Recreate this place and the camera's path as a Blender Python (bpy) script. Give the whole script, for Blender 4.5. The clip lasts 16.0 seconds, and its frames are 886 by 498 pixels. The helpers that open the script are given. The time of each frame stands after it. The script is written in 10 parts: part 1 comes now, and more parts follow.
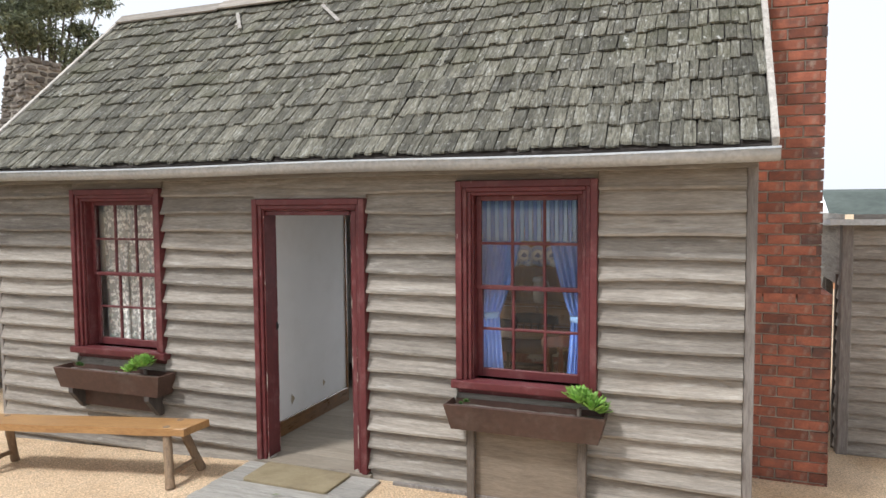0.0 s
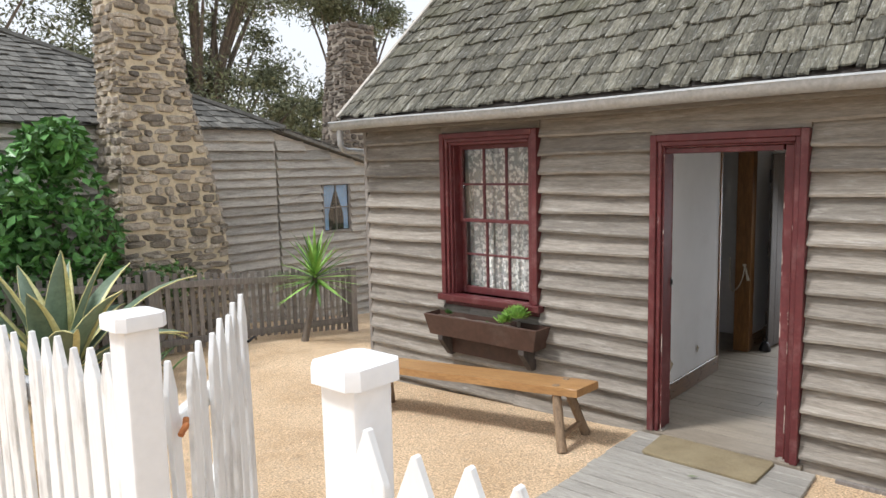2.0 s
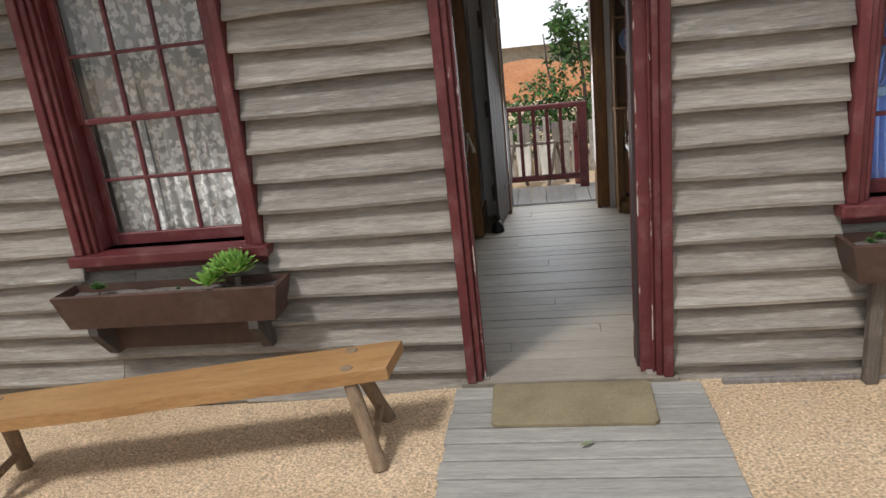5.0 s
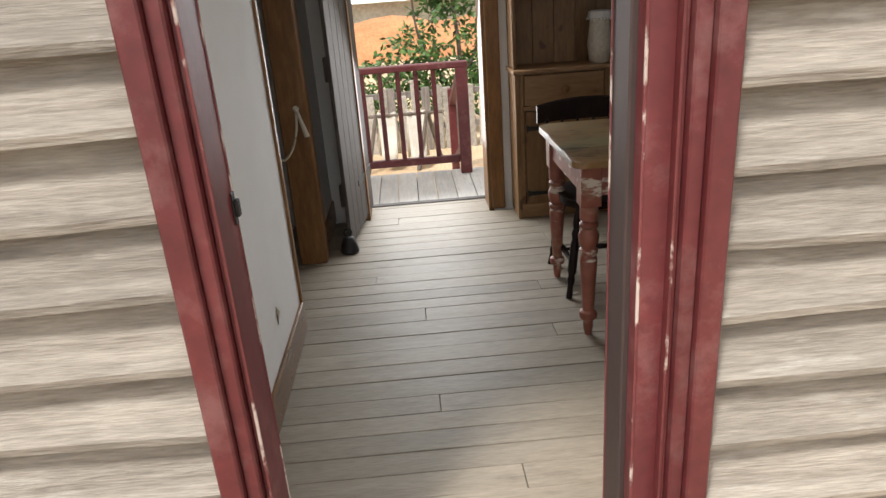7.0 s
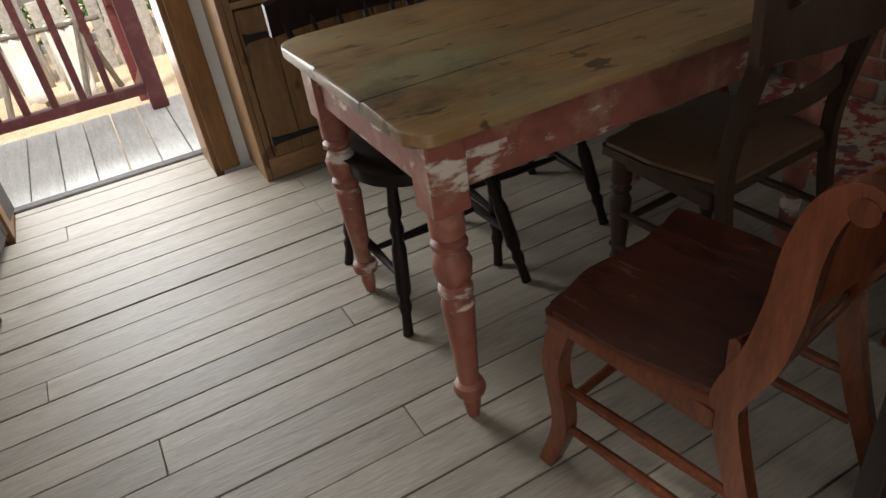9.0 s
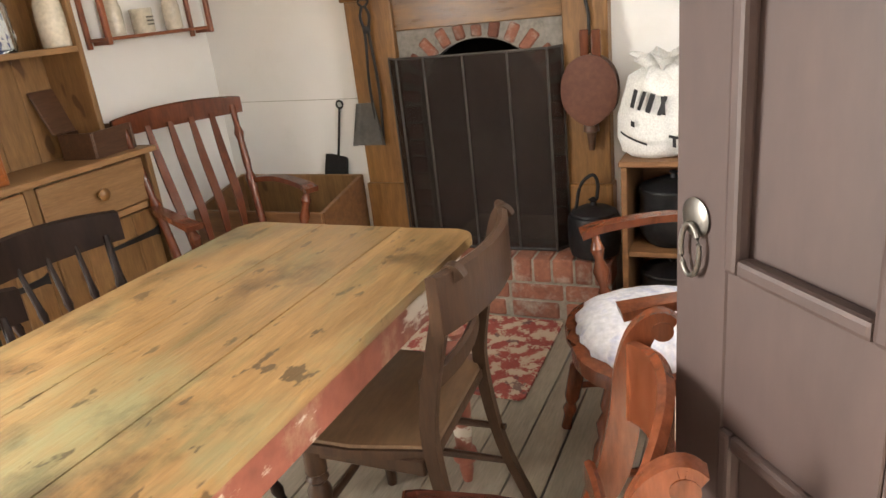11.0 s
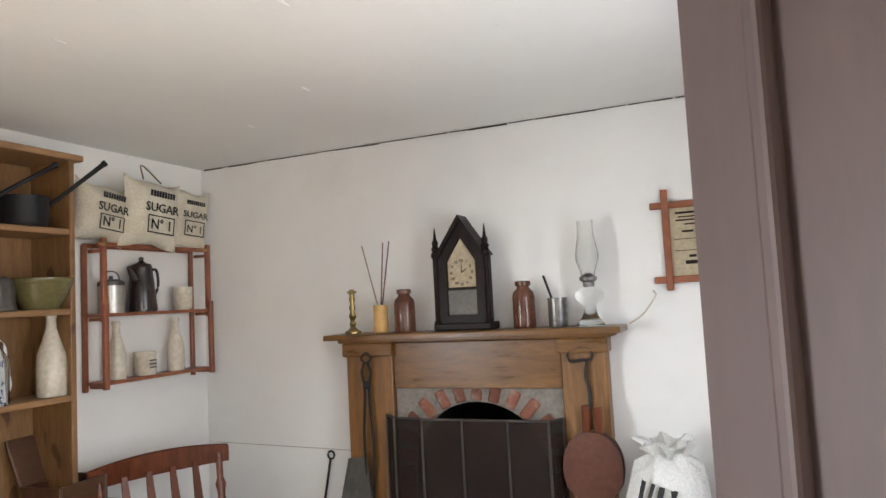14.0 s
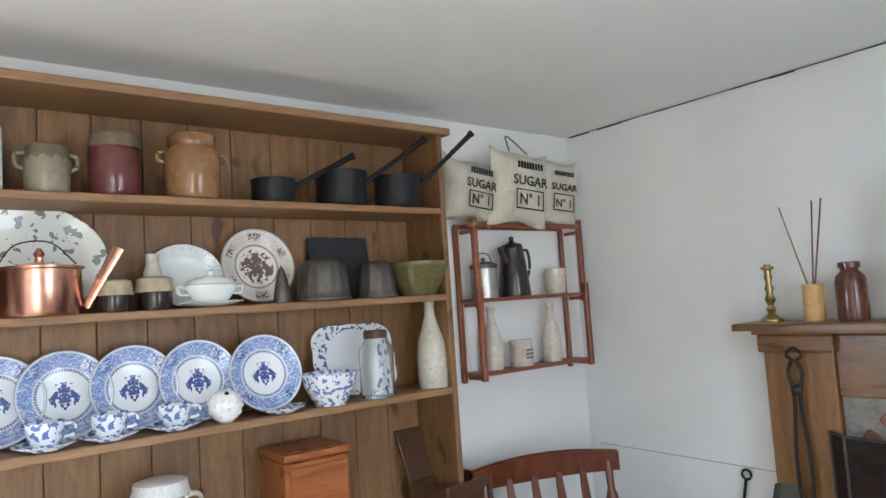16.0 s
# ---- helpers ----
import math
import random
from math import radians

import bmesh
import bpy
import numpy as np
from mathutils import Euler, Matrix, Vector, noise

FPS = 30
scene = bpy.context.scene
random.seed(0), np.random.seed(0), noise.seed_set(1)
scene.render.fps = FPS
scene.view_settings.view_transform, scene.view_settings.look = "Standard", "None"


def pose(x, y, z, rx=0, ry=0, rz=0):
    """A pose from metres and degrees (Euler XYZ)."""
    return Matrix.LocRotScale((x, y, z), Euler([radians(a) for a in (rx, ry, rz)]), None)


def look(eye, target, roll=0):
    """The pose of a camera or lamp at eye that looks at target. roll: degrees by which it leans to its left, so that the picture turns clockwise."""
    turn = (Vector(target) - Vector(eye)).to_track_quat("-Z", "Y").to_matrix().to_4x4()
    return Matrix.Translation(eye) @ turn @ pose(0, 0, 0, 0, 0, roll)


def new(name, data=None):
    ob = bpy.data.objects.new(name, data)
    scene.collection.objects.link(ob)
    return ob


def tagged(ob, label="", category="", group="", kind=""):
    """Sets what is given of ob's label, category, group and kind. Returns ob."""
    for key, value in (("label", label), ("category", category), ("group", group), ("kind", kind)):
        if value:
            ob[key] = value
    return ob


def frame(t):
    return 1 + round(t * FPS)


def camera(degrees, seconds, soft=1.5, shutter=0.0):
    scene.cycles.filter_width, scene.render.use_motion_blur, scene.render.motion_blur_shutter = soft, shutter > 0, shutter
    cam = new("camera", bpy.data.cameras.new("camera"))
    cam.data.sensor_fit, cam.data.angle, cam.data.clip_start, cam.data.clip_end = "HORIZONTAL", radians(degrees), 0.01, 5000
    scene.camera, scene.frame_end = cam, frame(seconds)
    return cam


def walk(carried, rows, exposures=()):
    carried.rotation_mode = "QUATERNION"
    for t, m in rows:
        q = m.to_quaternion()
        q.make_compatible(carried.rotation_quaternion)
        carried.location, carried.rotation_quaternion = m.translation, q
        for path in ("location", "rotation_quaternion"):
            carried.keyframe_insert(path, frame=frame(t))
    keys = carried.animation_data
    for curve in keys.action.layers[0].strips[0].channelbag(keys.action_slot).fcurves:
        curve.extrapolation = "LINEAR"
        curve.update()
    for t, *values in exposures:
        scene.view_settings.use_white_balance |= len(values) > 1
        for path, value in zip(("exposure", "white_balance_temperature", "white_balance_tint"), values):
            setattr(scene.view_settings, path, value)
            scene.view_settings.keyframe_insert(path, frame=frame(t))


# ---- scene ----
cam = camera(65.4, 16.0)
PATH = [
    (0, (3.306, -4.531, 1.996), (2.594, -2.666, 1.869), -0.4),
    (0.5, (3.083, -4.562, 2.01), (2.186, -2.778, 1.897), 0.4),
    (1, (2.834, -4.56, 1.969), (1.763, -2.875, 1.855), 0.7),
    (1.5, (2.508, -4.518, 1.926), (1.292, -2.937, 1.77), -0.5),
    (2, (2.059, -4.5, 1.866), (0.744, -3.012, 1.632), -1.3),
    (2.5, (1.628, -4.424, 1.842), (0.258, -2.997, 1.548), -3.7),
    (3, (1.187, -4.261, 1.784), (-0.176, -2.843, 1.424), -5.1),
    (3.5, (0.854, -4.069, 1.762), (-0.322, -2.515, 1.311), -5.1),
    (4, (0.643, -3.753, 1.703), (-0.339, -2.089, 1.186), -8.2),
    (4.5, (0.531, -3.42, 1.673), (-0.14, -1.632, 1.079), -7.4),
    (5, (0.451, -3.058, 1.641), (0.145, -1.173, 1.048), -6.4),
    (5.2, (0.439, -2.898, 1.622), (0.18, -0.993, 1.07), -6.2),
    (7.3, (0.453, -0.883, 1.383), (0.543, 0.94, 0.564), -4.9),
    (7.5, (0.466, -0.699, 1.357), (0.563, 1.07, 0.428), -5.6),
    (8, (0.514, -0.256, 1.279), (0.649, 1.452, 0.249), -6.7),
    (8.5, (0.544, 0.07, 1.247), (0.928, 1.72, 0.185), -8.2),
    (9, (0.629, 0.336, 1.227), (1.311, 1.852, 0.115), -8.6),
    (9.5, (0.653, 0.498, 1.226), (1.732, 1.705, 0.051), -8.8),
    (10, (0.616, 0.627, 1.277), (2.053, 1.497, 0.191), -6.5),
    (10.2, (0.616, 0.632, 1.284), (2.126, 1.474, 0.278), -6.4),
    (12.3, (0.645, 0.626, 1.486), (2.501, 1.317, 1.201), -5.1),
    (12.5, (0.636, 0.626, 1.511), (2.509, 1.293, 1.291), -4.8),
    (13, (0.633, 0.636, 1.56), (2.53, 1.265, 1.494), -3.9),
    (13.5, (0.64, 0.643, 1.584), (2.543, 1.256, 1.659), -3.5),
    (14, (0.725, 0.679, 1.587), (2.561, 1.459, 1.732), -3.0),
    (14.5, (0.854, 0.749, 1.607), (2.53, 1.828, 1.78), -3.1),
    (15, (0.974, 0.826, 1.581), (2.475, 2.134, 1.772), -2.9),
    (15.5, (1.026, 0.962, 1.585), (2.405, 2.404, 1.712), -3.2),
    (16, (1.048, 1.102, 1.591), (2.295, 2.658, 1.749), -3.8),
]
# the clip's camera opens up inside and tints slightly warm by the fire
EXPOSURES = [(0.0, 0.2, 6050, 10), (1.2, 0.4, 6050, 10), (2.5, -0.08, 6150, 10), (3.5, -0.32, 6100, 10), (5.2, -0.3, 6150, 10), (6.4, 0.3, 6300, 10), (7.3, 0.7, 6600, 10), (9.0, 0.8, 6400, 10), (10.2, 3.0, 7000, 10),
             (12.3, 3.8, 7300, 10), (13.5, 3.45, 7100, 10), (14.3, 3.35, 5800, 6), (16.0, 3.45, 5500, 3)]
walk(cam, [(t, look(eye, target, roll)) for t, eye, target, roll in PATH], EXPOSURES)

# ---- world and light ----
SUN_EL, SUN_AZ = 56.6, 214.7  # the sun stands behind a thin white overcast, in front of the cottage
world = bpy.data.worlds.new("overcast")
scene.world = world
world.use_nodes = True
wn, wl = world.node_tree.nodes, world.node_tree.links
wn.clear()
w_out, w_bg = wn.new("ShaderNodeOutputWorld"), wn.new("ShaderNodeBackground")
w_sky, w_mix = wn.new("ShaderNodeTexSky"), wn.new("ShaderNodeMix")
w_sky.sky_type, w_sky.sun_disc = "NISHITA", False
w_sky.sun_elevation, w_sky.sun_rotation = radians(SUN_EL), radians(SUN_AZ)
w_sky.dust_density, w_sky.air_density = 5.0, 1.0
w_mix.data_type = "RGBA"
w_mix.inputs["Factor"].default_value = 0.8
w_mix.inputs["B"].default_value = (10.6, 10.7, 10.8, 1)  # cloud cover
wl.new(w_sky.outputs[0], w_mix.inputs["A"])
wl.new(w_mix.outputs["Result"], w_bg.inputs[0])
w_bg.inputs[1].default_value = 0.10
wl.new(w_bg.outputs[0], w_out.inputs[0])

sun_data = bpy.data.lights.new("sun", "SUN")
sun_data.energy, sun_data.angle, sun_data.color = 2.8, radians(9), (1.0, 0.965, 0.92)
sun = new("sun", sun_data)
sun.matrix_basis = look((-4.5, -6.5, 12), (0, 0, 0))


def sky_panel(name, place, target, w, h, watts, spread=160):
    """Sky light that falls through an opening."""
    d = bpy.data.lights.new(name, "AREA")
    d.shape, d.size, d.size_y, d.energy, d.color = "RECTANGLE", w, h, watts, (0.94, 0.97, 1.0)
    d.spread = radians(spread)
    o = new(name, d)
    o.matrix_basis = look(place, target)
    return o


sky_panel("window_light", (2.17, 0.25, 1.42), (2.17, 2.0, 1.0), 0.72, 1.15, 1.35)
sky_panel("door_light", (0.48, 0.0, 1.0), (0.6, 2.0, 0.8), 0.75, 1.85, 1.1)
sky_panel("back_door_light", (0.52, 3.34, 1.0), (0.80, 1.9, -0.1), 0.75, 1.85, 15.5, 150)

# ---- materials ----


def link(nt, a, b):
    nt.links.new(a, b)


def surface(name, c1, c2, rough=0.7, scale=6.0, stretch=(1, 1, 1), bump=0.25, metal=0.0, vary=0.15, fine=70.0, stain=None, amount=0.4,
            stain_scale=2.0, depth=0.004, spec=0.5, speck=0.17):
    """A two-scale procedural surface: broad colour drift, fine grain, stains with their own colour, and relief."""
    m = bpy.data.materials.new(name)
    m.use_nodes = True
    nt = m.node_tree
    n = nt.nodes
    bsdf = n["Principled BSDF"]
    co, info, geo = n.new("ShaderNodeTexCoord"), n.new("ShaderNodeObjectInfo"), n.new("ShaderNodeNewGeometry")
    add = n.new("ShaderNodeMath")
    link(nt, info.outputs["Random"], add.inputs[0])
    link(nt, geo.outputs["Random Per Island"], add.inputs[1])
    fr = n.new("ShaderNodeMath")
    fr.operation = "FRACT"
    link(nt, add.outputs[0], fr.inputs[0])
    rnd = fr.outputs[0]
    off = n.new("ShaderNodeVectorMath")
    off.operation = "SCALE"
    off.inputs[0].default_value = (17.3, 9.1, 23.7)
    link(nt, rnd, off.inputs["Scale"])
    mul = n.new("ShaderNodeVectorMath")
    mul.operation = "MULTIPLY_ADD"
    mul.inputs[1].default_value = stretch
    link(nt, co.outputs["Object"], mul.inputs[0])
    link(nt, off.outputs[0], mul.inputs[2])
    vec = mul.outputs[0]
    big, small = n.new("ShaderNodeTexNoise"), n.new("ShaderNodeTexNoise")
    big.inputs["Scale"].default_value, big.inputs["Detail"].default_value = scale, 6
    small.inputs["Scale"].default_value, small.inputs["Detail"].default_value = fine, 4
    big.inputs["Roughness"].default_value = 0.65
    link(nt, vec, big.inputs["Vector"])
    link(nt, vec, small.inputs["Vector"])
    ramp = n.new("ShaderNodeValToRGB")
    ramp.color_ramp.elements[0].position, ramp.color_ramp.elements[1].position = 0.3, 0.7
    ramp.color_ramp.elements[0].color, ramp.color_ramp.elements[1].color = (*c1, 1), (*c2, 1)
    link(nt, big.outputs[0], ramp.inputs[0])
    col = ramp.outputs[0]
    if stain:
        sn, sr, sm = n.new("ShaderNodeTexNoise"), n.new("ShaderNodeValToRGB"), n.new("ShaderNodeMix")
        sn.inputs["Scale"].default_value, sn.inputs["Detail"].default_value = stain_scale, 8
        sn.inputs["Roughness"].default_value = 0.7
        link(nt, vec, sn.inputs["Vector"])
        sr.color_ramp.elements[0].position, sr.color_ramp.elements[1].position = 0.52, 0.68
        sr.color_ramp.elements[1].color = (amount, amount, amount, 1)
        link(nt, sn.outputs[0], sr.inputs[0])
        sm.data_type = "RGBA"
        link(nt, sr.outputs[0], sm.inputs["Factor"])
        link(nt, col, sm.inputs["A"])
        sm.inputs["B"].default_value = (*stain, 1)
        col = sm.outputs["Result"]
    val = n.new("ShaderNodeMapRange")
    val.inputs["To Min"].default_value, val.inputs["To Max"].default_value = 1 - vary, 1 + vary
    link(nt, rnd, val.inputs["Value"])
    grain = n.new("ShaderNodeMapRange")
    grain.inputs["From Min"].default_value, grain.inputs["From Max"].default_value = 0.25, 0.75
    grain.inputs["To Min"].default_value, grain.inputs["To Max"].default_value = 1 - speck, 1 + speck
    link(nt, small.outputs[0], grain.inputs["Value"])
    both = n.new("ShaderNodeMath")
    both.operation = "MULTIPLY"
    link(nt, val.outputs[0], both.inputs[0])
    link(nt, grain.outputs[0], both.inputs[1])
    hsv = n.new("ShaderNodeHueSaturation")
    link(nt, both.outputs[0], hsv.inputs["Value"])
    link(nt, col, hsv.inputs["Color"])
    link(nt, hsv.outputs[0], bsdf.inputs["Base Color"])
    rr = n.new("ShaderNodeMapRange")
    rr.inputs["To Min"].default_value, rr.inputs["To Max"].default_value = max(0.03, rough - 0.12), min(1, rough + 0.12)
    link(nt, big.outputs[0], rr.inputs["Value"])
    link(nt, rr.outputs[0], bsdf.inputs["Roughness"])
    bsdf.inputs["Metallic"].default_value = metal
    bsdf.inputs["Specular IOR Level"].default_value = spec
    if bump:
        mixh = n.new("ShaderNodeMath")
        mixh.operation = "MULTIPLY_ADD"
        mixh.inputs[1].default_value = 1.5
        link(nt, big.outputs[0], mixh.inputs[0])
        link(nt, small.outputs[0], mixh.inputs[2])
        b = n.new("ShaderNodeBump")
        b.inputs["Strength"].default_value, b.inputs["Distance"].default_value = bump, depth
        link(nt, mixh.outputs[0], b.inputs["Height"])
        link(nt, b.outputs[0], bsdf.inputs["Normal"])
    return m


def glass(name, tint=(1, 1, 1), rough=0.02):
    m = bpy.data.materials.new(name)
    m.use_nodes = True
    b = m.node_tree.nodes["Principled BSDF"]
    b.inputs["Base Color"].default_value = (*tint, 1)
    b.inputs["Transmission Weight"].default_value = 1.0
    b.inputs["Roughness"].default_value = rough
    b.inputs["IOR"].default_value = 1.45
    return m


def lace_cloth(name):
    """White cotton lace: flowers woven close, the net between them open."""
    m = bpy.data.materials.new(name)
    m.use_nodes = True
    nt = m.node_tree
    n = nt.nodes
    b = n["Principled BSDF"]
    b.inputs["Base Color"].default_value = (0.92, 0.91, 0.87, 1)
    b.inputs["Roughness"].default_value = 0.9
    co = n.new("ShaderNodeTexCoord")
    v, no, sp = n.new("ShaderNodeTexVoronoi"), n.new("ShaderNodeTexNoise"), n.new("ShaderNodeMath")
    v.inputs["Scale"].default_value = 22
    no.inputs["Scale"].default_value, no.inputs["Detail"].default_value = 48, 3
    link(nt, co.outputs["Object"], v.inputs["Vector"])
    link(nt, co.outputs["Object"], no.inputs["Vector"])
    sp.operation = "MULTIPLY_ADD"
    sp.inputs[1].default_value = 0.8
    link(nt, v.outputs["Distance"], sp.inputs[0])
    link(nt, no.outputs[0], sp.inputs[2])
    r = n.new("ShaderNodeValToRGB")
    r.color_ramp.elements[0].position, r.color_ramp.elements[1].position = 0.80, 0.93
    r.color_ramp.elements[0].color, r.color_ramp.elements[1].color = (1, 1, 1, 1), (0.45, 0.45, 0.45, 1)
    link(nt, sp.outputs[0], r.inputs[0])
    link(nt, r.outputs[0], b.inputs["Alpha"])
    return m


def add_stain(m, colour, scale, lo, hi, amount, stretch=(1, 1, 1), detail=6, offset=0.0):
    """A further layer of worn or stained patches over a surface's colour."""
    nt = m.node_tree
    n = nt.nodes
    b = n["Principled BSDF"]
    old = b.inputs["Base Color"].links[0].from_socket
    co, mp, no, rp, mx = n.new("ShaderNodeTexCoord"), n.new("ShaderNodeMapping"), n.new("ShaderNodeTexNoise"), n.new("ShaderNodeValToRGB"), n.new("ShaderNodeMix")
    mp.inputs["Scale"].default_value = stretch
    mp.inputs["Location"].default_value = (offset, offset * 1.7, offset * 0.6)
    no.inputs["Scale"].default_value, no.inputs["Detail"].default_value, no.inputs["Roughness"].default_value = scale, detail, 0.65
    link(nt, co.outputs["Object"], mp.inputs["Vector"])
    link(nt, mp.outputs[0], no.inputs["Vector"])
    rp.color_ramp.elements[0].position, rp.color_ramp.elements[1].position = lo, hi
    rp.color_ramp.elements[1].color = (amount, amount, amount, 1)
    link(nt, no.outputs[0], rp.inputs[0])
    mx.data_type = "RGBA"
    mx.inputs["B"].default_value = (*colour, 1)
    link(nt, rp.outputs[0], mx.inputs["Factor"])
    link(nt, old, mx.inputs["A"])
    link(nt, mx.outputs["Result"], b.inputs["Base Color"])
    return m


GREY_WOOD = dict(rough=0.85, vary=0.24, bump=0.6, depth=0.006)
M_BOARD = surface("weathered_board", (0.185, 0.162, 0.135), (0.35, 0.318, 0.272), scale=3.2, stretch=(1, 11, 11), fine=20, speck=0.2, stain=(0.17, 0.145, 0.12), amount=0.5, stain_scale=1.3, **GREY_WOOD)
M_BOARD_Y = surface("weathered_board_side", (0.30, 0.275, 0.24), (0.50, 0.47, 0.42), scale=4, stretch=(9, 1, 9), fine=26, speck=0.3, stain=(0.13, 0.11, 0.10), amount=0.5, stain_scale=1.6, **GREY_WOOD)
M_GREYPOST = surface("weathered_post", (0.15, 0.13, 0.115), (0.30, 0.275, 0.25), scale=5, stretch=(9, 9, 1), fine=26, **GREY_WOOD)
M_SHINGLE = surface("mossy_shingle", (0.05, 0.047, 0.033), (0.27, 0.255, 0.195), rough=0.95, scale=11, stretch=(6, 1, 1), fine=60, bump=1.0, depth=0.015, vary=0.42, speck=0.3, stain=(0.46, 0.46, 0.41), amount=0.7, stain_scale=8)
M_RED = surface("oxblood_paint", (0.088, 0.015, 0.017), (0.135, 0.026, 0.027), rough=0.5, scale=3, fine=30, bump=0.12, vary=0.06, stain=(0.26, 0.15, 0.14), amount=0.35, stain_scale=6)
M_BROWNBOX = surface("brown_paint", (0.055, 0.028, 0.02), (0.085, 0.045, 0.032), rough=0.55, scale=4, fine=30, bump=0.2, vary=0.1, stain=(0.13, 0.10, 0.08), amount=0.4, stain_scale=5)
M_SOIL = surface("potting_soil", (0.10, 0.085, 0.07), (0.25, 0.22, 0.19), rough=1, scale=30, fine=120, bump=1, depth=0.01)
M_ZINC = surface("galvanised_gutter", (0.38, 0.395, 0.40), (0.52, 0.535, 0.54), rough=0.5, scale=3, fine=40, bump=0.1, metal=0.35, vary=0.04, stain=(0.30, 0.29, 0.27), amount=0.5, stain_scale=3)
M_GRAVEL = surface("crushed_granite", (0.50, 0.345, 0.20), (0.70, 0.53, 0.35), rough=0.95, scale=1.2, fine=75, speck=0.55, bump=1.0, depth=0.012, stain=(0.48, 0.38, 0.27), amount=0.5, stain_scale=14)
M_PEBBLE = surface("granite_pebbles", (0.42, 0.29, 0.17), (0.76, 0.60, 0.43), rough=0.95, scale=20, fine=120, bump=0.3, vary=0.4)
M_BRICK = surface("old_red_brick", (0.20, 0.06, 0.034), (0.36, 0.125, 0.07), rough=0.9, scale=9, fine=60, bump=0.7, depth=0.006, vary=0.35, stain=(0.10, 0.06, 0.05), amount=0.75, stain_scale=5)
M_MORTAR = surface("lime_mortar", (0.24, 0.21, 0.17), (0.40, 0.36, 0.30), rough=0.95, scale=12, fine=80, bump=0.8)
M_STONE = surface("fieldstone", (0.215, 0.18, 0.14), (0.46, 0.40, 0.32), rough=0.95, scale=5, fine=40, bump=1.0, depth=0.02, vary=0.45, stain=(0.20, 0.185, 0.175), amount=0.7, stain_scale=3)
M_STONE_DARK = surface("dark_fieldstone", (0.10, 0.085, 0.07), (0.22, 0.185, 0.15), rough=0.95, scale=4, fine=35, bump=1.0, depth=0.02, vary=0.35)
M_WHITE = surface("flaking_white_paint", (0.79, 0.79, 0.78), (0.84, 0.84, 0.83), rough=0.55, scale=6, stretch=(1, 1, 0.3), fine=40, bump=0.3, vary=0.03, speck=0.06, stain=(0.30, 0.28, 0.25), amount=0.6, stain_scale=6)
M_WHITEPOST = surface("white_post_paint", (0.80, 0.80, 0.80), (0.84, 0.84, 0.84), rough=0.5, scale=3, fine=30, bump=0.12, vary=0.02, speck=0.03)
M_PLASTER = surface("limewashed_plaster", (0.79, 0.78, 0.755), (0.83, 0.82, 0.80), rough=0.9, scale=1.0, fine=5, bump=0.12, depth=0.008, vary=0.0, speck=0.02, stain=(0.70, 0.68, 0.63), amount=0.3, stain_scale=2.2)
M_CEIL = surface("painted_ceiling", (0.79, 0.79, 0.77), (0.83, 0.83, 0.81), rough=0.7, scale=0.8, fine=3, bump=0.1, depth=0.01, vary=0.0, speck=0.015)
M_FLOOR = surface("scrubbed_floorboard", (0.225, 0.187, 0.142), (0.325, 0.28, 0.218), rough=0.55, scale=3, stretch=(1, 8, 1), fine=20, bump=0.3, vary=0.10, stain=(0.16, 0.13, 0.10), amount=0.5, stain_scale=1.5)
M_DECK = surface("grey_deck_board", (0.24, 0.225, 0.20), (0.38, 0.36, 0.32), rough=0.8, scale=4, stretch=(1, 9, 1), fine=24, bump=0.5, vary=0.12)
# outdoor glare put into the colour: lightened so the back deck blows out
M_DECK_Y = surface("glare_lightened_deck_board", (0.50, 0.48, 0.44), (0.66, 0.63, 0.58), rough=0.8, scale=4, stretch=(9, 1, 1), fine=24, bump=0.4, vary=0.1)
M_OAK = surface("varnished_pine_trim", (0.135, 0.06, 0.015), (0.26, 0.122, 0.036), rough=0.4, scale=5, stretch=(7, 7, 1), fine=22, bump=0.12, vary=0.08)
M_OAK_Y = surface("varnished_mantel", (0.105, 0.046, 0.011), (0.225, 0.105, 0.028), rough=0.3, scale=5, stretch=(7, 1, 7), fine=22, bump=0.1, vary=0.08)
M_PINE = surface("old_pine", (0.16, 0.080, 0.029), (0.27, 0.147, 0.058), rough=0.5, scale=5, stretch=(8, 8, 1), fine=24, bump=0.15, vary=0.1, stain=(0.20, 0.10, 0.04), amount=0.5, stain_scale=3)
M_PINE_X = surface("old_pine_shelf", (0.21, 0.108, 0.044), (0.33, 0.188, 0.087), rough=0.5, scale=5, stretch=(1, 8, 8), fine=24, bump=0.15, vary=0.08, stain=(0.20, 0.10, 0.04), amount=0.4, stain_scale=3)
M_BROWNDOOR = surface("brown_door_paint", (0.046, 0.030, 0.027), (0.060, 0.039, 0.035), rough=0.55, scale=2, stretch=(3, 3, 1), fine=16, bump=0.06, vary=0.02, spec=0.3, speck=0.06)
M_GREYDOOR = surface("dark_plank", (0.05, 0.04, 0.035), (0.095, 0.08, 0.069), rough=0.75, scale=5, stretch=(9, 9, 1), fine=24, bump=0.4, vary=0.15)
M_GLASS = glass("window_pane", (0.97, 0.98, 0.97))
M_LACE = lace_cloth("lace")
M_BLUE = surface("blue_curtain_cotton", (0.14, 0.24, 0.56), (0.22, 0.35, 0.70), rough=0.9, scale=4, fine=90, bump=0.2, vary=0.05)
M_PALECLOTH = surface("pale_stripe_cotton", (0.24, 0.42, 0.68), (0.36, 0.54, 0.78), rough=0.9, scale=4, fine=90, bump=0.2, vary=0.05)
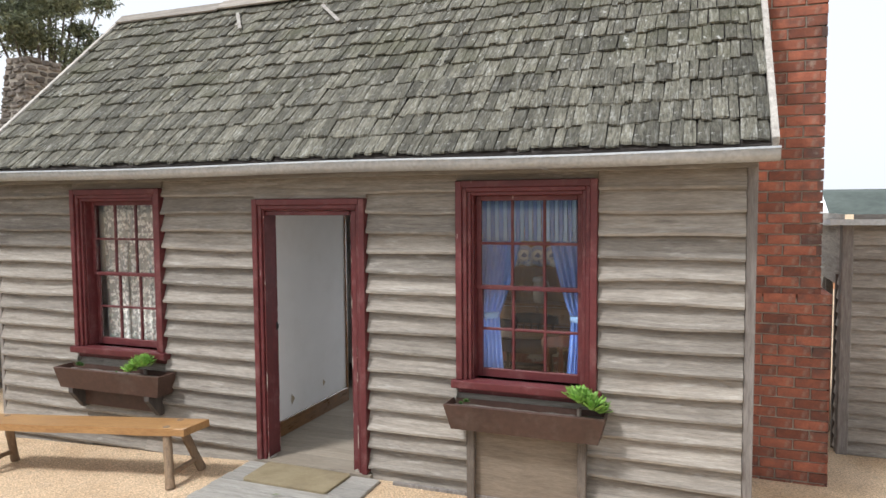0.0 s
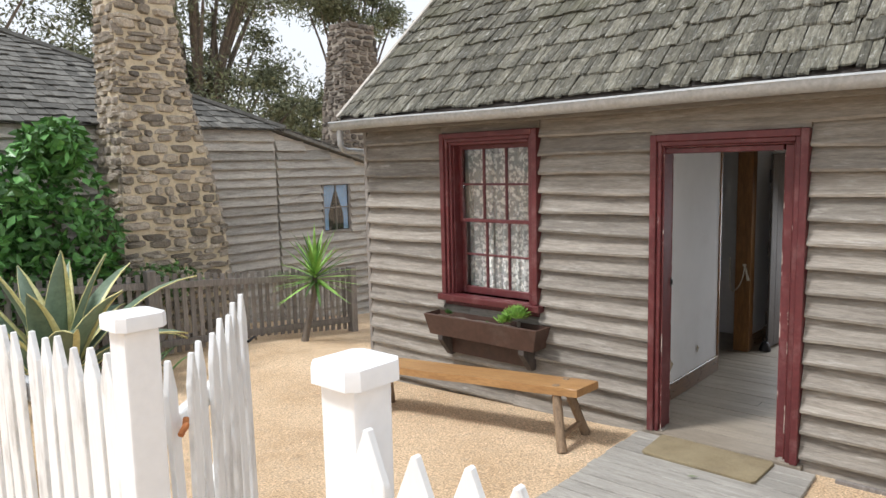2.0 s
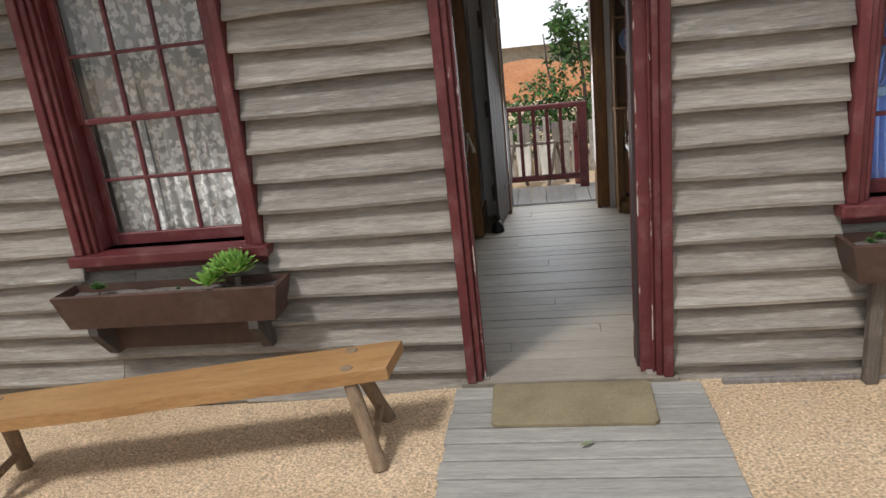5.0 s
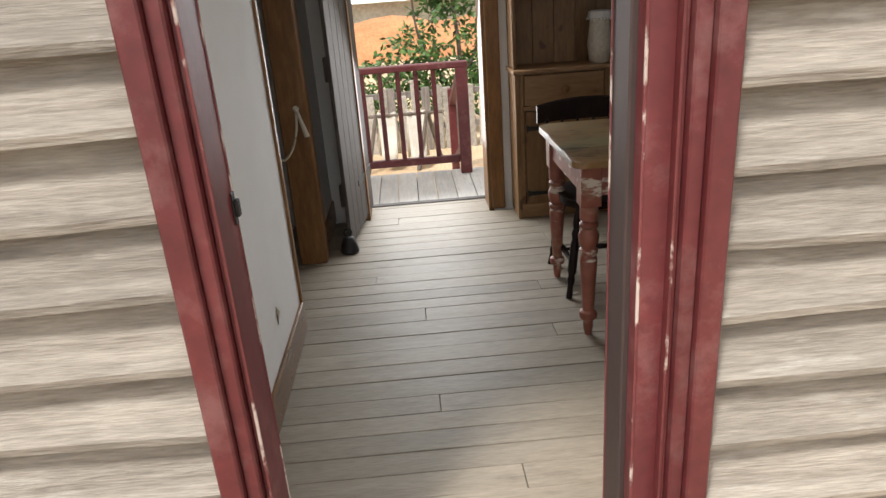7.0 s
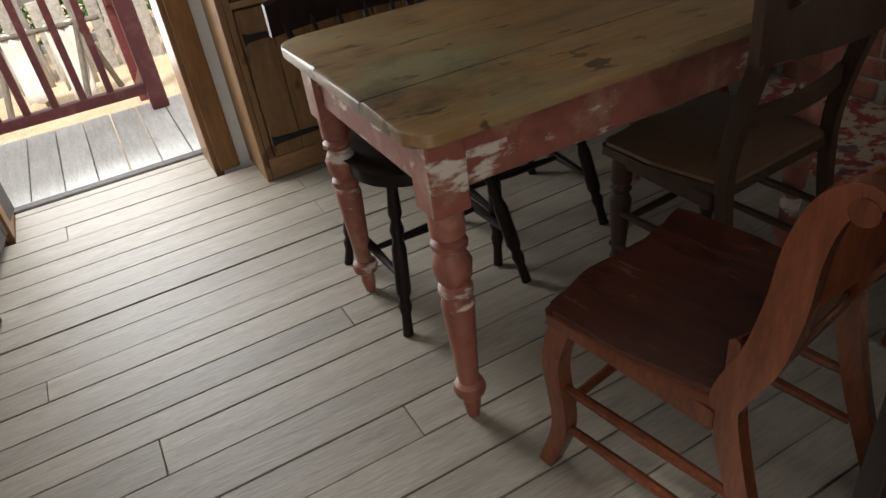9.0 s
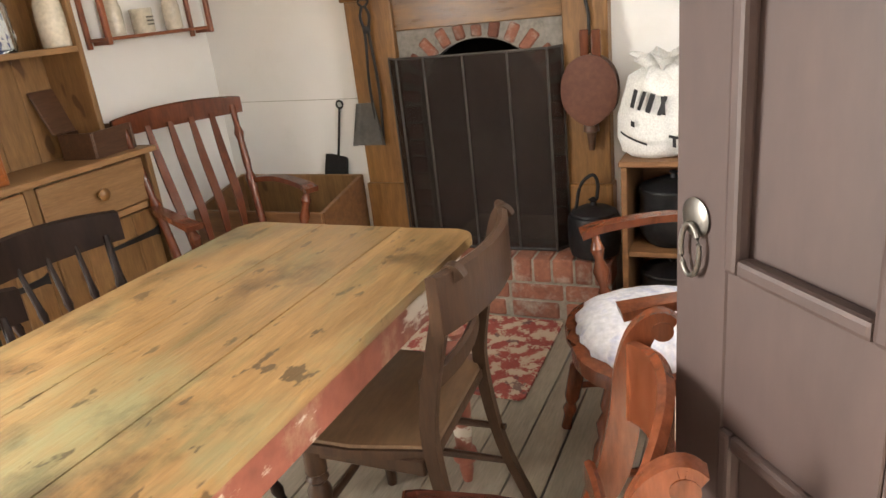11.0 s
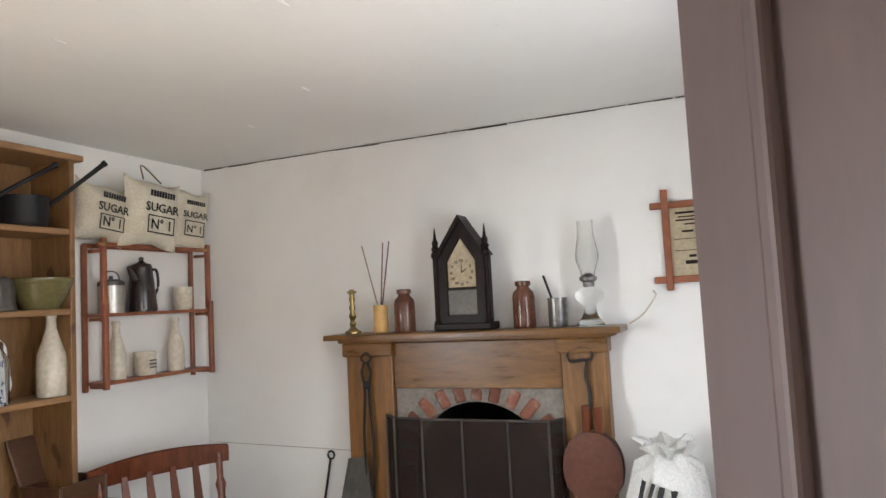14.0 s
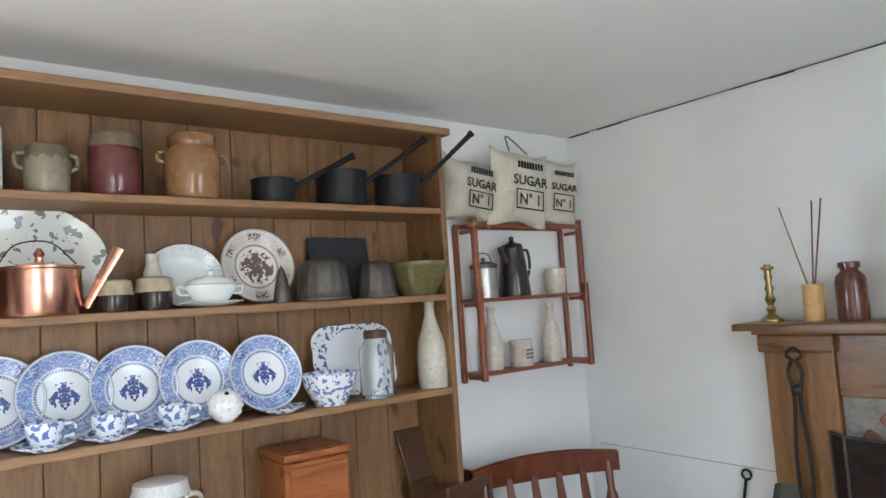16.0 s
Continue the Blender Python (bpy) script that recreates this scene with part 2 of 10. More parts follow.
M_IRON = surface("black_iron", (0.014, 0.013, 0.013), (0.03, 0.028, 0.027), rough=0.5, scale=8, fine=60, bump=0.3, metal=0.4, vary=0.1)
# near-black: soot in the firebox, painted shade behind window and shed doorway
M_DARKVOID = surface("sooty_brick_and_unlit_room", (0.012, 0.010, 0.009), (0.03, 0.025, 0.022), rough=0.95, scale=8, fine=50, bump=0.5)
M_PEWTER = surface("tarnished_grey_metal", (0.10, 0.092, 0.082), (0.20, 0.185, 0.165), rough=0.38, scale=8, fine=60, bump=0.08, metal=0.85, vary=0.05, stain=(0.05, 0.042, 0.036), amount=0.5, stain_scale=30)
M_BRASS = surface("aged_brass", (0.28, 0.20, 0.075), (0.46, 0.34, 0.14), rough=0.34, scale=8, fine=60, bump=0.05, metal=0.95, vary=0.05)
M_LEAF = surface("green_leaf", (0.045, 0.10, 0.022), (0.09, 0.19, 0.04), rough=0.5, scale=10, fine=60, bump=0.1, vary=0.45)
M_SHRUB = surface("dark_shrub_leaf", (0.055, 0.15, 0.035), (0.12, 0.29, 0.065), rough=0.45, scale=10, fine=60, bump=0.1, vary=0.5)
M_GUM = surface("eucalypt_leaf", (0.115, 0.135, 0.075), (0.225, 0.245, 0.14), rough=0.6, scale=6, fine=40, bump=0.1, vary=0.5)
M_BARK = surface("grey_bark", (0.10, 0.08, 0.065), (0.22, 0.185, 0.15), rough=0.95, scale=3, stretch=(4, 4, 1), fine=20, bump=0.8, depth=0.02)
M_SUCC = surface("bright_succulent", (0.17, 0.33, 0.05), (0.31, 0.52, 0.12), rough=0.45, scale=8, fine=40, bump=0.1, vary=0.35)
M_HILL = surface("wooded_hill", (0.06, 0.075, 0.065), (0.11, 0.13, 0.115), rough=1, scale=0.03, fine=0.3, bump=0.0, vary=0.0)
for mat_, st_ in ((M_BOARD, (1, 6, 6)), (M_BOARD_Y, (6, 1, 6))):
    add_stain(mat_, (0.075, 0.062, 0.05), 2.4, 0.60, 0.74, 0.6, st_)  # black weathering streaks
    add_stain(mat_, (0.55, 0.525, 0.475), 4.0, 0.58, 0.74, 0.55, st_, 6, 7.0)  # silvered wear
add_stain(M_PINE, (0.085, 0.036, 0.014), 11, 0.655, 0.70, 0.85, (1, 1, 0.6), 1)  # knots
add_stain(M_PINE_X, (0.13, 0.055, 0.02), 9, 0.70, 0.76, 0.8, (0.5, 1, 1), 2)
add_stain(M_BRICK, (0.055, 0.042, 0.038), 2.0, 0.43, 0.62, 0.8)
add_stain(M_BRICK, (0.42, 0.36, 0.29), 8, 0.58, 0.70, 0.55, (1, 1, 1), 5, 3.0)
add_stain(M_SHINGLE, (0.115, 0.115, 0.058), 2.0, 0.48, 0.66, 0.5)  # moss
add_stain(M_WHITEPOST, (0.22, 0.20, 0.18), 9, 0.64, 0.67, 0.85, (1, 1, 0.35), 8)  # paint cracked off
add_stain(M_SHINGLE, (0.60, 0.60, 0.55), 20, 0.62, 0.68, 0.8, (1, 0.5, 0.5), 4, 5.0)  # lichen
add_stain(M_RED, (0.55, 0.45, 0.40), 11, 0.70, 0.73, 0.8, (1, 1, 0.35), 6)  # flaked paint
add_stain(M_FLOOR, (0.12, 0.10, 0.08), 2.0, 0.58, 0.70, 0.5, (1, 3, 1))
M_NROOF = surface("dark_shingle", (0.075, 0.072, 0.062), (0.165, 0.16, 0.145), rough=0.95, scale=8, fine=40, bump=0.8, depth=0.01, vary=0.4)

# ---- mesh helpers ----


def part(name, bm, material, parent=None, label="", smooth=0):
    """Links a bmesh as one mesh object, under a thing or a part."""
    me = bpy.data.meshes.new(name)
    bmesh.ops.recalc_face_normals(bm, faces=bm.faces)
    bm.to_mesh(me)
    bm.free()
    me.materials.append(material)
    if smooth:
        for p in me.polygons:
            p.use_smooth = True
        me.set_sharp_from_angle(angle=radians(smooth))
    ob = new(name, me)
    if parent is not None:
        ob.parent = parent
    if label:
        ob["label"] = label
    return ob


def raw(name, verts, faces, material, parent=None, smooth=False):
    """A mesh straight from vertices and faces, for larger meshes."""
    me = bpy.data.meshes.new(name)
    me.from_pydata(verts, [], faces)
    me.materials.append(material)
    if smooth:
        for p in me.polygons:
            p.use_smooth = True
    ob = new(name, me)
    if parent is not None:
        ob.parent = parent
    return ob


def thing(name, label, category, m=None, group=""):
    ob = new(name)
    ob.empty_display_size = 0.1
    if m is not None:
        ob.matrix_basis = m
    return tagged(ob, label, category, group)


def structure(ob, label="", category=""):
    return tagged(ob, label, category, "", "structure")


def block(bm, x0, x1, y0, y1, z0, z1, bevel=0.0, seg=1):
    """Adds a box, with its edges eased."""
    r = bmesh.ops.create_cube(bm, size=1.0)
    for v in r["verts"]:
        v.co = Vector((x0 + (v.co.x + 0.5) * (x1 - x0), y0 + (v.co.y + 0.5) * (y1 - y0), z0 + (v.co.z + 0.5) * (z1 - z0)))
    if bevel:
        es = {e for v in r["verts"] for e in v.link_edges}
        bmesh.ops.bevel(bm, geom=list(es), offset=bevel, segments=seg, affect="EDGES", profile=0.6)
    return bm


def boxed(x0, x1, y0, y1, z0, z1, bevel=0.003, seg=1):
    return block(bmesh.new(), x0, x1, y0, y1, z0, z1, bevel, seg)


def lathe(profile, seg=20, bm=None, at=(0, 0, 0), axis=None):
    """A turned shape from (radius, height) pairs, round z or along the given axis."""
    bm = bm or bmesh.new()
    q = Vector((0, 0, 1)).rotation_difference(Vector(axis).normalized()) if axis else None
    rings = []
    for r, z in profile:
        ring = []
        for k in range(seg):
            a = 2 * math.pi * k / seg
            p = Vector((max(r, 1e-4) * math.cos(a), max(r, 1e-4) * math.sin(a), z))
            ring.append(bm.verts.new((q @ p if q else p) + Vector(at)))
        rings.append(ring)
    for a, b in zip(rings, rings[1:]):
        for k in range(seg):
            bm.faces.new((a[k], a[(k + 1) % seg], b[(k + 1) % seg], b[k]))
    bm.faces.new(rings[0][::-1])
    bm.faces.new(rings[-1])
    return bm


def turned(p, q, profile, seg=12, bm=None):
    """A turned stick from p to q; the profile runs from 0 to 1 along it."""
    p, q = Vector(p), Vector(q)
    ln = (q - p).length
    return lathe([(r, h * ln) for h, r in profile], seg, bm, p, q - p)


def tube(points, radii, seg=10, bm=None, flat=1.0):
    """A bent rod through points; flat squeezes it along its side axis."""
    bm = bm or bmesh.new()
    pts = [Vector(p) for p in points]
    if not hasattr(radii, "__len__"):
        radii = [radii] * len(pts)
    rings, up = [], Vector((0, 0, 1))
    for k, p in enumerate(pts):
        d = (pts[min(k + 1, len(pts) - 1)] - pts[max(k - 1, 0)]).normalized()
        ref = up if abs(d.z) < 0.95 else Vector((1, 0, 0))
        s = d.cross(ref).normalized()
        u = s.cross(d)
        rings.append([bm.verts.new(p + radii[k] * (math.cos(2 * math.pi * j / seg) * s * flat + math.sin(2 * math.pi * j / seg) * u)) for j in range(seg)])
    for a, b in zip(rings, rings[1:]):
        for j in range(seg):
            bm.faces.new((a[j], a[(j + 1) % seg], b[(j + 1) % seg], b[j]))
    bm.faces.new(rings[0][::-1])
    bm.faces.new(rings[-1])
    return bm


def curve_points(points, n=8):
    """A smooth line through points (Catmull-Rom)."""
    p = [Vector(v) for v in points]
    p = [2 * p[0] - p[1], *p, 2 * p[-1] - p[-2]]
    out = []
    for k in range(1, len(p) - 2):
        for j in range(n):
            t = j / n
            a, b, c, d = p[k - 1 : k + 3]
            out.append(0.5 * (2 * b + (c - a) * t + (2 * a - 5 * b + 4 * c - d) * t * t + (3 * b - a - 3 * c + d) * t**3))
    return [*out, p[-2]]


def slab(outline, z0, z1, bevel=0.0, bm=None, seg=2):
    """A flat plate of the given outline (x, y), from z0 to z1."""
    bm = bm or bmesh.new()
    lo = [bm.verts.new((x, y, z0)) for x, y in outline]
    hi = [bm.verts.new((x, y, z1)) for x, y in outline]
    n = len(outline)
    bm.faces.new(lo[::-1])
    top = bm.faces.new(hi)
    for k in range(n):
        bm.faces.new((lo[k], lo[(k + 1) % n], hi[(k + 1) % n], hi[k]))
    if bevel:
        bmesh.ops.bevel(bm, geom=list(top.edges), offset=bevel, segments=seg, affect="EDGES", profile=0.6)
    return bm


def rotated(bm, m):
    bmesh.ops.transform(bm, matrix=m, verts=bm.verts)
    return bm


def walled(run, a0, a1, z0, z1, t0, t1, holes=()):
    """A wall along 'x' or 'y' from a0 to a1, between t0 and t1 in thickness, with openings (a, b, low, high) right through."""
    bm = bmesh.new()
    As = sorted({a0, a1, *(v for h in holes for v in h[:2])})
    Zs = sorted({z0, z1, *(v for h in holes for v in h[2:])})
    for p, q in zip(As, As[1:]):
        for lo, hi in zip(Zs, Zs[1:]):
            c, d = (p + q) / 2, (lo + hi) / 2
            if any(h[0] < c < h[1] and h[2] < d < h[3] for h in holes):
                continue
            if run == "x":
                block(bm, p, q, t0, t1, lo, hi)
            else:
                block(bm, t0, t1, p, q, lo, hi)
    bmesh.ops.remove_doubles(bm, verts=bm.verts, dist=1e-5)
    seen = {}
    for f in bm.faces:
        seen.setdefault(tuple(sorted(v.index for v in f.verts)), []).append(f)
    bm.verts.index_update()
    seen = {}
    for f in bm.faces:
        seen.setdefault(tuple(sorted(v.index for v in f.verts)), []).append(f)
    bmesh.ops.delete(bm, geom=[f for fs in seen.values() if len(fs) > 1 for f in fs], context="FACES_ONLY")
    return bm


RNG = random.Random(7)


def jit(a):
    return RNG.uniform(-a, a)

# ---- ground ----


def smooth01(t):
    t = min(1.0, max(0.0, t))
    return t * t * (3 - 2 * t)


def gz(x, y):
    """The height of the ground: nearly level at the cottage, rising to the street, falling to the left and to the back."""
    z = -0.035 + 0.045 * max(-9.0, min(0.0, x))
    up = smooth01((-1.6 - y) / 3.0)
    z += up * (0.23 + 0.085 * max(0.0, min(4.0, x - 1.0)))
    z -= 0.11 * max(0.0, min(4.5, y - 0.4))
    far = max(abs(x), abs(y)) - 14
    if far > 0:
        z -= 4.0 * smooth01(far / 40) * (1.0 if y > -6 else 0.2)
    return z


def spaced(lo, hi, step, far):
    inner = [lo + step * k for k in range(int((hi - lo) / step) + 1)]
    out, d = [], step * 2
    while d < far:
        out.append(d)
        d *= 1.5
    return [lo - d for d in out[::-1]] + inner + [inner[-1] + d for d in out]


GX, GY = spaced(-9, 7, 0.4, 900), spaced(-7, 8, 0.4, 900)
verts = [(x, y, gz(x, y) + (0.008 * noise.noise((x * 1.3, y * 1.3, 0)) if abs(x) < 9 else 0)) for y in GY for x in GX]
W = len(GX)
faces = [(j * W + i, j * W + i + 1, (j + 1) * W + i + 1, (j + 1) * W + i) for j in range(len(GY) - 1) for i in range(W - 1)]
ground = structure(raw("ground", verts, faces, M_GRAVEL, smooth=True), "buff crushed-granite yard, raked fine and pale", "ground")

# loose grit on the yard: one mesh of small angular stones
grit_v, grit_f = [], []
for _ in range(9000):
    x, y = RNG.uniform(-4.5, 3.4), -abs(RNG.gauss(0, 1.5)) - 0.02
    if -0.08 < x < 1.14 or y < -3.3:
        continue
    r, z, n0 = RNG.uniform(0.0035, 0.008), gz(x, y), len(grit_v)
    a = RNG.uniform(0, 6.28)
    for k in range(3):
        grit_v.append((x + r * math.cos(a + 2.1 * k), y + r * math.sin(a + 2.1 * k), z - 0.002))
    grit_v.append((x + jit(r * 0.3), y + jit(r * 0.3), z + r * RNG.uniform(0.6, 1.1)))
    grit_f += [(n0, n0 + 1, n0 + 3), (n0 + 1, n0 + 2, n0 + 3), (n0 + 2, n0, n0 + 3)]
tagged(raw("gravel", grit_v, grit_f, M_PEBBLE), "loose pale granite grit scattered over the yard", "gravel", "", "stuff")

# ---- cottage: walls, floor, ceiling ----
XL, XR, YB, ZT = -2.87, 3.58, 3.36, 2.305
DOOR, BACK = (0.06, 0.899, -0.4, 1.96), (0.12, 0.91, -0.4, 1.98)
WIN1, WIN2 = (-1.78, -1.0, 0.78, 2.06), (1.79, 2.56, 0.78, 2.06)

wall_front = structure(part("wall_front", walled("x", XL + 0.13, XR - 0.13, -0.4, ZT, 0.03, 0.15, (DOOR, WIN1, WIN2)), M_PLASTER),
                       "front wall, limewashed inside and clad in weathered boards", "wall")
wall_back = structure(part("wall_back", walled("x", XL + 0.13, XR - 0.13, -0.9, ZT, 3.15, YB, (BACK,)), M_PLASTER), "white limewashed back wall with a doorway", "wall")


def gable(x0, x1):
    bm = bmesh.new()
    prof = [(0.03, -0.9), (YB, -0.9), (YB, 2.3), (1.66, 3.93), (0.03, 2.3)]
    a, b = [bm.verts.new((x0, y, z)) for y, z in prof], [bm.verts.new((x1, y, z)) for y, z in prof]
    bm.faces.new(a), bm.faces.new(b)
    for k in range(5):
        bm.faces.new((a[k], a[(k + 1) % 5], b[(k + 1) % 5], b[k]))
    return bm


wall_left = structure(part("wall_left", gable(XL, XL + 0.13), M_PLASTER), "left gable wall of the cottage", "wall")
bm = walled("y", 0.03, YB, -0.9, 2.3, XR - 0.13, XR, ((1.40, 2.00, -0.2, 1.24),))
a, b = [bm.verts.new((XR - 0.13, y, z)) for y, z in ((0.03, 2.3), (YB, 2.3), (1.66, 3.93))], [bm.verts.new((XR, y, z)) for y, z in ((0.03, 2.3), (YB, 2.3), (1.66, 3.93))]
bm.faces.new(a), bm.faces.new(b)
for k in range(3):
    bm.faces.new((a[k], a[(k + 1) % 3], b[(k + 1) % 3], b[k]))
wall_right = structure(part("wall_fireplace", bm, M_PLASTER), "white limewashed chimney wall", "wall")
# partition between the entry and the bedroom, with a doorway towards the back
PX0, PX1 = -0.21, -0.115
partition = structure(part("wall_partition", walled("y", 0.15, 3.15, 0, ZT, PX0, PX1, ((1.65, 2.42, -0.1, 1.95),)), M_PLASTER), "white painted partition with a bedroom doorway", "wall")
ceiling = boxed(XL + 0.13, XR - 0.13, 0.15, 3.15, ZT, ZT + 0.03, 0.002)
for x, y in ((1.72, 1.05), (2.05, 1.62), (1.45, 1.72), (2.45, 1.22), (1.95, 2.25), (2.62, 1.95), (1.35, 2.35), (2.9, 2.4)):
    block(ceiling, x - 0.018, x + 0.018, y - 0.006, y + 0.006, ZT - 0.0025, ZT + 0.001, 0.001)  # filled nail heads
structure(part("ceiling", ceiling, M_CEIL), "off-white painted board ceiling", "ceiling")
gc = random.Random(58)
bm, y = bmesh.new(), 0.16
while y < 3.1:
    y1 = min(y + gc.uniform(0.03, 0.16), 3.14)
    block(bm, XR - 0.136, XR - 0.131, y, y1 - gc.choice((0, 0, 0.004, 0.012)), ZT - gc.choice((0.003, 0.004, 0.005, 0.007)), ZT - 0.001, 0)
    y = y1
structure(part("trim", bm, M_GREYDOOR), "dark crack where the ceiling meets the chimney wall", "trim")
structure(part("subfloor", boxed(XL + 0.13, XR - 0.13, 0.15, 3.15, -0.09, -0.03, 0), M_GREYDOOR), "dark joists and boards under the floor", "floor")

# baseboards
for nm, b in (("baseboard", (PX1, PX1 + 0.016, 0.16, 1.625, 0.0, 0.14)), ("baseboard_back", (PX1, PX1 + 0.016, 2.54, 3.14, 0, 0.14)),
              ("baseboard_fire", (XR - 0.146, XR - 0.13, 0.16, 0.6, 0, 0.12))):
    structure(part(nm, boxed(*b, 0.004), M_OAK_Y), "varnished pine baseboard", "baseboard")
structure(part("partition_edge", boxed(PX0 - 0.01, PX1 + 0.012, 1.625, 1.655, 0.0, 1.98, 0.003), M_OAK), "varnished pine edge strip on the partition", "trim")
post = part("door_post", boxed(PX0 - 0.02, PX1 + 0.03, 2.406, 2.53, 0.0, 1.98, 0.006), M_OAK)
structure(post, "varnished pine bedroom door post", "trim")
structure(part("door_head", boxed(PX0 - 0.012, PX1 + 0.02, 1.656, 2.405, 1.95, 2.04, 0.004), M_OAK_Y), "varnished pine head over the bedroom doorway", "trim")

# back door lining
for nm, b in (("jamb_right", (0.904, 0.94, 3.131, YB + 0.02, -0.03, 2.0)), ("jamb_left", (0.09, 0.124, 3.131, YB + 0.02, -0.03, 2.0)), ("jamb_head", (0.125, 0.903, 3.131, YB + 0.02, 1.955, 2.0)),
              ("casing_right", (0.925, 1.01, 3.118, 3.13, 0.0, 2.07)), ("casing_left", (0.01, 0.105, 3.118, 3.13, 0.0, 2.07)), ("casing_head", (0.105, 0.925, 3.118, 3.13, 1.98, 2.07))):
    structure(part(nm, boxed(*b, 0.004), M_OAK), "varnished pine back door lining", "trim")
structure(part("back_threshold", boxed(0.05, 0.99, 3.365, 3.42, -0.06, 0.006, 0.006), M_GREYDOOR), "worn dark timber back threshold", "trim")

# ---- roof ----
EAVE = (-0.25, 2.335)
RIDGE = (1.66, 4.11)
SL = math.hypot(RIDGE[0] - EAVE[0], RIDGE[1] - EAVE[1])
PITCH = math.atan2(RIDGE[1] - EAVE[1], RIDGE[0] - EAVE[0])
roof = structure(new("roof"), "steep gable roof of mossy grey split shingles", "roof")
for side in (0, 1):
    bm = bmesh.new()
    prof = [EAVE, RIDGE, (RIDGE[0], RIDGE[1] - 0.05), (EAVE[0] + 0.02, EAVE[1] - 0.05)]
    if side:
        prof = [(2 * RIDGE[0] - y, z) for y, z in prof]
    a, b = [bm.verts.new((XL - 0.06, y, z - 0.012)) for y, z in prof], [bm.verts.new((XR + 0.06, y, z - 0.012)) for y, z in prof]
    bm.faces.new(a), bm.faces.new(b)
    for k in range(4):
        bm.faces.new((a[k], a[(k + 1) % 4], b[(k + 1) % 4], b[k]))
    part("sheathing", bm, M_GREYDOOR, roof, "dark roof battens")
# barge boards, ridge boards
for x0, x1 in ((XL - 0.10, XL - 0.06), (XR + 0.06, XR + 0.10)):
    for side in (0, 1):
        bm = boxed(x0, x1, 0, SL + 0.03, -0.13, 0.035, 0.004)
        rotated(bm, Matrix.Translation((0, EAVE[0], EAVE[1])) @ Matrix.Rotation(PITCH, 4, "X"))
        if side:
            rotated(bm, Matrix.Translation((0, 2 * RIDGE[0], 0)) @ Matrix.Diagonal((1, -1, 1, 1)))
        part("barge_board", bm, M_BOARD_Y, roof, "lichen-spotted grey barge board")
edges = [XL - 0.08, -1.55, -0.45, 0.75, 2.1, XR + 0.08]
for k, (a, b) in enumerate(zip(edges, edges[1:])):
    for s in (-1, 1):
        bm = boxed(a + 0.004, b - 0.004, -0.075, 0.075, -0.01, 0.012, 0.003)
        rotated(bm, Matrix.Translation((0, RIDGE[0] + s * 0.052, RIDGE[1] + 0.012 + 0.012 * (k % 2) - 0.01)) @ Matrix.Rotation(-s * PITCH, 4, "X"))
        part("ridge_board", bm, M_BOARD, roof, "grey ridge capping board")

# gutter along the front eave, with stop ends, joint bands and a downpipe
gut = structure(new("gutter"), "dull galvanised half-round gutter along the eave", "gutter")
bm = bmesh.new()
prof = [(0.062 * math.cos(a), 0.062 * math.sin(a)) for a in [math.pi + math.pi * k / 8 for k in range(9)]]
prof = [(-0.062, 0.012), (-0.070, 0.016), (-0.072, 0.006)][::-1] + [(-0.062, 0.0)] + prof[1:] + [(0.064, 0.01)]
inner = [(y * 0.93, z * 0.93 + 0.004) for y, z in prof[::-1]]
ring = prof + inner
XS = [XL - 0.10 + (XR - XL + 0.2) * k / 12 for k in range(13)]
rows = [[bm.verts.new((x, EAVE[0] - 0.045 + y, EAVE[1] - 0.052 + z + 0.006 * math.sin(x * 1.9))) for y, z in ring] for x in XS]
for a, b in zip(rows, rows[1:]):
    for k in range(len(ring)):
        bm.faces.new((a[k], a[(k + 1) % len(ring)], b[(k + 1) % len(ring)], b[k]))
bm.faces.new(rows[0]), bm.faces.new(rows[-1])
part("channel", bm, M_ZINC, gut, smooth=40)
for x in (XL - 0.10, XR + 0.10):
    bm = bmesh.new()
    vs = [bm.verts.new((x, EAVE[0] - 0.045 + y, EAVE[1] - 0.052 + z + 0.006 * math.sin(x * 1.9))) for y, z in prof]
    f = bm.faces.new(vs)
    r = bmesh.ops.extrude_face_region(bm, geom=[f])
    for v in [g for g in r["geom"] if isinstance(g, bmesh.types.BMVert)]:
        v.co.x += 0.004 if x < 0 else -0.004
    part("stop_end", bm, M_ZINC, gut)
for x in (-0.9, 2.35):
    bm = bmesh.new()
    a = [bm.verts.new((x, EAVE[0] - 0.045 + y * 1.05, EAVE[1] - 0.053 + z * 1.05 + 0.006 * math.sin(x * 1.9))) for y, z in prof]
    b = [bm.verts.new((x + 0.03, v.co.y, v.co.z)) for v in a]
    for k in range(len(prof) - 1):
        bm.faces.new((a[k], a[k + 1], b[k + 1], b[k]))
    part("joint_band", bm, M_ZINC, gut)
pts = curve_points([(XL - 0.03, EAVE[0] - 0.04, 2.24), (XL - 0.03, EAVE[0] - 0.03, 2.10), (XL - 0.04, EAVE[0] + 0.02, 2.05), (XL - 0.10, EAVE[0] + 0.22, 2.04), (XL - 0.11, 0.3, 2.02), (XL - 0.11, 0.6, 1.9), (XL - 0.11, 0.62, -0.2)], 5)
part("downpipe", tube(pts, 0.028, 10), M_ZINC, gut, smooth=40)
structure(part("fascia", boxed(XL, XR, -0.19, -0.165, 2.20, 2.31, 0.003), M_BOARD), "weathered grey fascia board under the gutter", "trim")
structure(part("soffit", boxed(XL, XR, -0.165, 0.028, 2.235, 2.25, 0.002), M_BOARD), "weathered grey soffit board", "trim")

# ---- front openings: moulded frames ----


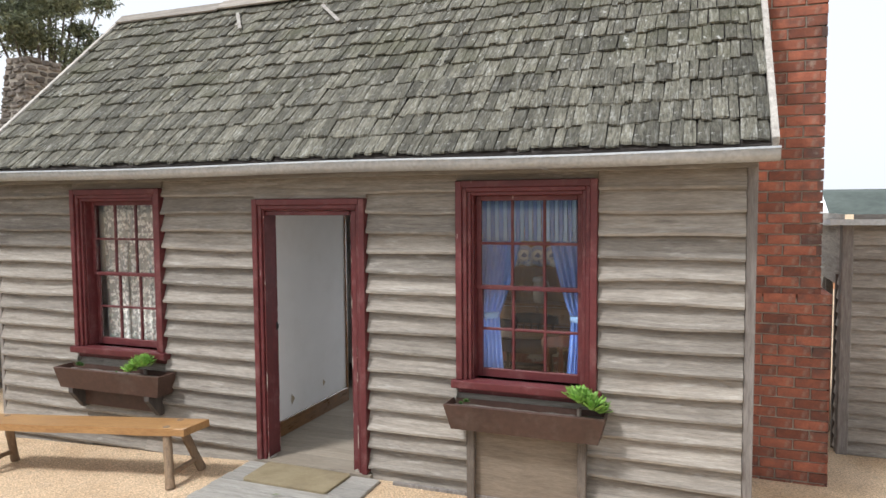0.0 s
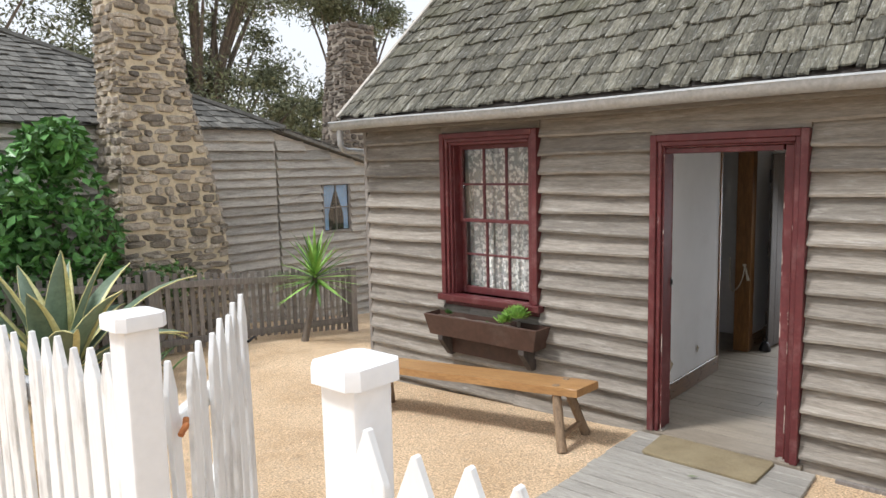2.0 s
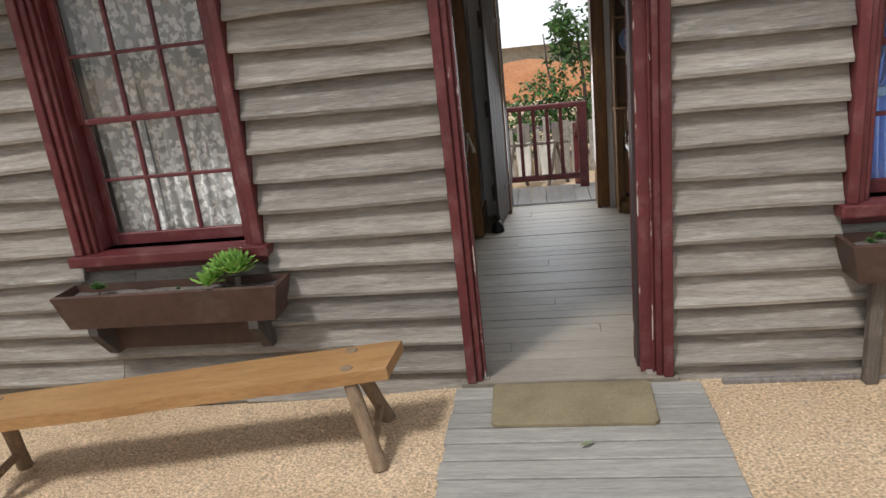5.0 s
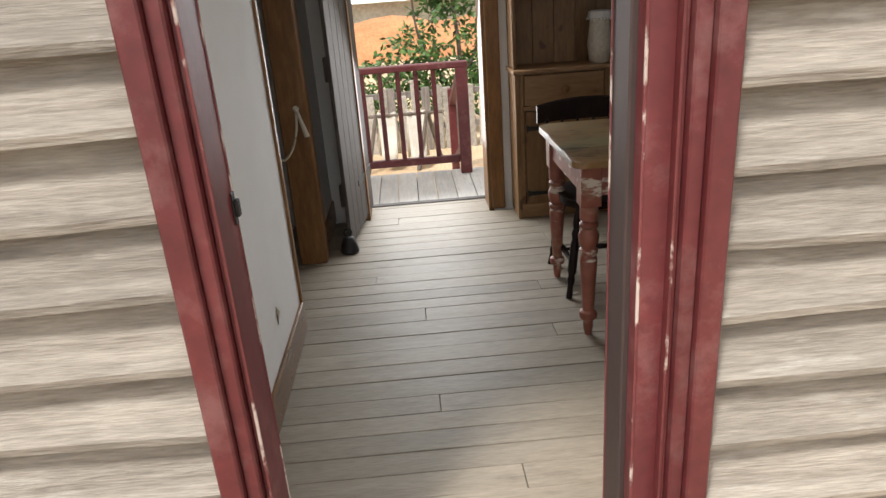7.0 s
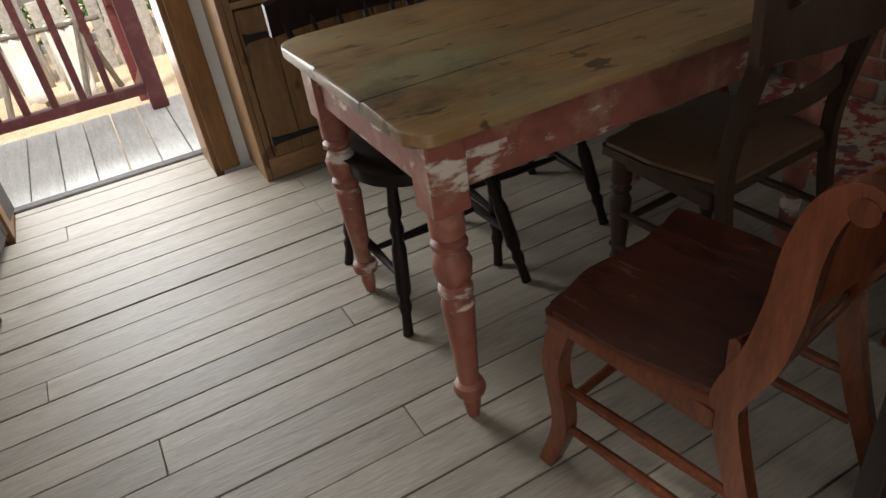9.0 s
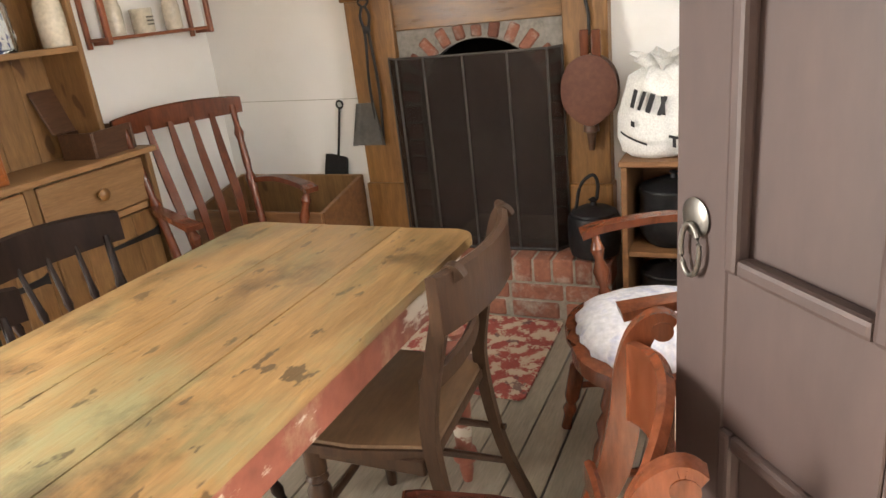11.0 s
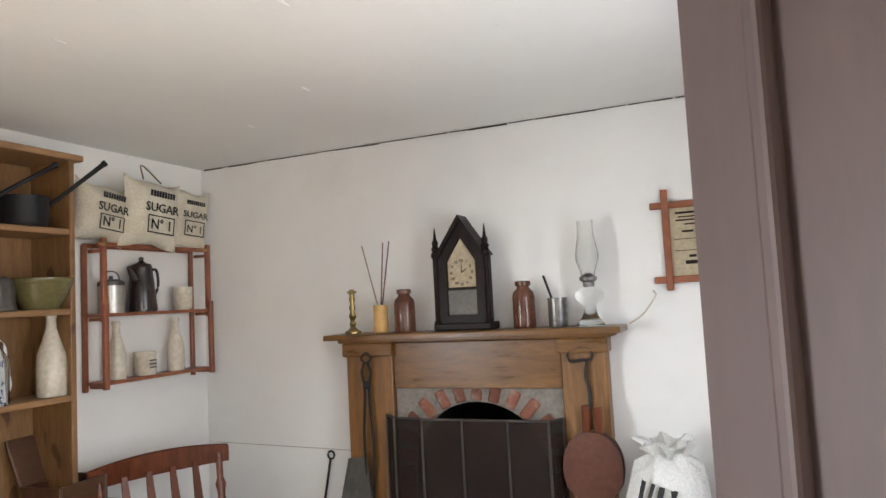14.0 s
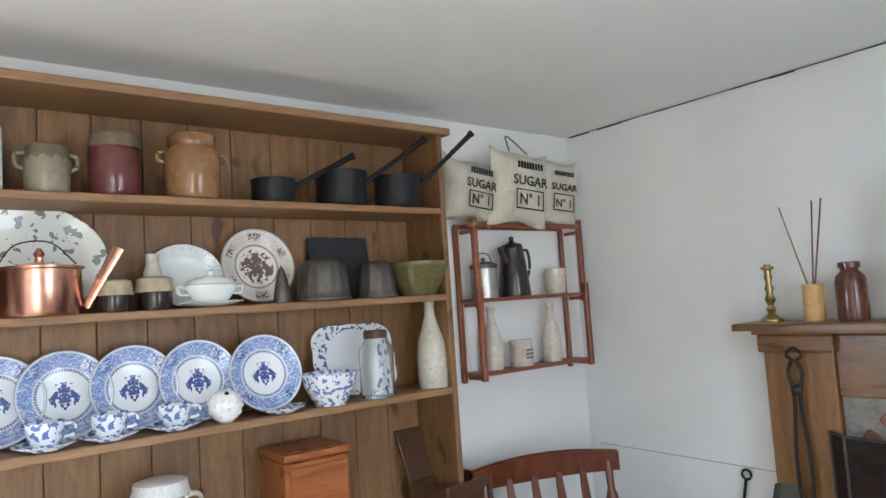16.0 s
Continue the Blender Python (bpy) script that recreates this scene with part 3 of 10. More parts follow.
def casing(parent, a, b, lo, hi, w, sill=False):
    """A moulded architrave round an opening (outer size), of three stepped strips a side."""
    steps = ((0.0, 0.045, -0.064, 0.0), (0.045, 0.075, -0.046, 0.003), (0.075, w, -0.026, 0.004))
    for s0, s1, y0, _ in steps:
        part("left_moulding", boxed(a + s0, a + s1, y0, 0.06, lo, hi - s0, 0.004), M_RED, parent)
        part("right_moulding", boxed(b - s1, b - s0, y0, 0.06, lo, hi - s0, 0.004), M_RED, parent)
        part("head_moulding", boxed(a + s1, b - s1, y0 - 0.001, 0.06, hi - s1, hi - s0, 0.004), M_RED, parent)


def curtain(name, x0, x1, y, z0, z1, folds, depth, material, parent=None, narrow=None, seg=90, rows=14, wobble=0.25, stripe=0):
    """A gathered cloth hanging in folds; narrow: a function of height (0 bottom to 1 top) to (left, right) as parts of the width."""
    bm = bmesh.new()
    rws = []
    for j in range(rows + 1):
        h = j / rows
        l, r = narrow(h) if narrow else (0.0, 1.0)
        row = []
        for i in range(seg + 1):
            u = i / seg
            ph = u * folds * 2 * math.pi + 0.6 * math.sin(u * 17 + 2)
            row.append(bm.verts.new((x0 + (x1 - x0) * (l + (r - l) * u), y + depth * math.sin(ph) * (1 - wobble * h) + 0.006 * math.sin(5 * h + 9 * u), z0 + (z1 - z0) * h)))
        rws.append(row)
    for a, b in zip(rws, rws[1:]):
        for i in range(seg):
            bm.faces.new((a[i], a[i + 1], b[i + 1], b[i]))
    f = part(name, bm, material, parent, smooth=180)
    f.modifiers.new("thick", "SOLIDIFY").thickness = 0.0015
    return f


def sash_window(name, a, b, lo, hi, label):
    """A red-framed window of two sashes of six panes; a..b, lo..hi are the frame's outer edges."""
    win = structure(new(name), label, "window")
    casing(win, a, b, lo + 0.09, hi, 0.10)
    part("sill", boxed(a - 0.03, b + 0.03, -0.09, 0.13, lo + 0.035, lo + 0.09, 0.008, 2), M_RED, win)
    part("apron", boxed(a, b, -0.02, 0.03, lo - 0.01, lo + 0.035, 0.004), M_RED, win)
    A, B, L, H = a + 0.10, b - 0.10, lo + 0.09, hi - 0.09
    for nm, bx in (("left_jamb", (A, A + 0.012, 0.0, 0.15, L, H)), ("right_jamb", (B - 0.012, B, 0.0, 0.15, L, H)), ("head_jamb", (A + 0.012, B - 0.012, 0.0, 0.15, H - 0.012, H))):
        part(nm, boxed(*bx, 0.002), M_RED, win)
    A, B, H = A + 0.012, B - 0.012, H - 0.012
    mid = (L + H) / 2
    for upper in (0, 1):
        l, h = (mid - 0.014, H) if upper else (L, mid + 0.014)
        y0, y1 = (0.062, 0.092) if upper else (0.093, 0.123)
        sash = part("upper_sash" if upper else "lower_sash", boxed(A, A + 0.035, y0, y1, l, h, 0.003), M_RED, win)
        part("stile", boxed(B - 0.035, B, y0, y1, l, h, 0.003), M_RED, sash)
        bot, top = (0.028, 0.035) if upper else (0.06, 0.028)
        part("bottom_rail", boxed(A + 0.035, B - 0.035, y0, y1, l, l + bot, 0.003), M_RED, sash)
        part("top_rail", boxed(A + 0.035, B - 0.035, y0, y1, h - top, h, 0.003), M_RED, sash)
        ga, gb, gl, gh = A + 0.035, B - 0.035, l + bot, h - top
        for k in (1, 2):
            x = ga + (gb - ga) * k / 3
            part("glazing_bar", boxed(x - 0.009, x + 0.009, y0 + 0.002, y1 - 0.002, gl, gh, 0.003), M_RED, sash)
        z = (gl + gh) / 2
        part("glazing_bar", boxed(ga, gb, y0 + 0.003, y1 - 0.003, z - 0.009, z + 0.009, 0.003), M_RED, sash)
        for i in range(3):
            for j in range(2):
                p = part("pane", boxed(ga + (gb - ga) * i / 3 + 0.004, ga + (gb - ga) * (i + 1) / 3 - 0.004, (y0 + y1) / 2 - 0.0015, (y0 + y1) / 2 + 0.0015,
                                       gl + (gh - gl) * j / 2 + 0.004, gl + (gh - gl) * (j + 1) / 2 - 0.004, 0), M_GLASS, sash)
                p.visible_shadow = False
    return win


sash_window("window_1", -1.885, -0.90, 0.69, 2.15, "oxblood red six-over-six sash window with lace behind")
sash_window("window_2", 1.69, 2.655, 0.69, 2.16, "oxblood red six-over-six sash window with blue curtains")
door_1 = structure(new("door_1"), "oxblood red moulded frame of the open front doorway", "door frame")
casing(door_1, 0.012, 0.985, 0.0, 2.05, 0.088)
for nm, bx in (("left_jamb", (0.058, 0.086, 0.0, 0.152, 0.0, 1.96)), ("right_jamb", (0.846, 0.90, 0.0, 0.048, 0.0, 1.96)), ("right_rebate", (0.834, 0.90, 0.049, 0.156, 0.0, 1.96)), ("head_jamb", (0.086, 0.834, 0.0, 0.152, 1.925, 1.96))):
    part(nm, boxed(*bx, 0.004), M_BROWNDOOR if "rebate" in nm else M_RED, door_1)
M_ARRIS = surface("flaked_red_edge", (0.11, 0.022, 0.022), (0.15, 0.032, 0.03), rough=0.6, scale=6, fine=40, bump=0.3, vary=0.05)
add_stain(M_ARRIS, (0.52, 0.43, 0.37), 7, 0.54, 0.58, 0.9, (1, 1, 0.6), 7)
for x, y in ((0.099, -0.026), (0.898, -0.026), (0.0850, 0.1505), (0.0850, 0.0005), (0.8465, 0.0005), (0.8345, 0.155)):
    part("worn_arris", boxed(x - 0.003, x + 0.003, y - 0.003, y + 0.003, 0.0, 1.92, 0.001), M_ARRIS, door_1, "paint flaked to pale wood")
for x0, x1 in ((0.005, 0.118), (0.865, 0.992)):
    part("plinth", boxed(x0, x1, -0.03, 0.06, -0.03, 0.012, 0.005), M_BOARD, door_1, "worn grey block under the frame")
structure(part("front_threshold", boxed(-0.02, 1.01, -0.06, 0.17, -0.045, 0.0, 0.006, 2), M_FLOOR), "worn grey hardwood front threshold", "trim")

lace = thing("lace_curtain", "white flowered lace curtain gathered across the window", "curtain")
for k in range(3):
    curtain("panel", -1.78 + k * 0.262, -1.51 + k * 0.262, 0.205 + 0.012 * (k % 2), 0.76, 2.08, 3 + k % 2, 0.016, M_LACE, lace)
part("rod", tube([(-1.82, 0.205, 2.085), (-0.96, 0.205, 2.085)], 0.008, 8), M_BRASS, lace)
for s, (x0, x1) in enumerate(((1.76, 2.16), (2.22, 2.60))):
    blue = thing("curtain", "blue cotton curtain gathered to the side and tied", "curtain", group="blue window curtains")

    def shape(h, s=s):
        tie = 0.36
        w = 0.42 + 0.58 * ((h - tie) / (1 - tie)) ** 0.8 if h > tie else 0.42 + 0.25 * (tie - h)
        return (0.0, w) if s == 0 else (1.0 - w, 1.0)

    curtain("cloth", x0, x1, 0.215, 0.72, 2.07, 6, 0.02, M_BLUE, blue, shape)
    c = x0 + 0.085 if s == 0 else x1 - 0.085
    part("tie", lathe([(0.075, -0.02), (0.085, 0.0), (0.075, 0.02)], 16, None, (c, 0.215, 0.72 + 0.36 * 1.35)), M_PALECLOTH, blue, smooth=60)
val = thing("valance", "blue and white striped cotton valance across the window top", "curtain")
for k in range(26):
    x = 1.78 + k * 0.0305
    curtain("stripe", x, x + 0.0305, 0.185 + 0.006 * (k % 2), 1.74, 2.08, 1, 0.007, M_BLUE if k % 2 else M_PALECLOTH, val, seg=6, rows=3)
part("rod", tube([(1.74, 0.19, 2.085), (2.61, 0.19, 2.085)], 0.008, 8), M_BRASS, val)

# ---- doors ----


def panelled_door(name, w, h, t, material, label):
    """A four-panel door in its own frame: x along the door from the hinge, y its thickness, z up."""
    d = structure(new(name), label, "door")
    xs = [0, 0.10, 0.33, 0.53, w - 0.10, w]
    part("hinge_stile", boxed(xs[0], xs[1], 0, t, 0, h, 0.003), material, d)
    part("lock_stile", boxed(xs[4], xs[5], 0, t, 0, h, 0.003), material, d)
    part("muntin", boxed(xs[2], xs[3], 0.001, t - 0.001, 0.2, h - 0.075, 0.003), material, d)
    for a, b in ((0, 0.2), (0.77, 0.985), (h - 0.075, h)):
        for p, q in ((xs[1], xs[2]), (xs[3], xs[4])):
            part("rail", boxed(p, q, 0.0005, t - 0.0005, a, b, 0.002), material, d)
    for a, b in ((0, 0.2), (h - 0.075, h)):
        part("rail", boxed(xs[2], xs[3], 0.0005, t - 0.0005, a, b, 0.002), material, d)
    for a, b in ((0.2, 0.77), (0.985, h - 0.075)):
        for p, q in ((xs[1], xs[2]), (xs[3], xs[4])):
            pan = part("panel", boxed(p, q, t * 0.35, t * 0.65, a, b, 0), material, d)
            for y0, y1 in ((t * 0.64, t + 0.007), (-0.007, t * 0.36)):
                for bx in ((p, p + 0.022, a, b), (q - 0.022, q, a, b), (p + 0.022, q - 0.022, a, a + 0.022), (p + 0.022, q - 0.022, b - 0.022, b)):
                    part("moulding", boxed(bx[0], bx[1], y0, y1, bx[2], bx[3], 0.006, 2), material, pan)
    return d


front_door = panelled_door("door_2", 0.855, 1.97, 0.04, M_BROWNDOOR, "brown painted panelled front door standing open")
front_door.matrix_basis = pose(0.885, 0.135, 0.012, 0, 0, 40.4)
# a ring handle and a keyhole plate on the lock stile
rp = part("ring_plate", lathe([(0.02, 0), (0.026, 0.003), (0.02, 0.006)], 16, None, (0.812, 0.04, 1.035), (0, 1, 0)), M_PEWTER, front_door, "tarnished grey metal ring plate", 40)
ring = [(0.812 + 0.018 * math.sin(a), 0.050, 0.995 + 0.034 * math.cos(a)) for a in [2 * math.pi * k / 20 for k in range(21)]]
part("ring", tube(ring, 0.0035, 8), M_PEWTER, front_door, "tarnished grey metal drop ring", 60)

back_door = structure(new("door_3"), "dark ledged plank back door standing open", "door")
for k in range(6):
    part("plank", boxed(k * 0.128, k * 0.128 + 0.125, 0, 0.022, 0.03, 1.93, 0.003), M_GREYDOOR, back_door)
for z in (0.25, 0.95, 1.65):
    part("ledge", boxed(0.02, 0.74, -0.025, -0.001, z, z + 0.13, 0.005), M_GREYDOOR, back_door)
for z in (0.28, 1.68):
    part("hinge", boxed(0.0, 0.42, 0.0225, 0.027, z, z + 0.035, 0.001), M_IRON, back_door)
back_door.matrix_basis = pose(0.118, 3.345, 0.0, 0, 0, 263)

# ---- front walkway, mat, floor boards, back deck ----
walk_way = structure(new("walkway"), "grey timber boardwalk from the gate to the door", "pavement")
y = -0.066
k = 0
while y > -5.2:
    w = 0.118 + 0.006 * RNG.random()
    bm = boxed(-0.04 + jit(0.008), 1.10 + jit(0.008), y - w, y - 0.011, -0.03, 0.0, 0.004)
    z0 = -0.012 + 0.165 * smooth01((-1.6 - y) / 3.0) + jit(0.0015)
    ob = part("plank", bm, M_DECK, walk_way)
    ob.location.z = z0
    y -= w
    k += 1
structure(part("edging", boxed(1.2, 3.45, -0.082, -0.052, -0.09, -0.014, 0.004), M_GREYPOST), "thin weathered edging board at the foot of the wall", "trim")
mat = part("doormat", slab([(0.14, -0.10), (0.15, -0.42), (0.17, -0.44), (0.84, -0.45), (0.86, -0.43), (0.87, -0.11), (0.85, -0.09), (0.16, -0.085)], -0.011, 0.006, 0.004),
           surface("worn_coir", (0.23, 0.18, 0.10), (0.34, 0.28, 0.17), rough=1, scale=5, fine=160, bump=1, depth=0.006, stain=(0.17, 0.13, 0.08), amount=0.5, stain_scale=4))
tagged(mat, "worn tan coir doormat lying on the boardwalk", "doormat")

deck = structure(new("deck"), "weathered timber back deck, its colour lightened for outdoor glare", "floor")
for k in range(22):
    x = -1.5 + k * 0.15
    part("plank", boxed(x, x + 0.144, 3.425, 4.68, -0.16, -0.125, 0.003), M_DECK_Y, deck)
for x in (-1.4, 0.4, 1.7):
    for y in (3.55, 4.5):
        part("stump", boxed(x, x + 0.1, y, y + 0.1, gz(x, y) - 0.02, -0.161, 0.003), M_GREYPOST, deck)

# ---- neighbours, far hills ----
nb = structure(new("neighbour_cottage"), "grey weatherboard cottage with a lean-to and shingled hip roof", "house")
NX = -7.2
LOW = -0.75
bm = boxed(-13.0, NX - 0.03, -5.2, 1.76, LOW, 2.5, 0)
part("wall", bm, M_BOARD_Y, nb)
bm = bmesh.new()  # lean-to
prof = [(1.76, LOW), (4.4, LOW), (4.4, 1.78), (1.76, 2.48)]
a, b = [bm.verts.new((-11, y, z)) for y, z in prof], [bm.verts.new((NX - 0.03, y, z)) for y, z in prof]
bm.faces.new(a), bm.faces.new(b)
for k in range(4):
    bm.faces.new((a[k], a[(k + 1) % 4], b[(k + 1) % 4], b[k]))
part("lean_to_wall", bm, M_BOARD_Y, nb)
for k in range(23):
    z = LOW + 0.14 * k
    top = z + 0.155
    for y0, y1 in ((-5.2, 1.74), (1.79, 4.4)):
        if y0 > 0:
            y1 = min(4.4, 1.76 + (2.50 - top) / (0.70 / 2.64))
            if y1 < 2.0:
                continue
            cuts = [(y0, 2.66), (3.28, y1)] if 0.80 < z + 0.06 < 1.66 else [(y0, y1)]
        else:
            if z > 2.42:
                continue
            cuts = [(y0, y1)]
        for c0, c1 in cuts:
            if c1 - c0 < 0.05:
                continue
            bm = bmesh.new()
            n = 6
            rows = [[bm.verts.new((NX + px, c0 + (c1 - c0) * i / n, z + pz + 0.012 * noise.noise((i * 0.7, k * 3.1, c0)))) for px, pz in ((-0.03, 0.155), (-0.022, 0.155), (0.048, 0.012), (0.050, 0.0), (-0.03, 0.0))] for i in range(n + 1)]
            for r0, r1 in zip(rows, rows[1:]):
                for q in range(5):
                    bm.faces.new((r0[q], r0[(q + 1) % 5], r1[(q + 1) % 5], r1[q]))
            bm.faces.new(rows[0]), bm.faces.new(rows[-1])
            part("weatherboard", bm, M_BOARD_Y, nb)
nw = part("window", boxed(NX - 0.06, NX + 0.02, 2.66, 2.70, 0.80, 1.66, 0.003), M_GREYPOST, nb, "small window with blue curtains")
for bx in ((3.24, 3.28, 0.80, 1.66), (2.70, 3.24, 0.80, 0.84), (2.70, 3.24, 1.62, 1.66)):
    part("frame", boxed(NX - 0.06, NX + 0.02, bx[0], bx[1], bx[2], bx[3], 0.003), M_GREYPOST, nw)
part("glazing_bar", boxed(NX - 0.012, NX + 0.006, 2.96, 2.98, 0.84, 1.62, 0.002), M_GREYPOST, nw)
part("glazing_bar", boxed(NX - 0.012, NX + 0.005, 2.70, 3.24, 1.22, 1.24, 0.002), M_GREYPOST, nw)
part("pane", boxed(NX - 0.006, NX - 0.002, 2.70, 3.24, 0.84, 1.62, 0), M_GLASS, nw).visible_shadow = False
# dark sheet standing in for the shade of the room behind the pane
part("dark_room", boxed(NX - 0.029, NX - 0.027, 2.70, 3.24, 0.84, 1.62, 0), M_DARKVOID, nw)
for s in (0, 1):
    bm = bmesh.new()
    rws = []
    for j in range(9):
        h = j / 8
        w = 0.26 if h > 0.95 else 0.10 + 0.16 * max(0, (h - 0.35) / 0.6)
        rws.append([bm.verts.new((NX - 0.018 + 0.005 * math.sin(i * 1.9), (2.705 + w * i / 10) if s == 0 else (3.235 - w * i / 10), 0.85 + 0.76 * h)) for i in range(11)])
    for r0, r1 in zip(rws, rws[1:]):
        for i in range(10):
            bm.faces.new((r0[i], r0[i + 1], r1[i + 1], r1[i]))
    part("curtain", bm, M_PALECLOTH, nw, "blue curtain tied back", 180)


def shingle_field(o, u, v, lu, lv, rows, width, material, parent, name="shingle", rng=None, keep=None, taper=None, lift=0.02):
    """Courses of split shingles on a slope: o the eave's corner, u along it, v up the slope. Returns one joined mesh."""
    rng = rng or random.Random(3)
    o, u, v = Vector(o), Vector(u).normalized(), Vector(v).normalized()
    nrm = u.cross(v).normalized()
    if nrm.z < 0:
        nrm = -nrm
    vs, fs = [], []
    step = lv / rows
    for r in range(rows):
        lo_u, hi_u = taper(r / rows) if taper else (0, lu)
        a = lo_u - rng.random() * width
        while a < hi_u:
            w = width * rng.uniform(0.65, 1.35)
            p, q = max(a, lo_u), min(a + w - 0.006, hi_u)
            a += w
            if q - p < 0.015:
                continue
            d = rng.uniform(-0.028, 0.016)
            h = lift * rng.uniform(0.7, 1.8)
            n0 = len(vs)
            t = 0.009
            lo, hi = r * step + d, min(lv, (r + 1.25) * step)
            skew = rng.uniform(-0.006, 0.006)
            for uu, vv, hh in ((p + skew, lo, h), (q + skew, lo + rng.uniform(-0.008, 0.008), h), (q, hi, 0.002), (p, hi, 0.002)):
                vs.append(o + u * uu + v * vv + nrm * hh)
            for uu, vv, hh in ((p + skew, lo, h - t * 1.8), (q + skew, lo, h - t * 1.8), (q, hi, -0.006), (p, hi, -0.006)):
                vs.append(o + u * uu + v * vv + nrm * hh)
            fs += [tuple(n0 + k for k in f) for f in ((0, 1, 2, 3), (7, 6, 5, 4), (0, 4, 5, 1), (1, 5, 6, 2), (3, 2, 6, 7), (0, 3, 7, 4))]
    return raw(name, [tuple(p) for p in vs], fs, material, parent)


# neighbour's roof: hip over the main part, a lean-to slope behind
E0 = [(-13.2, -5.4), (NX + 0.12, -5.4), (NX + 0.12, 1.9), (-13.2, 1.9)]
RZ = 4.05
RI = [(-10.1, -2.4), (-10.1, -1.0)]
bm = bmesh.new()
e = [bm.verts.new((x, y, 2.5)) for x, y in E0]
r = [bm.verts.new((x, y, RZ)) for x, y in RI]
for f in ((e[0], e[1], r[0]), (e[1], e[2], r[1], r[0]), (e[2], e[3], r[1]), (e[3], e[0], r[0], r[1]), (e[3], e[2], e[1], e[0])):
    bm.faces.new(f)
part("roof", bm, M_NROOF, nb, "grey shingled hip roof")
hgt = math.hypot(NX + 0.12 + 10.1, RZ - 2.5)
tagged(shingle_field((NX + 0.12, -5.4, 2.51), (0, 1, 0), (-(NX + 0.12 + 10.1), 0, RZ - 2.5), 7.3, hgt, 16, 0.14, M_NROOF, nb, "roof_shingles", random.Random(5), taper=lambda f: (3.0 * f, 7.3 - 2.9 * f)), kind="stuff")
bm = bmesh.new()
q = [(NX + 0.1, 1.80, 2.55), (NX + 0.1, 4.55, 1.80), (-11, 4.55, 1.80), (-11, 1.80, 2.55)]
a, b = [bm.verts.new(p) for p in q], [bm.verts.new((p[0], p[1], p[2] - 0.05)) for p in q]
bm.faces.new(a), bm.faces.new(b)
for k in range(4):
    bm.faces.new((a[k], a[(k + 1) % 4], b[(k + 1) % 4], b[k]))
part("lean_to_roof", bm, M_NROOF, nb)
tagged(shingle_field((NX + 0.1, 4.55, 1.81), (-1, 0, 0), (0, -2.75, 0.75), 3.8, 2.85, 13, 0.14, M_NROOF, nb, "lean_to_shingles", random.Random(6)), kind="stuff")
# hip capping seen against the sky
part("hip_cap", tube([(NX + 0.12, 1.9, 2.53), (-10.1, -1.0, RZ + 0.03)], 0.06, 6), M_NROOF, nb)
part("hip_cap", tube([(NX + 0.12, -5.4, 2.53), (-10.1, -2.4, RZ + 0.03)], 0.06, 6), M_NROOF, nb)
part("ridge_cap", tube([(-10.1, -2.45, RZ + 0.03), (-10.1, -0.95, RZ + 0.03)], 0.06, 6), M_NROOF, nb)

nb.location.y = 0.25

# hills and tree line far away, in long low ridges
for nm, dist, h, col in (("backdrop_hills", 420, 13, 0), ("backdrop_ridge", 700, 18, 1)):
    vs, fs = [], []
    N = 160
    for k in range(N + 1):
        a = 2 * math.pi * k / N
        hh = h * (0.8 + 0.25 * noise.noise((math.cos(a) * 2.2, math.sin(a) * 2.2, dist * 0.01))) + 0.8 * noise.noise((math.cos(a) * 40, math.sin(a) * 40, 3))
        for rr, zz in ((dist, -8), (dist + 40, hh * 0.75), (dist + 90, hh)):
            vs.append((rr * math.cos(a), rr * math.sin(a), zz))
    for k in range(N):
        for j in range(2):
            fs.append((k * 3 + j, k * 3 + 3 + j, k * 3 + 4 + j, k * 3 + 1 + j))
    structure(raw(nm, vs, fs, M_HILL, smooth=True), "hazy wooded hills on the skyline", "hills")

# ---- things in the front yard ----
M_BENCH = surface("varnished_slab", (0.30, 0.155, 0.06), (0.45, 0.265, 0.11), rough=0.35, scale=4, stretch=(1, 7, 4), fine=20, bump=0.15, vary=0.05, stain=(0.24, 0.11, 0.04), amount=0.5, stain_scale=2)
M_BENCHLEG = surface("rough_pole", (0.17, 0.115, 0.07), (0.30, 0.21, 0.13), rough=0.75, scale=6, stretch=(6, 6, 1), fine=26, bump=0.5, vary=0.1)


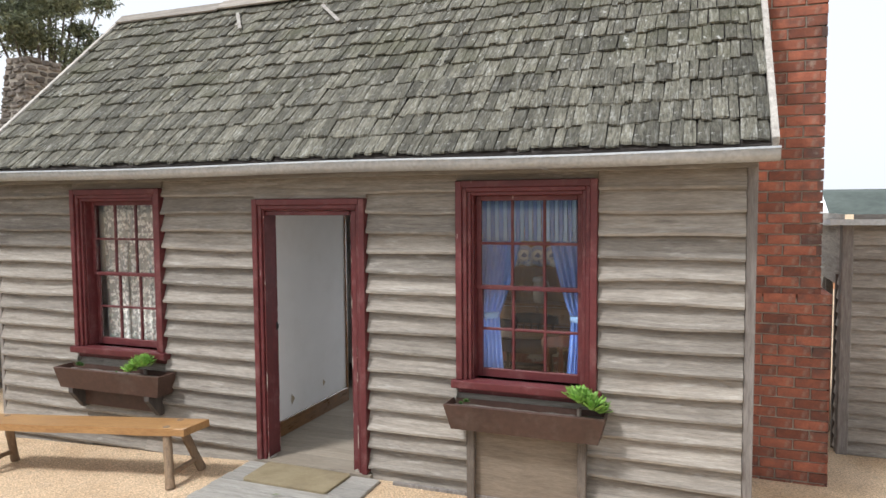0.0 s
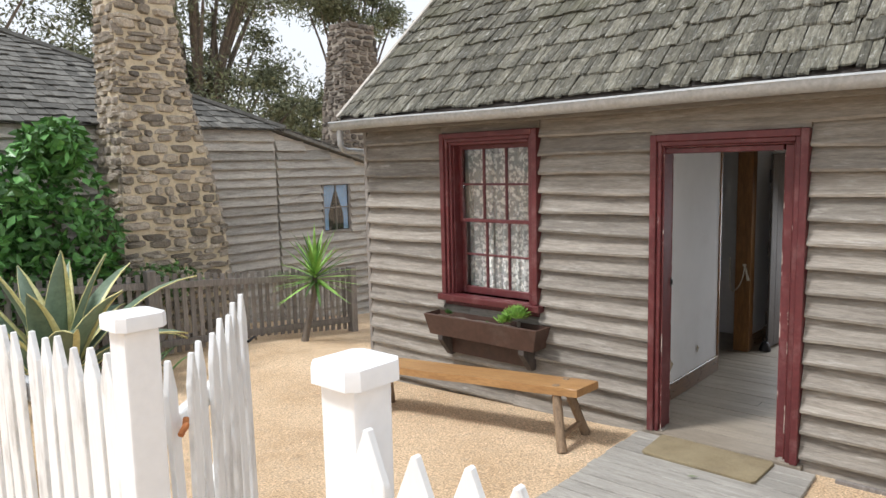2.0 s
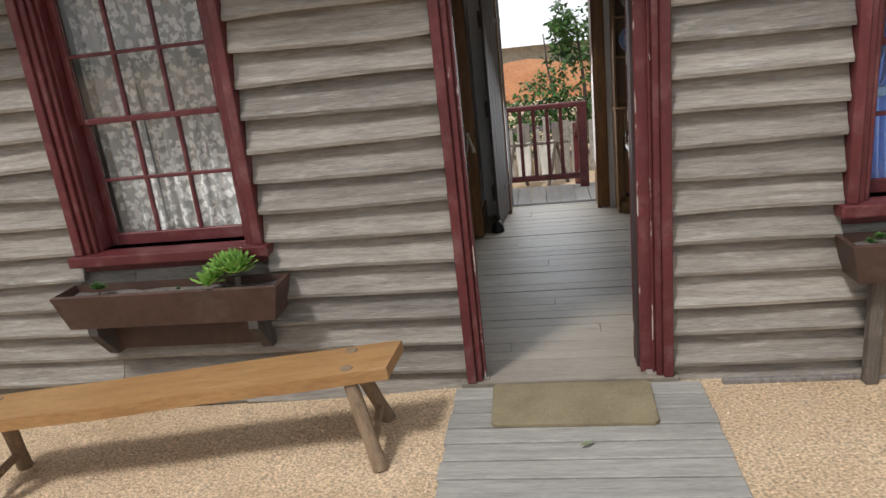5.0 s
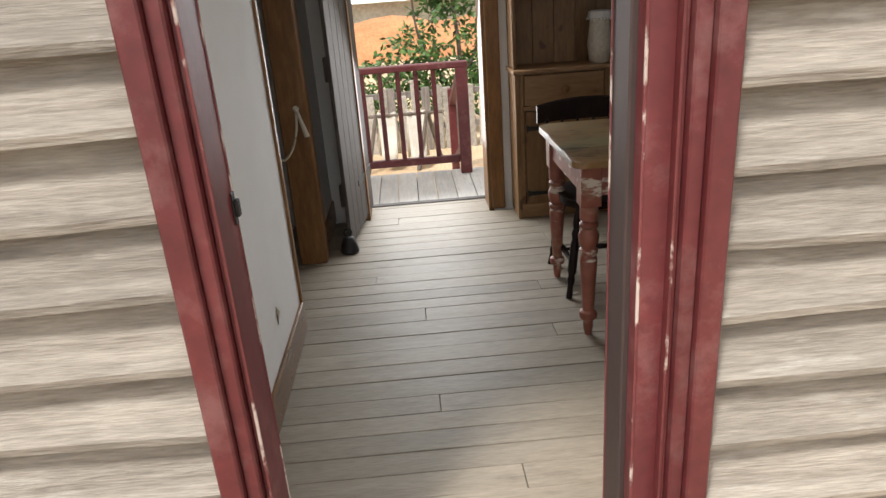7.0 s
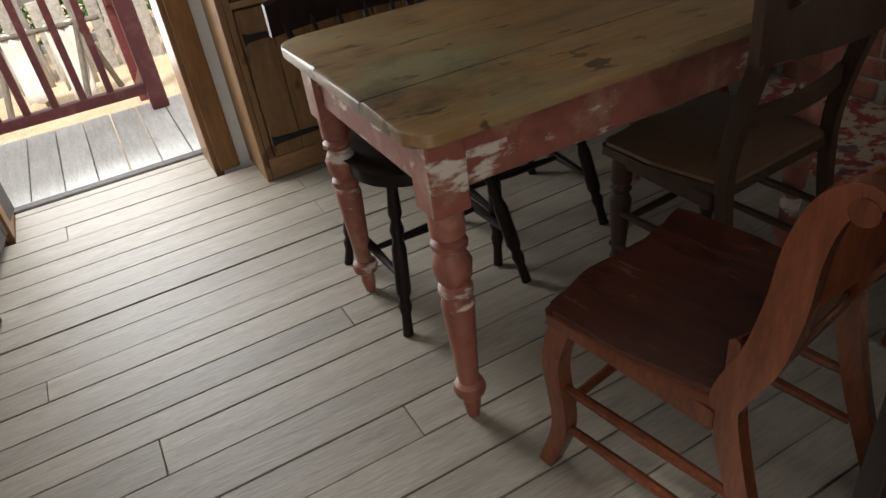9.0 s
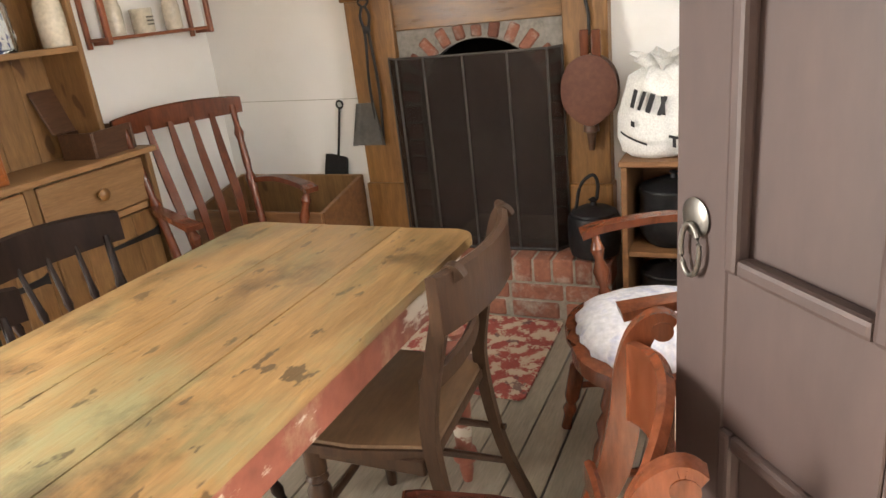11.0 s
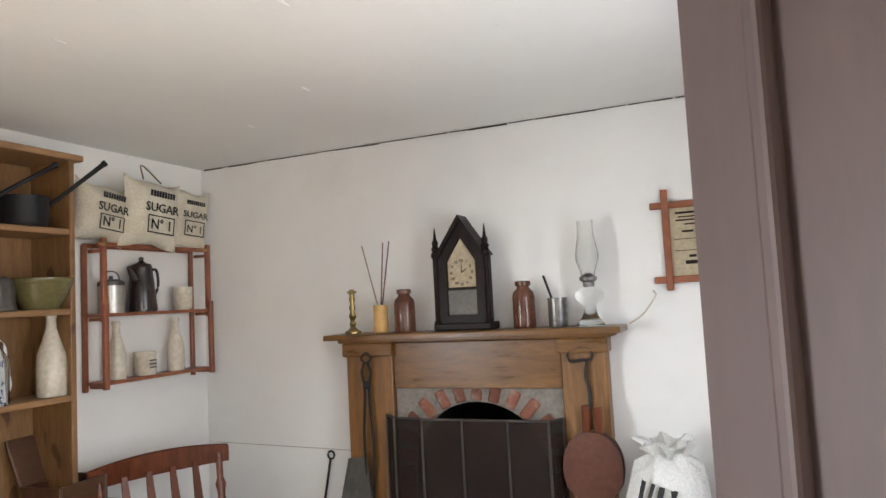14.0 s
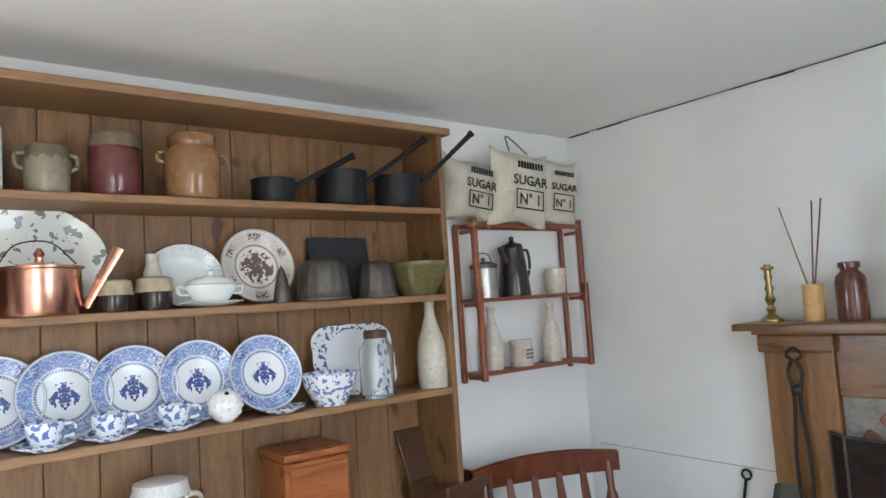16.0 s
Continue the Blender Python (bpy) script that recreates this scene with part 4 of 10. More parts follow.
def bench(m):
    t = thing("bench", "long rustic slab bench of honey-varnished timber on splayed pole legs", "bench", m)
    L, W, H = 2.06, 0.255, 0.42
    top, bot = [], []
    n = 30
    for k in range(n + 1):
        x = -L / 2 + L * k / n
        top.append((x - 0.05 * k / n, -W / 2 + 0.012 * noise.noise((x * 2.3, 0, 0)) + 0.006 * noise.noise((x * 9, 5, 0))))
        bot.append((x, W / 2 + 0.01 * noise.noise((x * 2.1, 3, 0))))
    part("seat", slab(top + bot[::-1], H - 0.055, H, 0.012), M_BENCH, t, smooth=40)
    for sx in (-1, 1):
        feet = []
        for sy in (-1, 1):
            p, q = (sx * (L / 2 - 0.22), sy * 0.085, H - 0.05), (sx * (L / 2 - 0.14), sy * 0.20, 0.0)
            part("leg", turned(p, q, ((0, 0.030), (0.3, 0.034), (0.7, 0.032), (1, 0.036)), 10), M_BENCHLEG, t, smooth=40)
            feet.append(Vector(p).lerp(Vector(q), 0.75))
            part("peg", lathe([(0.027, 0), (0.025, 0.004), (0.004, 0.005)], 12, None, (p[0] - sx * 0.0, p[1], H)), M_BENCHLEG, t, "darker peg end showing through the seat")
        part("stretcher", turned(feet[0], feet[1], ((0, 0.02), (1, 0.02)), 8), M_BENCHLEG, t, smooth=40)
    return t


bz = (gz(-2.0, -0.72) + gz(-0.35, -0.47)) / 2
bench(Matrix.Translation((-1.205, -0.585, bz)) @ Matrix.Rotation(radians(7.1), 4, "Z") @ Matrix.Rotation(radians(-2.6), 4, "Y"))


def succulent(name, r, leaves, m, label, material, seed):
    """A rosette plant of many thick pointed leaves."""
    g = random.Random(seed)
    t = thing(name, label, "plant", m)
    for c in range(max(1, leaves // 15)):
        cx, cy = (g.gauss(0, 0.36) * r, g.gauss(0, 0.26) * r) if c else (0, 0)
        vs, fs = [], []
        lift = r * (0.42 * max(0.0, 1 - (cx * cx + cy * cy) / (0.45 * r * r)))
        for k in range(26):
            a, e = k * 2.4, 0.15 + 1.25 * k / 26
            d = Vector((math.cos(a) * math.cos(e), math.sin(a) * math.cos(e), math.sin(e)))
            s = Vector((-math.sin(a), math.cos(a), 0))
            u = s.cross(d)
            ln = r * g.uniform(0.36, 0.54) * (1 - 0.3 * k / 26)
            n0 = len(vs)
            for f, w in ((0.0, 0.06), (0.55, 0.17), (0.85, 0.15), (1.0, 0.02)):
                p = Vector((cx, cy, r * 0.30 * g.uniform(0.9, 1.1) + lift)) + d * ln * f + Vector((0, 0, 0.12 * ln * f * f))
                vs += [p + s * w * ln, p + u * 0.05 * ln, p - s * w * ln]
            for j in range(3):
                b = n0 + 3 * j
                fs += [(b, b + 1, b + 4, b + 3), (b + 1, b + 2, b + 5, b + 4)]
        part_ob = raw("rosette", [tuple(v) for v in vs], fs, material, t)
    part("stem", lathe([(0.012, -0.01), (0.016, r * 0.4)], 8), M_BARK, t)
    return t


M_PANEL = surface("plain_brown_board", (0.17, 0.135, 0.10), (0.27, 0.22, 0.165), rough=0.85, scale=4, stretch=(1, 8, 8), fine=24, bump=0.4, vary=0.1)


def window_box(x0, x1, z0, z1, legs):
    """A sloping-sided brown planter under a window, on brackets or short posts."""
    w = x1 - x0
    t = thing("window_box", "brown painted timber window box filled with dry soil", "planter", pose((x0 + x1) / 2, -0.13, z0), "window boxes")
    h, d = z1 - z0, 0.20
    fl = 0.045  # flare of the ends
    bm = bmesh.new()
    lo = [bm.verts.new(p) for p in ((-w / 2 + fl, -d / 2 + 0.03, 0), (w / 2 - fl, -d / 2 + 0.03, 0), (w / 2 - fl, d / 2, 0), (-w / 2 + fl, d / 2, 0))]
    hi = [bm.verts.new(p) for p in ((-w / 2, -d / 2, h), (w / 2, -d / 2, h), (w / 2, d / 2, h), (-w / 2, d / 2, h))]
    bm.faces.new(lo[::-1])
    for k in range(4):
        bm.faces.new((lo[k], lo[(k + 1) % 4], hi[(k + 1) % 4], hi[k]))
    ob = part("trough", bm, M_BROWNBOX, t)
    so = ob.modifiers.new("thick", "SOLIDIFY")
    so.thickness, so.offset = 0.022, -1
    n = 24
    bm = bmesh.new()
    g = [[bm.verts.new((-w / 2 + 0.025 + (w - 0.05) * i / n, -d / 2 + 0.024 + (d - 0.046) * j / 4, h - 0.035 + 0.012 * noise.noise((i * 0.5 + x0, j * 0.6, 2)))) for i in range(n + 1)] for j in range(5)]
    for a, b in zip(g, g[1:]):
        for i in range(n):
            bm.faces.new((a[i], a[i + 1], b[i + 1], b[i]))
    part("soil", bm, M_SOIL, t, "dry grey potting soil", 180)
    x = w / 2 - 0.16
    if legs:
        part("back_panel", boxed(-x, x, 0.052, 0.068, -z0 + gz(0, 0) + 0.02, -0.001, 0.003), M_PANEL, t, "plain brown board between the posts")
    else:
        part("back_panel", boxed(-x, x, 0.058, 0.072, -0.17, -0.001, 0.003), M_BROWNBOX, t, "dark board between the brackets")
    for s in (-1, 1):
        x = s * (w / 2 - 0.16)
        if legs:
            part("post", boxed(x - 0.028, x + 0.028, 0.0, 0.05, -z0 + gz(0, 0), 0.0, 0.005), M_BARK, t, "weathered square post")
        else:
            bm = bmesh.new()
            prof = [(0.10, 0.0), (-0.07, 0.0), (-0.07, -0.04), (0.05, -0.19), (0.10, -0.19)]
            a, b = [bm.verts.new((x - 0.025, y, z)) for y, z in prof], [bm.verts.new((x + 0.025, y, z)) for y, z in prof]
            bm.faces.new(a), bm.faces.new(b)
            for k in range(5):
                bm.faces.new((a[k], a[(k + 1) % 5], b[(k + 1) % 5], b[k]))
            part("bracket", bm, M_GREYDOOR, t, "dark sloping timber bracket")
    return t


window_box(-1.955, -0.80, 0.445, 0.62, False)
window_box(1.655, 2.735, 0.475, 0.645, True)
for x, r, n, nm, lab, mt in ((-1.02, 0.185, 150, "succulent", "bright green rosette succulent growing in the window box", M_SUCC), (2.56, 0.20, 160, "succulent", "bright green rosette succulent spilling from the window box", M_SUCC),
                             (-1.76, 0.075, 60, "sedum", "small grey-green sedum in the window box", M_LEAF), (1.79, 0.065, 50, "sedum", "small grey-green sedum in the window box", M_LEAF),
                             (-1.33, 0.035, 26, "seedling", "tiny seedling in dry soil", M_LEAF)):
    succulent(nm, r, n, pose(x, -0.14, 0.605 if x > 0 else 0.58), lab, mt, int(abs(x) * 100))


# white picket fence, posts and gate
def picket_mesh(w, h, t):
    bm = slab([(-w / 2, 0), (w / 2, 0), (w / 2, h - 0.105), (0.005, h), (-0.005, h), (-w / 2, h - 0.105)], -t / 2, t / 2)
    rotated(bm, Matrix.Rotation(radians(90), 4, "X"))
    bmesh.ops.bevel(bm, geom=list(bm.edges), offset=0.003, segments=1, affect="EDGES")
    return bm


FENCE_Y = -3.615


def picket_run(name, x0, x1, top0, top1, y, label, pitch):
    t = structure(new(name), label, "fence")
    n = int(abs(x1 - x0) / pitch)
    for k in range(n):
        u = (k + 0.5) / n
        x, top = x0 + (x1 - x0) * u, top0 + (top1 - top0) * u
        g = gz(x, y) + 0.04
        ob = part("picket", picket_mesh(0.098 + RNG.uniform(-0.003, 0.003), top - g + jit(0.012), 0.02), M_WHITE, t)
        ob.matrix_basis = pose(x, y - 0.035, g, jit(0.7), jit(1.0), jit(3))
    for dz in (-0.28, -0.95):
        bm = bmesh.new()
        a = [bm.verts.new((x0, y + dy, top0 + dz + dd)) for dy, dd in ((-0.024, 0), (0.02, 0), (0.02, 0.07), (-0.024, 0.07))]
        b = [bm.verts.new((x1, y + dy, top1 + dz + dd)) for dy, dd in ((-0.024, 0), (0.02, 0), (0.02, 0.07), (-0.024, 0.07))]
        bm.faces.new(a), bm.faces.new(b)
        for k in range(4):
            bm.faces.new((a[k], a[(k + 1) % 4], b[(k + 1) % 4], b[k]))
        part("rail", bm, M_WHITE, t)
    for x, top in ((x1, top1),):
        part("end_post", boxed(x - 0.05, x + 0.05, y - 0.02, y + 0.08, gz(x, y) - 0.05, top, 0.006), M_WHITE, t)
    return t


picket_run("fence_1", 0.04, -4.6, 1.346, 1.077, FENCE_Y, "white painted picket fence with pointed pales, paint flaking", 0.136)
picket_run("fence_2", 1.045, 4.4, 1.358, 1.48, FENCE_Y, "white painted picket fence with pointed pales", 0.122)


def gate_post(x, y, top):
    g = gz(x, y) - 0.05
    t = thing("gate_post", "white painted square timber gate post with a wide chamfered cap", "gate post", pose(x, y, g), "white gate posts")
    h = top - g
    part("shaft", boxed(-0.052, 0.052, -0.052, 0.052, 0, h - 0.045, 0.008, 2), M_WHITEPOST, t)
    bm = slab([(-0.074, -0.052), (-0.052, -0.074), (0.052, -0.074), (0.074, -0.052), (0.074, 0.052), (0.052, 0.074), (-0.052, 0.074), (-0.074, 0.052)], h - 0.044, h, 0.009)
    part("cap", bm, M_WHITEPOST, t, "chamfered cap", smooth=30)
    return t


gate_post(0.08, -3.625, 1.472)
gate_post(1.01, -3.592, 1.483)

gate = thing("gate", "open white picket gate, paint peeling to grey wood", "gate", pose(0.06, -3.525, gz(0, -3.4) + 0.09, 0, 0, 130.8))
n = 8
for k in range(n):
    x = 0.06 + 0.74 * k / (n - 1)
    hh = 1.085 + 0.065 * (k / (n - 1)) ** 1.5
    ob = part("picket", picket_mesh(0.066, hh + jit(0.01), 0.02), M_WHITE, gate)
    ob.matrix_basis = pose(x, 0.0, 0, jit(1), jit(1), 0)
for z in (0.2, 0.82):
    part("rail", boxed(0.02, 0.84, 0.012, 0.05, z, z + 0.07, 0.005), M_WHITE, gate)
bm = boxed(0, 0.95, 0.012, 0.04, -0.03, 0.03, 0.004)
rotated(bm, Matrix.Translation((0.05, 0, 0.24)) @ Matrix.Rotation(-math.atan2(0.58, 0.75), 4, "Y"))
part("brace", bm, M_WHITE, gate)
part("latch", tube(curve_points([(0.80, -0.01, 0.95), (0.86, -0.02, 0.955), (0.885, -0.02, 0.94)], 4), 0.006, 8), M_IRON, gate, "black iron latch")
M_RUST = surface("orange_rust", (0.30, 0.10, 0.03), (0.45, 0.18, 0.06), rough=0.9, scale=20, fine=80, bump=0.5)
part("hinge", tube(curve_points([(-0.005, -0.03, 0.86), (0.03, -0.035, 0.88), (0.06, -0.02, 0.86), (0.09, -0.012, 0.88)], 5), 0.010, 8), M_RUST, gate, "rusty orange strap hinge")


# ---- stone chimneys ----
def rough_stone(vs, fs, c, run, out, half, thick, tall, g):
    """One uneven weathered stone in a wall that runs along x or y, its rounded face to the side out (1 or -1)."""
    squash = g.uniform(-0.3, 0.3)
    ring = []
    for k in range(8):
        a = 2 * math.pi * (k + 0.5) / 8
        ca, sa = math.cos(a), math.sin(a)
        ring.append((math.copysign(abs(ca) ** 0.55, ca) * g.uniform(0.84, 1.05), math.copysign(abs(sa) ** 0.6, sa) * g.uniform(0.78, 1.08) + squash * ca))
    for d, grow in ((-1.0, 1.0), (0.35, 1.0), (0.85, 0.74)):
        for u, w in ring:
            t = out * thick * (d + g.uniform(-0.12, 0.12))
            p = (u * half * grow, t) if run == "x" else (t, u * half * grow)
            vs.append((c[0] + p[0], c[1] + p[1], c[2] + w * tall * grow))
    for r in (0, 8):
        for k in range(8):
            fs.append((r + k, r + (k + 1) % 8, r + 8 + (k + 1) % 8, r + 8 + k))
    fs.append(tuple(range(16, 24)))


def stone_chimney(name, label, profile, material, mortar, seed, hs=0.11, ls=0.2):
    """profile: rows of (z, x0, x1, y0, y1); stones are laid in uneven courses on every face."""
    g = random.Random(seed)
    t = structure(new(name), label, "chimney")
    bm = bmesh.new()
    rings = [[bm.verts.new(p) for p in ((x0 + 0.012, y0 + 0.012, z), (x1 - 0.012, y0 + 0.012, z), (x1 - 0.012, y1 - 0.012, z), (x0 + 0.012, y1 - 0.012, z))] for z, x0, x1, y0, y1 in profile]
    for a, b in zip(rings, rings[1:]):
        for k in range(4):
            bm.faces.new((a[k], a[(k + 1) % 4], b[(k + 1) % 4], b[k]))
    bm.faces.new(rings[0]), bm.faces.new(rings[-1])
    part("core", bm, mortar, t, "pale lime mortar")
    z, top = profile[0][0], profile[-1][0]
    made, rest_v, rest_f = 0, [], []
    while z < top:
        h = hs * g.uniform(0.55, 1.6)
        for (za, *a), (zb, *b) in zip(profile, profile[1:]):
            if za <= z <= zb:
                f = (z - za) / (zb - za)
                x0, x1, y0, y1 = (p + (q - p) * f for p, q in zip(a, b))
        for run, lo, hi, fixed in (("y", y0, y1, x1), ("x", x0, x1, y0), ("y", y0, y1, x0), ("x", x0, x1, y1)):
            p = lo
            while p < hi - 0.03:
                w = min(ls * g.uniform(0.5, 1.6), hi - p)
                vs, fs = [], []
                inw = -1 if fixed in (x1, y1) else 1
                up_z = z + h / 2 + g.uniform(-0.03, 0.03)
                c = (p + w / 2, fixed + inw * 0.04, up_z) if run == "x" else (fixed + inw * 0.04, p + w / 2, up_z)
                rough_stone(vs, fs, c, run, -inw, w / 2 - 0.008, 0.085 * g.uniform(0.7, 1.1), h / 2 * g.uniform(0.85, 1.15), g)
                if made < 300:
                    raw("stone", vs, fs, material, t)
                else:
                    rest_f += [tuple(i + len(rest_v) for i in f) for f in fs]
                    rest_v += vs
                p += w
                made += 1
        z += h
    if rest_v:
        tagged(raw("stones", rest_v, rest_f, material, t), "", "", "", "stuff")
    return t


stone_chimney("stone_chimney_1", "tapering fieldstone chimney with wide yellow lime joints",
              [(-0.6, -7.22, -6.45, -1.05, 0.50), (1.0, -7.22, -6.45, -1.0, 0.42), (2.2, -7.2, -6.52, -0.92, 0.22), (3.0, -7.2, -6.58, -0.88, 0.05), (4.7, -7.2, -6.65, -0.82, -0.12)],
              M_STONE, surface("yellow_lime", (0.48, 0.40, 0.27), (0.64, 0.55, 0.40), rough=0.95, scale=8, fine=50, bump=0.8), 41, 0.085, 0.24)
stone_chimney("stone_chimney_2", "dark rough fieldstone chimney behind the lean-to",
              [(0.8, -10.6, -9.7, 5.35, 6.75), (3.2, -10.5, -9.75, 5.45, 6.65), (5.0, -10.4, -9.8, 5.65, 6.5)], M_STONE_DARK, M_MORTAR, 42, 0.10, 0.26)


for ob in scene.collection.objects:
    if ob.name.startswith("stone_chimney"):
        ob.location.y += 0.22

# ---- greenery ----
def leaf_cloud(name, blobs, count, size, material, parent, seed, long=2.4, droop=0.3, ragged=0.0):
    """Many small leaves, strewn through uneven clumps (centre, radii)."""
    g = random.Random(seed)
    vs, fs = [], []
    for c, r in blobs:
        for _ in range(count):
            while True:
                p = Vector((g.gauss(0, ragged), g.gauss(0, ragged), g.gauss(0, ragged))) if ragged else Vector((g.uniform(-1, 1), g.uniform(-1, 1), g.uniform(-1, 1)))
                if 0.15 < p.length < 1.4 and (ragged or p.length < 1) and noise.noise(p * 2.3 + Vector(c)) > -0.02:
                    break
            p = Vector(c) + Vector((p.x * r[0], p.y * r[1], p.z * r[2]))
            d = Vector((g.gauss(0, 1), g.gauss(0, 1), g.gauss(0, 0.7) - droop)).normalized()
            s = d.cross(Vector((g.gauss(0, 1), g.gauss(0, 1), g.gauss(0, 1)))).normalized()
            n = d.cross(s)
            w, l = size * g.uniform(0.6, 1.2), size * long * g.uniform(0.6, 1.2)
            n0 = len(vs)
            vs += [p, p + d * l * 0.5 + s * w * 0.5 + n * w * 0.12, p + d * l, p + d * l * 0.5 - s * w * 0.5 + n * w * 0.12]
            fs += [(n0, n0 + 1, n0 + 2), (n0, n0 + 2, n0 + 3)]
    return raw(name, [tuple(v) for v in vs], fs, material, parent)


def tree(name, label, base, limbs, blobs, count, size, material, seed, radius, category="tree", long=2.6, ragged=0.0):
    """A tapered trunk with limbs and a crown of leaves."""
    t = thing(name, label, category, Matrix.Translation(base))
    bm = bmesh.new()
    for pts, r in limbs:
        cp = curve_points(pts, 5)
        tube(cp, [radius * r * (1 - 0.75 * k / len(cp)) for k in range(len(cp))], 8, bm)
    part("trunk", bm, M_BARK, t, smooth=60)
    leaf_cloud("crown", blobs, count, size, material, t, seed, long, 0.5, ragged)
    return t


def crown_blobs(seed, n, spread, height, low, r):
    g = random.Random(seed)
    out = []
    for _ in range(n):
        a, d = g.uniform(0, 6.28), spread * math.sqrt(g.random())
        z = low + (height - low) * g.random()
        k = g.uniform(0.5, 1.2) * r
        out.append(((d * math.cos(a), d * math.sin(a), z), (k, k, k * g.uniform(0.6, 0.9))))
    return out


def gum(base, h, spread, seed, n, low=0.36, lab="tall grey-green gum tree with drooping foliage behind the cottages"):
    g = random.Random(seed)
    blobs = crown_blobs(seed, n, spread, h, h * low, spread * 0.40)
    limbs = [([(0, 0, 0), (0.2, 0.1, h * 0.35), (-0.2, 0.3, h * 0.7), (0.1, 0, h * 0.95)], 1.0)]
    for c, r in blobs[: n * 2 // 3]:
        limbs.append(([(0, 0.1, h * 0.32 + 0.2 * g.random()), (c[0] * 0.45, c[1] * 0.45, c[2] * 0.75), c], 0.4))
    return tree("gum_tree", lab, base, limbs, blobs, 620, 0.07, M_GUM, seed, h * 0.014, long=3.4, ragged=0.5)


gum((-20.5, 8.2, -3.5), 17, 3.8, 51, 60, 0.40)
gum((-21.5, 9.6, -3.5), 12, 2.6, 55, 26, 0.52)
gum((-22, 1.0, -3.5), 16, 4.2, 52, 26)
gum((-20, 14.9, -3.5), 14.5, 1.9, 53, 26, 0.74)
gum((-21, 13.4, -3.5), 8.8, 1.2, 54, 9, 0.78)

shrub = tree("shrub", "dense glossy dark green shrub beside the stone chimney", (-6.4, -1.58, gz(-6.4, -1.5)),
             [([(0, 0, 0), (0.05, 0.05, 0.8), (0, 0, 1.8)], 1.0), ([(0, 0, 0.2), (-0.3, -0.3, 0.9), (-0.4, -0.5, 1.6)], 0.7)],
             [((0.05, 0.1, 1.5), (0.55, 0.6, 0.85)), ((-0.1, -0.5, 1.9), (0.55, 0.6, 0.7)), ((0.05, 0.05, 2.5), (0.35, 0.35, 0.35)), ((0.1, -0.9, 1.4), (0.6, 0.6, 0.9)), ((0.0, -1.6, 1.5), (0.6, 0.7, 1.0))],
             950, 0.085, M_SHRUB, 61, 0.05, "shrub", 2.0)
low = tree("bush", "low pale green bush by the grey fence", (-6.0, -2.35, gz(-6, -2.3)),
           [([(0, 0, 0), (0.02, 0.05, 0.3), (0, 0, 0.7)], 1.0)],
           [((0, 0, 0.75), (0.6, 0.55, 0.55)), ((0.1, -0.8, 0.7), (0.6, 0.6, 0.6)), ((-0.1, 0.55, 0.55), (0.4, 0.4, 0.4)), ((0.1, -1.7, 0.7), (0.6, 0.7, 0.6))], 700, 0.03, M_LEAF, 62, 0.03, "shrub", 2.0)
tree("bush", "leafy green plant at the foot of the stone chimney", (-6.15, -0.4, gz(-6, -0.4)), [([(0, 0, 0), (0, 0, 0.5)], 1.0)],
     [((0, 0, 0.85), (0.3, 0.45, 0.25)), ((0, -0.5, 0.8), (0.3, 0.3, 0.3))], 260, 0.045, M_LEAF, 63, 0.02, "shrub", 2.2)


def blade(vs, fs, base, d, length, width, curl, fold=0.25, n=9):
    """One long arching leaf, channelled along its middle."""
    d = Vector(d).normalized()
    s = d.cross(Vector((0, 0, 1))).normalized()
    p, n0 = Vector(base), len(vs)
    out = Vector((d.x, d.y, 0)).normalized()
    for k in range(n + 1):
        f = k / n
        w = width * (math.sin(math.pi * min(1, 0.25 + 0.75 * f)) ** 0.8 if f < 0.99 else 0.02)
        up = s.cross(d).normalized()
        vs += [p + s * w + up * fold * w, p, p - s * w + up * fold * w]
        d = (d + out * curl * 0.06 - Vector((0, 0, curl * (0.03 + 0.24 * f)))).normalized()
        p = p + d * length / n
    for k in range(n):
        b = n0 + 3 * k
        fs += [(b, b + 1, b + 4, b + 3), (b + 1, b + 2, b + 5, b + 4)]


def striped_leaf():
    """Agave leaf: grey-green middle and cream-yellow margins, split by the distance across the leaf."""
    return surface("agave_green", (0.13, 0.19, 0.135), (0.21, 0.28, 0.19), rough=0.45, scale=5, fine=30, bump=0.1, vary=0.2)


